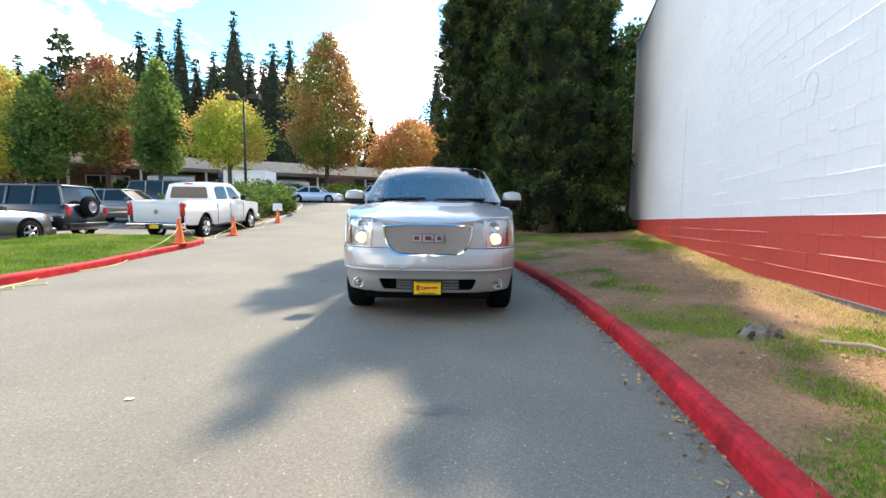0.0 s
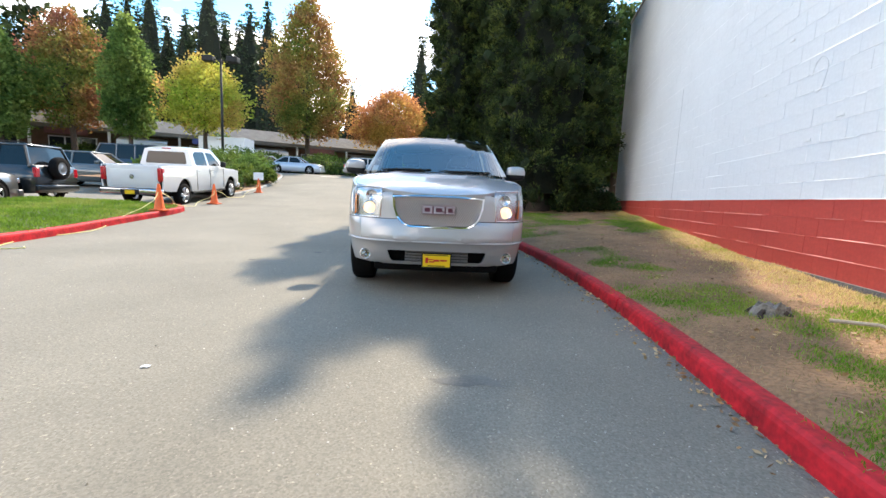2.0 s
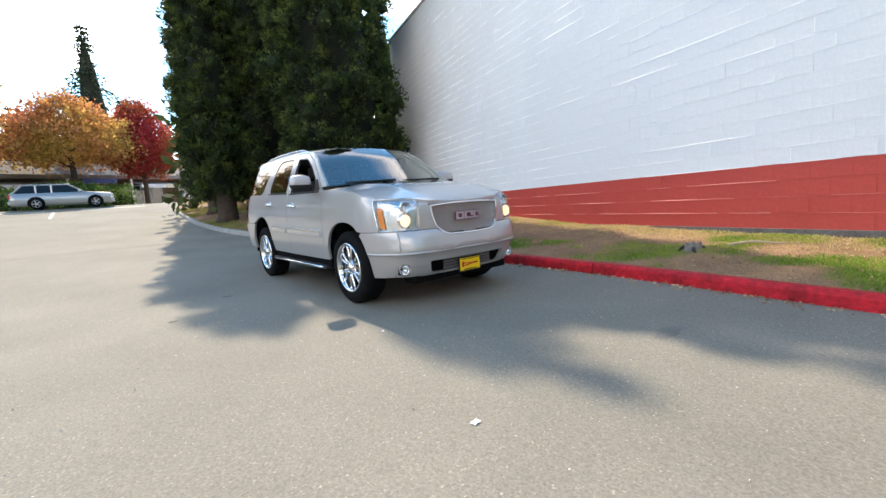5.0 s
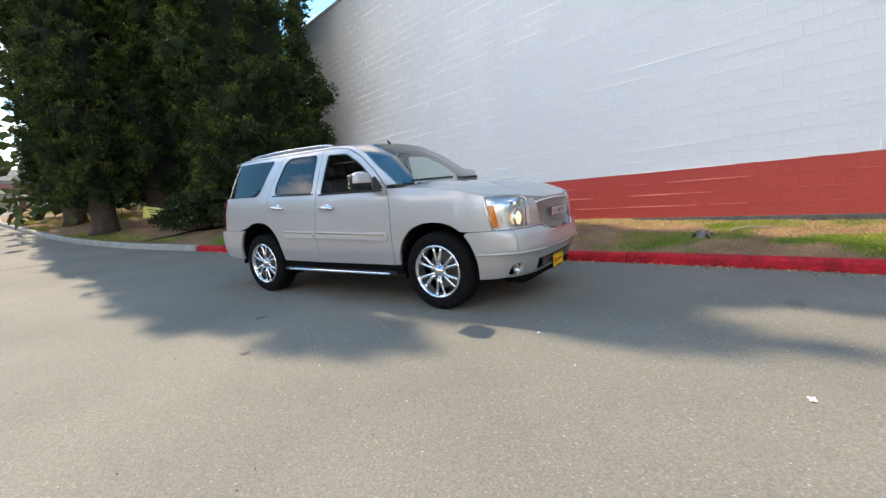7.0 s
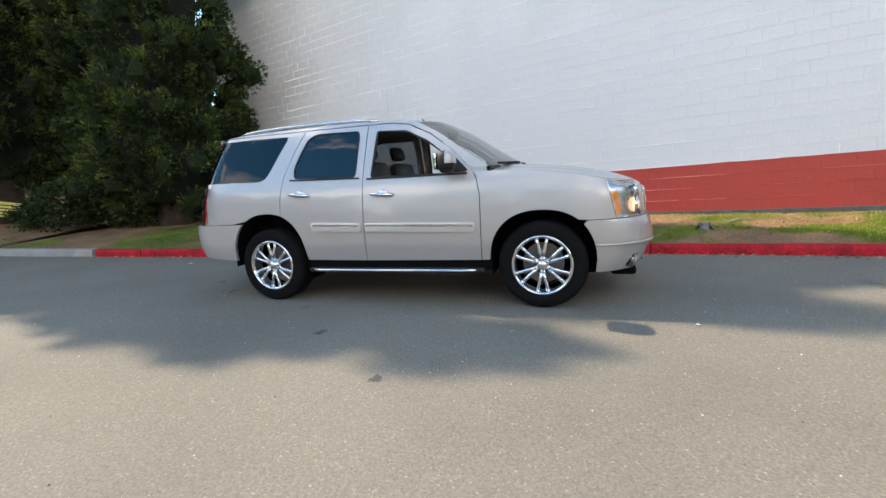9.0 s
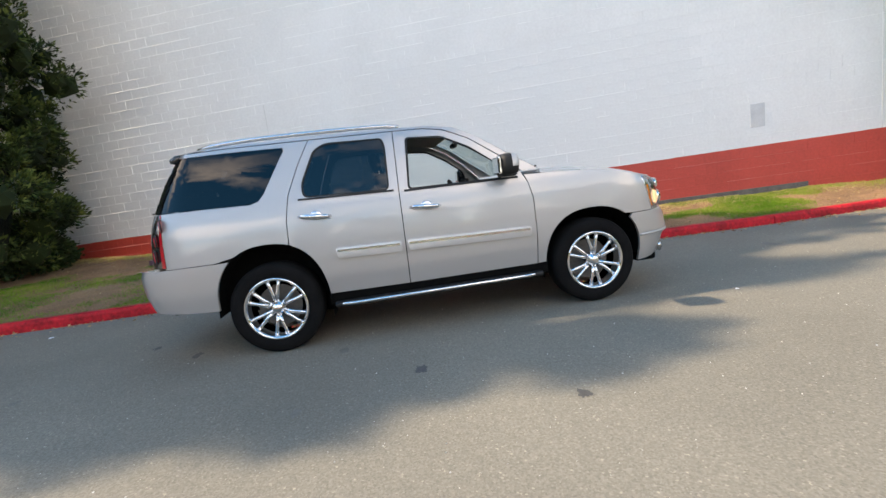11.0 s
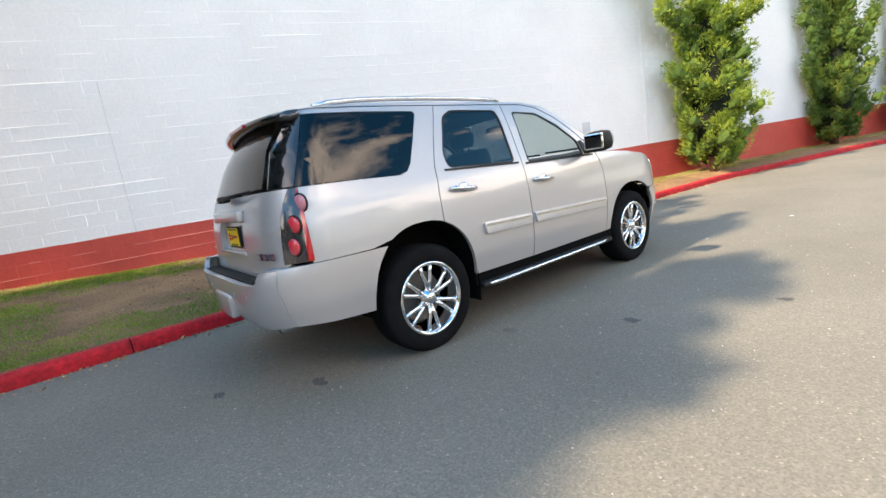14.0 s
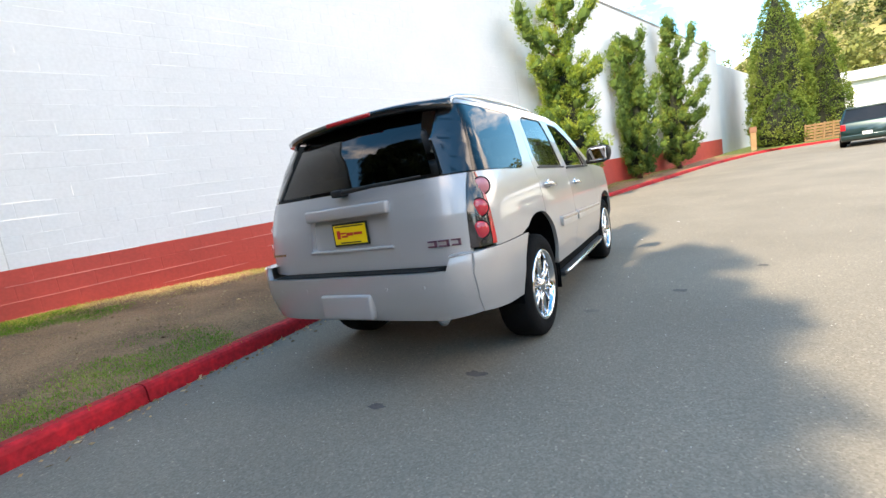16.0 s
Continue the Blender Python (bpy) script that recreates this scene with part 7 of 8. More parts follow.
for k in range(13):
    x = -46 + k * 5.6
    win = part("window", boxm(x, x + 3.6, -0.06, 0.02, 0.4, 2.7), AWNING, shop, "shop window in a pale frame")
    for j in range(3):
        part("pane", boxm(x + 0.1 + j * 1.17, x + 1.13 + j * 1.17, -0.09, -0.05, 0.5, 2.6), SHOP_GLASS, win, "dark shop glass")
    if k % 2 == 0:
        b = bmesh.new()
        vs = [b.verts.new(p) for p in ((x - 0.2, -0.1, 3.1), (x + 3.8, -0.1, 3.1), (x + 3.8, -2.6, 2.6), (x - 0.2, -2.6, 2.6), (x - 0.2, -2.6, 2.25), (x + 3.8, -2.6, 2.25))]
        b.faces.new(vs[:4])
        b.faces.new((vs[3], vs[2], vs[5], vs[4]))
        part("awning", b, AWNING, shop, "pale fabric awning")
    else:
        part("sign_board", boxm(x + 0.3, x + 3.3, -2.34, -2.22, 2.75, 3.25), (SIGN_BLUE, SIGN_RED)[k % 4 == 3], shop, "coloured sign board")
    part("post", boxm(x - 0.9, x - 0.7, -2.1, -1.9, -0.5, 3.3), AWNING, shop)

# ---- lamp post ----
lamp_post = thing("street_lamp", "tall dark steel lamp post with two box heads", "lamp", at=(-14.9, 27.6, land(-14.9, 27.6)))
part("pole", tube(bmesh.new(), [(0, 0, -0.2), (0, 0, 8.0)], [0.10, 0.075], 12), PLASTIC, lamp_post, "dark steel pole", True)
part("base", boxm(-0.25, 0.25, -0.25, 0.25, -0.2, 0.6, 0.03), CONCRETE, lamp_post, "concrete base")
for s in (-1, 1):
    part("arm", tube(bmesh.new(), [(0, 0, 7.9), (s * 0.5, 0, 7.95)], 0.04, 8), PLASTIC, lamp_post)
    part("head", boxm(s * 0.85 - 0.38, s * 0.85 + 0.38, -0.28, 0.28, 7.8, 8.2, 0.05), PLASTIC, lamp_post, "box lamp head")

# ---- broadleaf trees ----
def broadleaf(x, y, h, r, seed, material, label, low=0.18, shape=None, leaf=0.24, n=1200, group="autumn trees", name="broadleaf_tree"):
    t = thing(name, label, "tree", group, at=(x, y, land(x, y) + 0.1))
    trunk(t, h * 0.85, 0.05 * r + 0.08, seed, limbs=8, spread=r * 0.9, start=low)
    prof = shape or [(0, r * 0.45), (0.15, r * 0.85), (0.35, r), (0.6, r * 0.85), (0.8, r * 0.55), (0.93, r * 0.28), (1, 0.05)]
    P, D = shell_points(int(n * 1.35), seed, prof, h, 0.16, h * low, 0.30)
    leaves("crown", P, D, 15, r * 0.07 + 0.08, leaf, leaf * 0.7, seed, material, t, 0.1, 1.0)
    return t


M_ORANGE = leaf_mat("maple_orange", [(0.13, 0.18, 0.04), (0.27, 0.24, 0.06), (0.34, 0.16, 0.07), (0.24, 0.23, 0.05)], 0.22, 0.35, 0.55)
M_YELLOW = leaf_mat("maple_yellow", [(0.28, 0.38, 0.05), (0.46, 0.43, 0.08), (0.58, 0.32, 0.12)], 0.25, 0.3, 0.55)
M_RED = leaf_mat("maple_red", [(0.52, 0.36, 0.09), (0.54, 0.27, 0.09), (0.47, 0.17, 0.09)], 0.25, 0.3, 0.55)
M_CRIMSON = leaf_mat("maple_crimson", [(0.45, 0.05, 0.06), (0.40, 0.09, 0.05), (0.20, 0.20, 0.04)], 0.2, 0.3, 0.45)
M_GREEN = leaf_mat("pear_green", [(0.07, 0.14, 0.035), (0.13, 0.21, 0.05), (0.24, 0.30, 0.08)], 0.3, 0.35, 0.5)
M_RUST = leaf_mat("turning_leaf", [(0.10, 0.17, 0.035), (0.20, 0.22, 0.05), (0.36, 0.16, 0.07), (0.30, 0.11, 0.09)], 0.2, 0.35, 0.5)
COLUMN = lambda r: [(0, r * 0.6), (0.12, r * 0.95), (0.4, r), (0.65, r * 0.8), (0.85, r * 0.42), (1, 0.04)]
broadleaf(-12.2, 40.5, 17.0, 3.5, 31, M_ORANGE, "tall maple turning from green to orange", 0.22, [(0, 2.0), (0.15, 3.1), (0.35, 3.6), (0.55, 3.1), (0.75, 2.1), (0.9, 1.1), (1, 0.1)], n=1500, leaf=0.24)
broadleaf(-18.5, 32.6, 8.8, 3.0, 32, M_YELLOW, "round young maple, yellow turning orange", 0.36, n=620, leaf=0.22)
broadleaf(-3.9, 45.0, 9.4, 4.4, 33, M_RED, "spreading orange-red maple behind the hedge", 0.42, [(0, 3.4), (0.2, 4.3), (0.5, 3.9), (0.75, 2.6), (1, 0.4)], n=1000)
broadleaf(1.3, 47.0, 9.8, 2.8, 34, M_CRIMSON, "crimson maple beside the conifers", 0.3, n=900)
broadleaf(-24.5, 32.5, 11.6, 1.75, 35, M_GREEN, "narrow upright green tree by the car park", 0.22, COLUMN(1.6), n=800, leaf=0.26)
broadleaf(-30.6, 34.5, 12.6, 3.1, 36, M_RUST, "green tree with rust-red top", 0.26, n=900)
broadleaf(-32.9, 30.5, 9.8, 1.8, 37, M_GREEN, "narrow upright green tree by the car park", 0.20, COLUMN(1.6), n=800, leaf=0.26)
broadleaf(-36.5, 31.5, 10.6, 3.2, 38, M_YELLOW, "round young maple, yellow turning orange", 0.18, n=800)
broadleaf(-47, 35, 11, 3.6, 39, M_RUST, "green tree with rust-red top", 0.16, n=700)

broadleaf(10.2, 18.5, 10.2, 2.9, 40, leaf_mat("deep_green_leaf", [(0.03, 0.06, 0.018), (0.06, 0.10, 0.026), (0.10, 0.14, 0.04)], 0.3, 0.35, 0.3), "leafy green tree behind the building corner", 0.16, n=900, group="")

# ---- far firs ----
FIR_LEAF = leaf_mat("fir_needles", [(0.018, 0.032, 0.016), (0.034, 0.055, 0.024), (0.055, 0.075, 0.032)], 0.12, 0.4, 0.15)


def fir(x, y, h, r, seed, z=2.0):
    t = thing("fir_tree", "tall dark fir on the wooded rise", "tree", "far firs", at=(x, y, z))
    part("trunk", tube(bmesh.new(), [(0, 0, -0.5), (0, 0, h * 0.5), (0, 0, h)], [0.4, 0.25, 0.03], 7), BARK, t, "", True)
    rs = np.random.RandomState(seed)
    C, D = [], []
    S = []
    # near-black cone, painted as the shade between the boughs
    part("inner_foliage", lathe(bmesh.new(), [(r * 0.55, h * 0.05), (r * 0.48, h * 0.45), (r * 0.26, h * 0.75), (0.04, h * 0.93)], 9, "z"), SHADE_CORE, t)
    tiers = int(h / 0.55)
    for i in range(tiers):
        f = 0.05 + 0.95 * (i + rs.uniform(0, 0.5)) / tiers
        cone_r = 1.45 * r * min(0.62, (1.0 - f) ** 0.75) * (0.85 + 0.25 * math.sin(f * 19 + seed)) + 0.10
        for k in range(8 if f < 0.8 else 6):
            a = rs.uniform(0, 2 * np.pi)
            rr = cone_r * rs.uniform(0.55, 1.12)
            for q in (0.25, 0.5, 0.75, 1.0):
                C.append((rr * q * np.cos(a), rr * q * np.sin(a), min(h, f * h + 0.12 * rr * q - 0.30 * rr * q * q)))
                D.append((np.cos(a), np.sin(a), -0.15))
                S.append(0.05 + 0.085 * rr)
    per = 4
    S = np.repeat(np.array(S), per)[:, None]
    leaves("crown", C, D, per, S * np.array([1, 1, 0.55]), 0.12 + 1.3 * S, 0.22, seed, FIR_LEAF, t, 0.2, 0.4)
    return t


rng = random.Random(77)
# places by the way in which each stands from the drive's foot: slope sideways, distance, top
for k, (sx, d, top, r) in enumerate(((-1.02, 78, 28, 4), (-0.96, 84, 30, 4), (-0.90, 76, 24, 4), (-0.84, 82, 26, 4.5), (-0.78, 78, 24, 4), (-0.75, 92, 33, 4.5), (-0.66, 94, 34, 4.5), (-0.52, 90, 33, 5), (-0.41, 94, 33, 5), (-0.72, 84, 29, 4), (-0.685, 78, 32, 4), (-0.64, 82, 34, 4), (-0.595, 80, 35, 3.8), (-0.56, 76, 27, 4), (-0.475, 78, 35.5, 5), (-0.44, 82, 30, 4.2), (-0.39, 80, 31, 4.2), (-0.35, 77, 30.5, 4.2), (-0.31, 86, 27, 4), (-0.62, 72, 26, 3.6), (-0.53, 74, 25, 3.6), (-0.87, 90, 30, 4), (-0.36, 90, 29, 4), (-0.28, 92, 24, 4), (-0.335, 72, 22, 3.4), (-0.17, 84, 19.5, 3.5), (-0.145, 90, 16.5, 3.5), (-0.12, 88, 17.5, 3.5), (-0.085, 92, 18, 3.5), (-0.05, 88, 16, 3.6))):
    fir(0.185 + sx * d, d - 5.5, top - 2.0, r, 100 + k)
fir(-1.4, 62, 21.5, 3.0, 140)
fir(-8, 92, 16, 4, 141)
fir(2.5, 80, 17, 3.5, 142)
# undergrowth and woods that close the view, also behind the camera
WOODS = leaf_mat("woodland", [(0.02, 0.034, 0.014), (0.045, 0.065, 0.022), (0.07, 0.09, 0.03)], 0.08, 0.4, 0.2)


def woods(name, pts, h, seed, label, per=60, size=1.2, material=None, ground=None):
    rs = np.random.RandomState(seed)
    C, D = [], []
    for (x0, y0, z0), (x1, y1, z1) in zip(pts, pts[1:]):
        n = int(math.hypot(x1 - x0, y1 - y0) / 2.2) + 1
        for i in range(n):
            t = (i + rs.uniform(0, 1)) / n
            hh = h * rs.uniform(0.65, 1.15)
            cx, cy, cz = x0 + (x1 - x0) * t + rs.normal(0, 1.6), y0 + (y1 - y0) * t + rs.normal(0, 1.6), z0 + (z1 - z0) * t
            if ground:
                cx, cy = cx + rs.normal(0, 4), cy + rs.normal(0, 9)
                cz = ground(cx, cy) - 0.5
            for k in range(per):
                f = rs.uniform(0, 1)
                a = rs.uniform(0, 2 * np.pi)
                rr = 2.6 * (1.0 - f) ** 0.6 * rs.uniform(0.5, 1.05)
                C.append((cx + rr * np.cos(a), cy + rr * np.sin(a), cz + f * hh))
                D.append((np.cos(a), np.sin(a), 0.1))
    e = thing(name, label, "woods", kind="stuff")
    leaves("foliage", C, D, 3, 0.4, size, size * 0.6, seed, material or WOODS, e, 0.1, 0.8, kind="stuff")
    return e


woods("far_woods", [(-100, 58, 1.5), (-60, 72, 2), (-30, 82, 2), (-12, 92, 2), (0, 96, 2), (30, 84, 2)], 15, 5, "dark mixed woodland behind the shops")
woods("far_woods", [(-62, 30, 0.5), (-48, 0, 0), (-46, -30, 0.5), (-52, -70, 1)], 11, 6, "dark tree belt across the car park")
woods("far_woods", [(-110, 66, 2), (-66, 78, 2), (-36, 88, 2), (-20, 92, 2)], 27, 15, "tall dark woodland behind the shops", 130, 1.3)
woods("far_woods", [(3.0, 20.5, 1.2), (6.0, 20, 1.2), (9.0, 22, 1.2)], 8.5, 16, "dark evergreen growth behind the conifers", 200, 0.5)
woods("far_woods", [(7, 32, 1), (14, 28, 1), (24, 26, 1), (34, 30, 1)], 9, 7, "leafy growth behind the building corner", 260, 0.7)
# the wooded hillside beyond the bend
def hill_z(x, y):
    return 0.5 + 46 * smoothstep(-95, -260, y) * smoothstep(26, -70, x) + 12 * smoothstep(-95, -240, y) + 5 * noise.noise((x * 0.02, y * 0.02, 3)) * smoothstep(-100, -130, y)


HILL = mat("dry_hillside", (0.23, 0.21, 0.075), 0.95, var=0.45, scale=0.06, fine=0.8, bump=0.5)
part("hillside", sheet([-260, -200, -150, -110, -80, -55, -35, -18, -4, 12, 40, 90], [-330, -260, -200, -160, -130, -112, -98], hill_z), HILL, smooth=True, kind="structure", label="dry grassy hillside beyond the bend")
HILL_WOOD = leaf_mat("hill_trees", [(0.07, 0.10, 0.03), (0.16, 0.18, 0.05), (0.28, 0.27, 0.08)], 0.04, 0.4, 0.3)
woods("far_woods", [(-120, -130, 9), (-80, -135, 8), (-40, -140, 7), (-12, -150, 6), (-30, -165, 12), (-90, -160, 17), (-60, -180, 22), (-110, -190, 30), (-20, -185, 15), (-50, -150, 9), (-100, -175, 22), (-30, -200, 22)], 9, 8, "trees and scrub on the hillside", 34, 1.3, HILL_WOOD, hill_z)
woods("far_woods", [(-110, -215, 38), (-70, -215, 34), (-30, -215, 26), (0, -215, 18)], 7, 9, "trees along the hill's crest", 60, 0.8, HILL_WOOD, hill_z)
woods("far_woods", [(-70, -72, 1), (-48, -78, 1), (-30, -84, 1), (-18, -92, 1)], 7, 10, "green scrub behind the bend", 50, 1.0, HILL_WOOD)

# ---- rounded evergreens at the bend, post, crates, pale shed ----
ARBOR = leaf_mat("arborvitae", [(0.085, 0.14, 0.025), (0.14, 0.20, 0.035), (0.20, 0.25, 0.05)], 0.5, 0.25, 0.3)


def arborvitae(x, y, r, h, seed, label):
    t = thing("evergreen_tree", label, "tree", "evergreens at the bend", at=(x, y, land(x, y) + 0.1))
    part("trunk", tube(bmesh.new(), [(0, 0, -0.2), (0, 0, h * 0.8)], [0.22, 0.05], 8), BARK, t)
    prof = [(0, r * 0.8), (0.12, r), (0.35, r * 0.97), (0.6, r * 0.75), (0.82, r * 0.42), (1, 0.05)]
    # near-black lining under the leaves, its colour gives the shade
    bm = lathe(bmesh.new(), [(max(0.02, lerp_tab(prof, i / 12) * 0.8), 0.1 + i / 12 * (h - 0.6)) for i in range(13)], 16, "z")
    part("inner_foliage", bm, SHADE_CORE, t, "", True)
    P, D = shell_points(int(480 * r * h / 6), seed, prof, h, 0.03, 0.1, 0.93)
    leaves("crown", P, D, 15, 0.10, 0.13, 0.07, seed, ARBOR, t, 0.0, 0.7)


arborvitae(-8.1, -36.2, 2.0, 11.4, 51, "tall cone-shaped bright green evergreen at the bend")
arborvitae(-10.9, -37.6, 1.5, 8.4, 52, "smaller cone-shaped green evergreen at the bend")
arborvitae(-9.4, -40.5, 1.6, 11.0, 53, "dark evergreen behind the bright ones")
arborvitae(-7.9, -34.3, 1.75, 4.4, 54, "low rounded green evergreen at the bend")
WOOD_RAW = mat("raw_timber", (0.33, 0.20, 0.10), 0.8, var=0.3, scale=4, fine=30)
bollard = thing("wooden_post", "weathered brown timber post with cap by the kerb", "post", at=(-5.9, -31.9, land(-5.9, -31.9) + 0.1))
part("post", boxm(-0.16, 0.16, -0.16, 0.16, -0.2, 1.25, 0.02), WOOD_RAW, bollard)
part("cap", boxm(-0.21, 0.21, -0.2, 0.2, 1.25, 1.62, 0.03), mat("brown_cap", (0.24, 0.12, 0.07), 0.8), bollard, "brown box cap")
for k in range(2):
    cr = thing("pallet", "pale wooden pallet leaning near the bend", "pallet", "pallets", at=pose(-9.4 - 1.0 * k, -33.0 - 0.3 * k, land(-10, -33) + 0.13, -14, 0, 6 * k))
    for j in range(6):
        part("slat", boxm(-0.55, 0.55, 0, 0.03, 0.02 + j * 0.2, 0.15 + j * 0.2), WOOD_RAW, cr)
    for x in (-0.5, 0.0, 0.5):
        part("bearer", boxm(x - 0.04, x + 0.04, 0.03, 0.12, 0, 1.2), WOOD_RAW, cr)
shed = thing("shed_building", "long white metal shed beyond the bend", "building", at=pose(-24, -54, 0.8, 0, 0, 12))
part("wall", boxm(-11, 11, -6, 6, -0.5, 4.4), mat("white_metal_wall", (0.78, 0.78, 0.76), 0.6, var=0.06), shed)
bm = bmesh.new()
prof = [(-6.4, 4.3), (0, 5.6), (6.4, 4.3), (6.4, 4.15), (-6.4, 4.15)]
ra, rb = [bm.verts.new((-11.4, y, z)) for y, z in prof], [bm.verts.new((11.4, y, z)) for y, z in prof]
for k in range(5):
    bm.faces.new((ra[k], ra[(k + 1) % 5], rb[(k + 1) % 5], rb[k]))
bm.faces.new(ra[::-1])
bm.faces.new(rb)
part("roof", bm, mat("white_metal_roof", (0.74, 0.74, 0.73), 0.5, var=0.08), shed)

# ---- hedge bank and planter shrubs ----
HEDGE = leaf_mat("hedge_leaf", [(0.05, 0.10, 0.02), (0.10, 0.16, 0.03), (0.17, 0.21, 0.05)], 0.5, 0.4, 0.35)
hedge = thing("hedge", "low bright green ivy bank along the cross road", "hedge")
bm = bmesh.new()
hx = [-44 + i * 1.5 for i in range(29)] + [-0.6]
rowsv = []
for x in hx:
    z = land(x, 36) - 0.05
    rowsv.append([bm.verts.new((x, 34.9 + dy, z + dz)) for dy, dz in ((0, 0), (0.35, 0.7), (1.0, 1.2), (2.6, 1.5), (5, 1.3))])
for a, b in zip(rowsv, rowsv[1:]):
    for k in range(4):
        bm.faces.new((a[k], b[k], b[k + 1], a[k + 1]))
# bank under the leaves, coloured near black as deep shade
part("inner_growth", bm, SHADE_CORE, hedge)
rs_ = np.random.RandomState(61)
C, D = [], []
for i in range(2600):
    x = rs_.uniform(-44, -0.5)
    t = rs_.uniform(0, 1)
    dy, dz = (0.35 * t / 0.3, 0.7 * t / 0.3) if t < 0.3 else (0.35 + (t - 0.3) * 5.5, 0.75 + 0.55 * min(1, (t - 0.3) * 2))
    C.append((x, 34.9 + dy, land(x, 36) + dz * 1.2 + 0.25 * math.sin(x * 1.1) * t + rs_.normal(0, 0.06)))
    D.append((0, -0.5, 0.8))
leaves("leaves", C, D, 14, 0.16, 0.20, 0.13, 62, HEDGE, hedge, 0, 0.9)
rng = random.Random(21)
for k, (x, y, r, h) in enumerate(((-10.0, 16.4, 0.8, 0.8), (-11.2, 17.6, 1.1, 1.2), (-10.3, 19.4, 0.9, 1.0), (-11.9, 20.2, 1.2, 1.5), (-11.0, 22.4, 1.1, 1.3), (-12.8, 23.4, 1.3, 1.7), (-12.0, 26.0, 1.2, 1.4), (-13.6, 27.8, 1.3, 1.6), (-9.7, 21.6, 0.5, 0.7), (-13.2, 17.2, 1.2, 1.4))):
    shrub(x, y, land(x, y) + 0.25, r, h, 200 + k, (HEDGE, M_GREEN, ARBOR)[k % 3], ("leafy green planter shrub", "dense rounded planter shrub", "pale green spreading planter shrub")[k % 3], group="planter shrubs", size=0.16, n=200)
shrub(-19.5, 37.5, land(-19, 37), 1.3, 3.6, 230, M_GREEN, "slim young green tree beside the trailer", size=0.2, n=160)


# ---- cones, tape and signs ----
CONE_ORANGE = mat("cone_orange", (0.85, 0.13, 0.02), 0.55, var=0.12, scale=5, fine=40, bump=0.05)
CONE_BASE = mat("cone_base", (0.75, 0.11, 0.02), 0.7, var=0.2)
def cone(x, y, z, label, sign=False):
    c = thing("traffic_cone", label, "traffic cone", "traffic cones", at=(x, y, z))
    part("base", boxm(-0.18, 0.18, -0.18, 0.18, 0, 0.035, 0.01), CONE_BASE, c, "square foot")
    part("body", lathe(bmesh.new(), [(0.145, 0.03), (0.125, 0.06), (0.035, 0.68), (0.03, 0.70), (0.018, 0.70), (0.018, 0.60)], 20, "z"), CONE_ORANGE, c, "orange plastic body", True)
    if sign:
        part("sign_board", boxm(-0.24, 0.24, -0.02, 0.0, 0.62, 0.98, 0.006), AWNING, c, "blank white paper notice")
    return c
def kerb_top(x, y):
    return land(x, y) + 0.14
cone(-7.12, 6.45, kerb_top(-7.0, 6.45), "orange traffic cone standing on the red kerb")
cone(-7.55, 10.4, land(-7.55, 10.4), "orange traffic cone on the asphalt")
cone(-8.3, 16.6, land(-8.3, 16.6), "orange traffic cone carrying a white notice", True)
TAPE = mat("yellow_tape", (0.74, 0.66, 0.28), 0.5, var=0.1)
tape = thing("barrier_tape", "slack yellow barrier tape strung between the cones", "tape")
for a, b in (((-7.12, 6.45, kerb_top(-7, 6.45) + 0.5), (-7.55, 10.4, land(-7.5, 10.4) + 0.5)), ((-7.55, 10.4, land(-7.5, 10.4) + 0.5), (-8.3, 16.6, land(-8.3, 16.6) + 0.5)), ((-7.12, 6.45, kerb_top(-7, 6.45) + 0.5), (-6.3, 0.2, 0.02)), ((-6.3, 0.2, 0.02), (-6.0, 1.2, 0.02))):
    a, b = Vector(a), Vector(b)
    pts = []
    for k in range(13):
        t = k / 12
        p = a.lerp(b, t)
        g = land(p.x, p.y) + (0.155 if p.x < -6.9 and p.y < 8 else 0.012)
        p.z = max(g, a.z + (b.z - a.z) * t - 1.9 * t * (1 - t))
        p.x += 0.12 * math.sin(5 * t * 3.14)
        pts.append(p)
    part("strand", tube(bmesh.new(), pts, 0.008, 5), TAPE, tape)
notice = thing("yard_sign", "small yellow notice tilted under the conifers", "sign", at=pose(2.24, 13.4, 1.17, 0, 12, -18))
part("board", boxm(-0.42, 0.42, -0.015, 0.015, -0.19, 0.19, 0.006), mat("yellow_notice", (0.80, 0.74, 0.22), 0.6, var=0.08), notice)
for k in range(3):
    part("text_bar", boxm(-0.32 + 0.04 * k, 0.30 - 0.05 * k, -0.019, -0.015, 0.09 - k * 0.08, 0.115 - k * 0.08), PLASTIC, notice)
part("cord", tube(bmesh.new(), [(-0.3, 0, 0.19), (-0.5, 0.3, 0.7)], 0.008, 5), PLASTIC, notice)
part("cord", tube(bmesh.new(), [(0.3, 0, 0.19), (0.5, 0.3, 0.7)], 0.008, 5), PLASTIC, notice)

# road marks at the crest
LINE = mat("worn_road_paint", (0.58, 0.55, 0.46), 0.8, var=0.3, scale=3, fine=30)
for nm, x0, x1, y0, y1 in (("road_line", -4.86, -4.72, 25.0, 28.6), ("road_line", -8.2, -5.2, 29.2, 29.5), ("road_line", -3.6, -0.4, 29.2, 29.5)):
    bm = sheet([x0, (x0 + x1) / 2, x1], [y0 + (y1 - y0) * i / 8 for i in range(9)], lambda x, y: land(x, y) + 0.006)
    part(nm, bm, LINE, kind="structure", label="worn pale road marking")
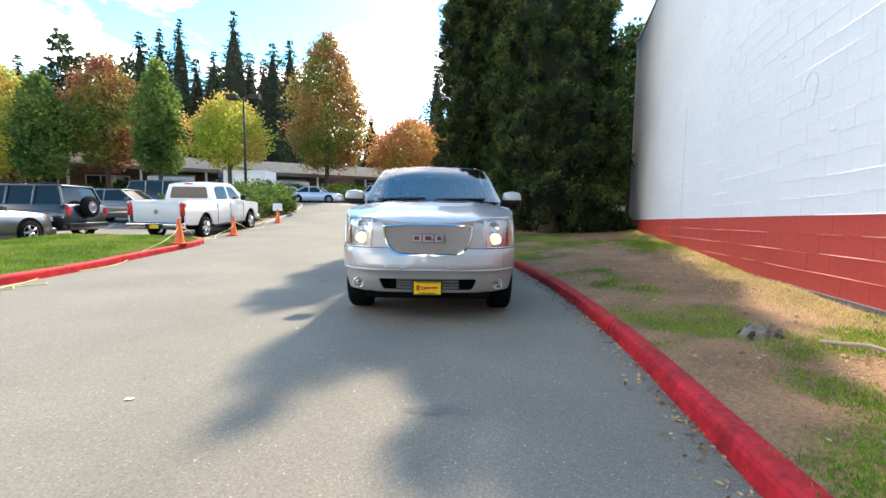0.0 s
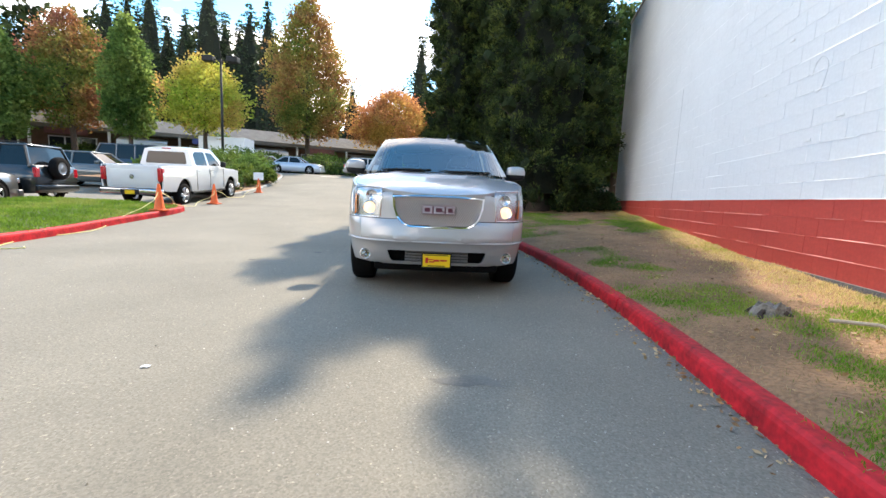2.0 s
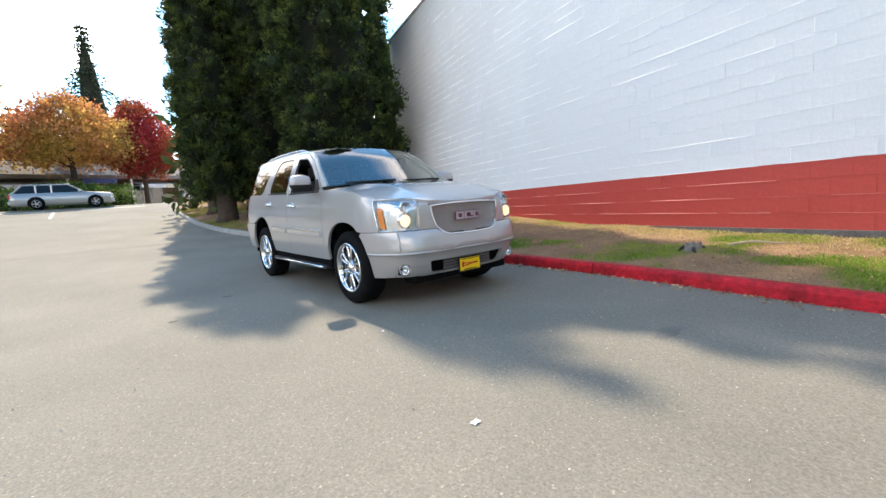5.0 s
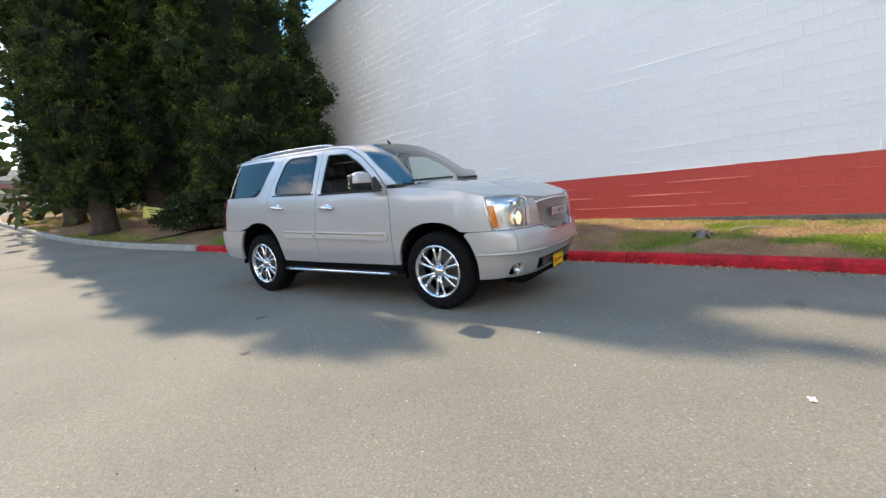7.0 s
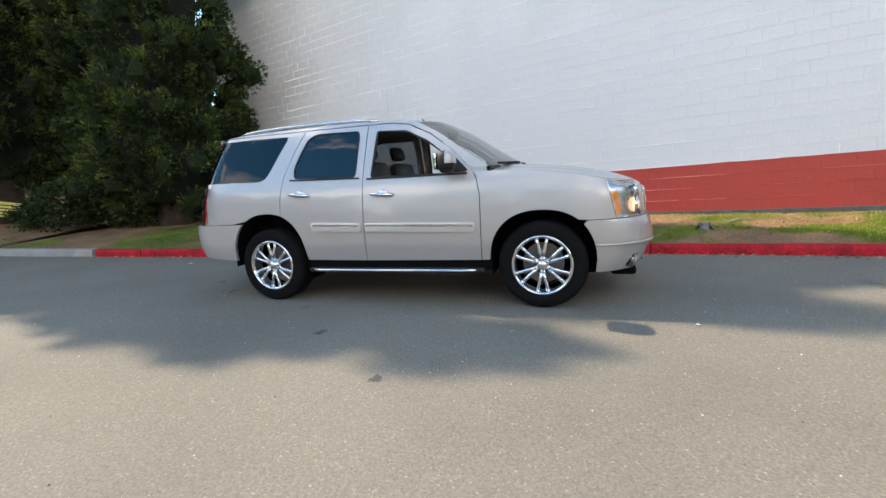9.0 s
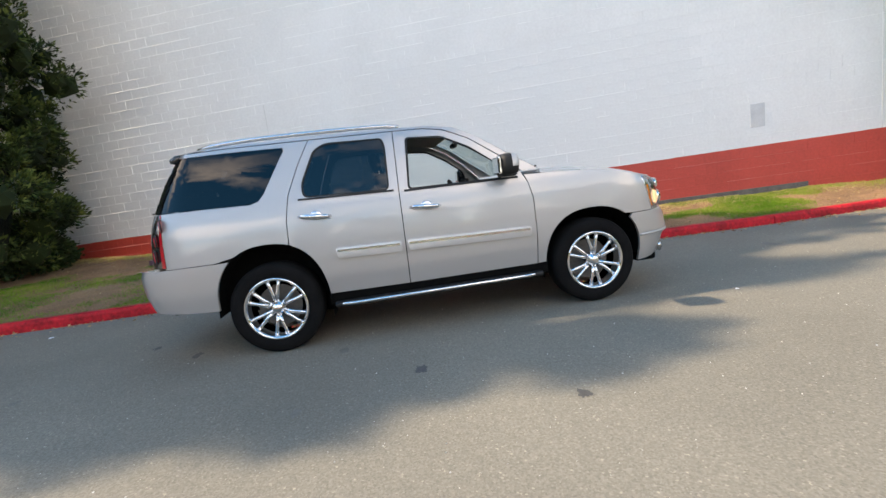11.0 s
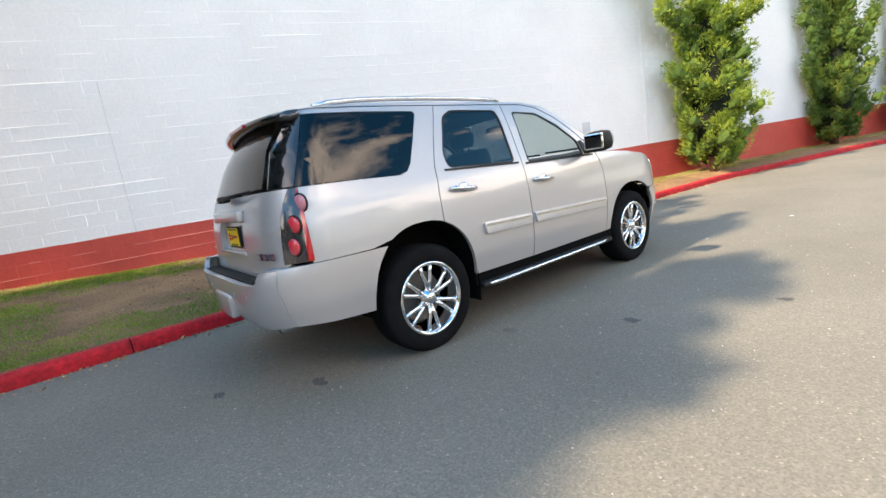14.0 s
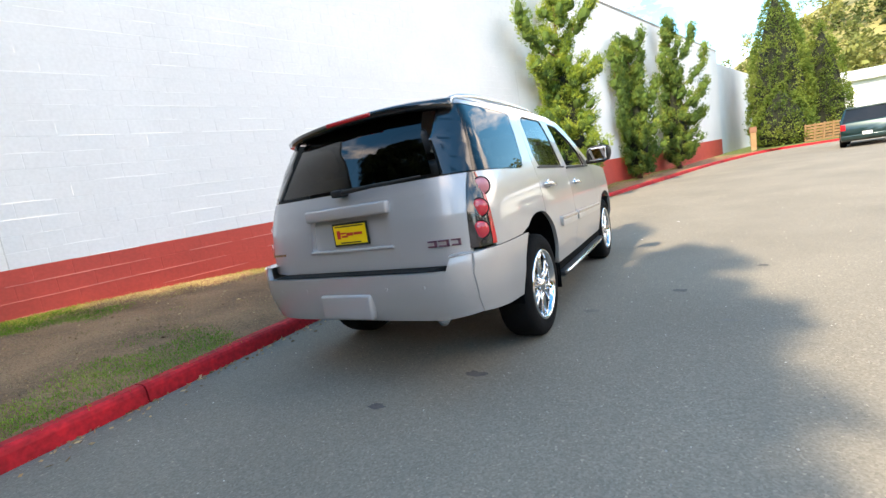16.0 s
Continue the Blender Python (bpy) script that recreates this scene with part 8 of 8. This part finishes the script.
# oil stains and patches
STAIN = mat("oil_stain", (0.085, 0.08, 0.074), 0.8, var=0.35, scale=5, fine=60, bump=0.3)
PATCH = mat("old_patch", (0.160, 0.148, 0.128), 0.88, var=0.3, scale=4, fine=60, bump=0.4)
rng = random.Random(9)
def blot(x, y, rx, ry, mt, seed):
    bm = bmesh.new()
    n = 44
    vs = []
    for k in range(n):
        a = 2 * math.pi * k / n
        q = 1 + 0.55 * noise.noise((math.cos(a) * 1.8, math.sin(a) * 1.8, seed * 3.7)) + 0.3 * noise.noise((math.cos(a) * 6, math.sin(a) * 6, seed * 1.7))
        px, py = x + rx * q * math.cos(a), y + ry * q * math.sin(a)
        vs.append(bm.verts.new((px, py, land(px, py) + 0.0025)))
    bm.faces.new(vs)
    part("oil_stain", bm, mt, kind="structure", label="dark oil stain on the asphalt")
for k, (x, y, rx, ry, mt) in enumerate(((0.18, -2.95, 0.22, 0.07, PATCH), (-0.72, 3.80, 0.085, 0.045, STAIN), (-1.86, 1.79, 0.06, 0.05, STAIN), (-2.6, 0.9, 0.05, 0.04, STAIN), (-0.3, 4.35, 0.05, 0.03, STAIN), (-1.3, 4.9, 0.05, 0.03, PATCH), (-1.2, 2.4, 0.07, 0.04, PATCH), (-2.2, 2.6, 0.06, 0.03, PATCH))):
    blot(x, y, rx, ry, mt, k)
# the seam across the drive
part("road_seam", sheet([-8 + 0.8 * i for i in range(12)], [10.55, 10.60], lambda x, y: land(x, y) + 0.005 + 0 * x), PATCH, kind="structure", label="tarred seam across the drive")

# ---- ground litter and grass ----
def grass(name, n, seed, place, length, width, material, label, per=5, spread=0.05):
    rs = np.random.RandomState(seed)
    C = place(rs, n)
    e = thing(name, label, "grass", kind="stuff")
    leaves("blades", C, np.tile([[0, 0, 1.0]], (len(C), 1)), per, (spread, spread, 0.0), length, width, seed, material, e, 0.0, 0.55, kind="stuff")
    return e
def verge_patch(rs, n, lo=0.04, y0=-12, y1=11):
    out = []
    while len(out) < n:
        y = rs.uniform(y0, y1)
        x0, x1 = kerb_x(y) + 0.17, wall_x(y) - 0.05
        x = rs.uniform(x0, x1)
        t = (x - x0) / (x1 - x0)
        v = noise.noise((x * 0.55, y * 0.55, 9)) + 0.45 * noise.noise((x * 1.9, y * 1.9, 3)) + 0.15 * math.cos(2 * math.pi * t) + 0.22 * smoothstep(2.5, 4.5, y) - 0.35 * math.exp(-((y - 0.4) / 1.4) ** 2) + 0.62 * math.exp(-((y + 3.4) / 1.9) ** 2 - ((t - 0.33) / 0.24) ** 2) + 0.48 * math.exp(-((y - 5.6) / 2.2) ** 2 - ((t - 0.35) / 0.28) ** 2)
        if v > lo + 0.5 * rs.uniform() ** 2:
            out.append((x, y, verge_z(x, y) - 0.005))
    return out
GRASS_G = leaf_mat("grass_blade", [(0.08, 0.20, 0.012), (0.15, 0.29, 0.02), (0.27, 0.36, 0.05)], 1.0, 0.35, 0.35)
GRASS_DRY = leaf_mat("dry_grass_blade", [(0.30, 0.20, 0.10), (0.40, 0.29, 0.15), (0.24, 0.19, 0.07)], 1.2, 0.3, 0.3)
grass("grass", 17000, 71, lambda rs, n: verge_patch(rs, n, 0.30), 0.030, 0.0045, GRASS_G, "patchy green grass on the bare verge", 9, 0.055)
grass("grass", 7000, 72, lambda rs, n: verge_patch(rs, n, -0.45), 0.026, 0.004, GRASS_DRY, "short dry grass stubble on the verge", 6, 0.05)
def wall_strip(rs, n):
    out = []
    for _ in range(n):
        y = rs.uniform(-22, 10)
        x = wall_x(y) - abs(rs.normal(0.12, 0.30)) - 0.03
        out.append((x, y, verge_z(x, y) - 0.005))
    return out
grass("grass", 12000, 73, wall_strip, 0.035, 0.0045, leaf_mat("straw_grass", [(0.30, 0.34, 0.06), (0.58, 0.48, 0.22), (0.48, 0.42, 0.16)], 0.5, 0.3, 0.35), "yellow-green grass along the wall's foot", 7, 0.04)
def lawn_spots(rs, n):
    out = []
    while len(out) < n:
        y = rs.uniform(-0.4, 8.1)
        edge = min((abs(p.y - y), p.x) for p in left_edge)[1]
        x = edge - 0.18 - rs.uniform(0, 4.2)
        out.append((x, y, land(x, y) + 0.125 + 0.10 * smoothstep(0, 2, edge - 0.13 - x) - 0.005))
    return out
grass("grass", 7000, 74, lawn_spots, 0.07, 0.012, leaf_mat("lawn_blade", [(0.10, 0.19, 0.02), (0.16, 0.26, 0.03), (0.26, 0.30, 0.07)], 0.9, 0.3, 0.4), "mown lawn grass on the kerbed island", 7, 0.06)
def island_spots(rs, n):
    out = []
    while len(out) < n:
        y = rs.uniform(11.3, 27.5)
        x0 = min((abs(p.y - y), p.x) for p in TIP_LINE)[1] + 0.2
        x = x0 + rs.uniform(0, 1) ** 1.5 * 8
        if noise.noise((x * 0.5, y * 0.5, 2)) > -0.15 and not (10 < y < 16.5 and x > 1.2):
            out.append((x, y, island_z(x, y) - 0.005))
    return out
grass("grass", 5000, 75, island_spots, 0.07, 0.012, leaf_mat("island_blade", [(0.16, 0.19, 0.03), (0.34, 0.30, 0.10), (0.20, 0.24, 0.04)], 0.6, 0.3, 0.4), "yellowing grass on the tree island", 7, 0.07)
def fallen(rs, n):
    out = []
    while len(out) < n:
        y = rs.uniform(-12, 9)
        k = kerb_x(y)
        if rs.uniform() < 0.62:
            x = k + 0.10 - abs(rs.normal(0.0, 0.13)) - 0.02
            out.append((x, y, land(x, y) + 0.010))
        else:
            x = rs.uniform(k + 0.2, wall_x(y) - 0.1)
            out.append((x, y, verge_z(x, y) + 0.012))
    return out
LITTER = leaf_mat("fallen_leaf", [(0.34, 0.19, 0.08), (0.50, 0.36, 0.20), (0.22, 0.11, 0.05)], 3.0, 0.4, 0.1)
rs_ = np.random.RandomState(81)
C = fallen(rs_, 3000)
e = thing("fallen_leaves", "dry brown fallen leaves along kerb and verge", "leaves", kind="stuff")
leaves("leaves", C, rs_.normal(0, 1, (len(C), 3)) * np.array([1, 1, 0.1]), 1, (0.01, 0.01, 0.0), 0.040, 0.020, 82, LITTER, e, 0, 0.12, kind="stuff")
gravel_p = [(x, y, land(x, y) + 0.003) for x, y in zip(rs_.uniform(-5.5, 1.6, 1500), rs_.uniform(-6.5, 6.5, 1500))]
e = thing("gravel", "scattered pale grit on the asphalt", "gravel", kind="stuff")
leaves("grit", gravel_p, rs_.normal(0, 1, (1500, 3)) * np.array([1, 1, 0.15]), 1, (0, 0, 0), 0.011, 0.009, 83, leaf_mat("grit", [(0.35, 0.33, 0.30), (0.55, 0.53, 0.48)], 3, 0.3, 0.0), e, 0, 0.05, kind="stuff")
# scraps of paper
for x, y, a_, w_ in ((0.75, 6.06, 25, 0.075), (-1.29, -1.19, 70, 0.03), (-1.76, -2.87, 10, 0.05)):
    sc_ = thing("paper_scrap", "small crumpled scrap of white paper on the asphalt", "litter", "litter on the drive", at=pose(x, y, land(x, y) + 0.004, 0, 0, a_))
    bm = sheet([w_ * (i / 4 - 0.5) for i in range(5)], [w_ * 0.7 * (i / 4 - 0.5) for i in range(5)], lambda px, py: 0.012 * abs(noise.noise((px * 60, py * 60, x))))
    part("paper", bm, AWNING, sc_)
# stump and stick
st = thing("tree_stump", "small weathered grey stump cut level with the grass", "stump", at=(2.66, -2.12, verge_z(2.66, -2.12)))
bm = bmesh.new()
rr_ = random.Random(12)
ring_r = [rr_.uniform(0.75, 1.2) for _ in range(16)]
rows_ = []
for hz, k in ((-0.08, 1.35), (0.0, 1.15), (0.04, 1.0), (0.075, 0.93)):
    rows_.append([bm.verts.new((0.12 * k * q * math.cos(0.3927 * i), 0.10 * k * q * math.sin(0.3927 * i), hz + (rr_.uniform(-0.02, 0.025) if hz > 0.05 else 0))) for i, q in enumerate(ring_r)])
for a_, b_ in zip(rows_, rows_[1:]):
    for i in range(16):
        bm.faces.new((a_[i], a_[(i + 1) % 16], b_[(i + 1) % 16], b_[i]))
top_ = bm.verts.new((0.01, 0.0, 0.06))
for i in range(16):
    bm.faces.new((rows_[-1][i], rows_[-1][(i + 1) % 16], top_))
part("stump", bm, mat("grey_wood", (0.24, 0.21, 0.18), 0.95, var=0.6, scale=14, fine=50, bump=0.8, depth=0.02), st)
for i in range(4):
    a_ = 1.6 * i + 0.4
    part("root", tube(bmesh.new(), [(0.10 * math.cos(a_), 0.09 * math.sin(a_), 0.03), (0.15 * math.cos(a_), 0.13 * math.sin(a_), 0.01), (0.19 * math.cos(a_ + 0.2), 0.17 * math.sin(a_ + 0.2), -0.03)], [0.025, 0.02, 0.01], 6), BARK, st)
sk = thing("stick", "dry fallen branch lying on the verge", "branch", at=(2.95, -2.75, verge_z(2.95, -2.75) + 0.02))
part("branch", tube(bmesh.new(), [(-0.12, 0.30, 0.0), (0.05, 0.1, 0.03), (0.10, -0.12, 0.015), (0.22, -0.34, 0.0)], [0.016, 0.014, 0.010, 0.004], 6), mat("bleached_wood", (0.40, 0.33, 0.25), 0.9, var=0.3), sk)
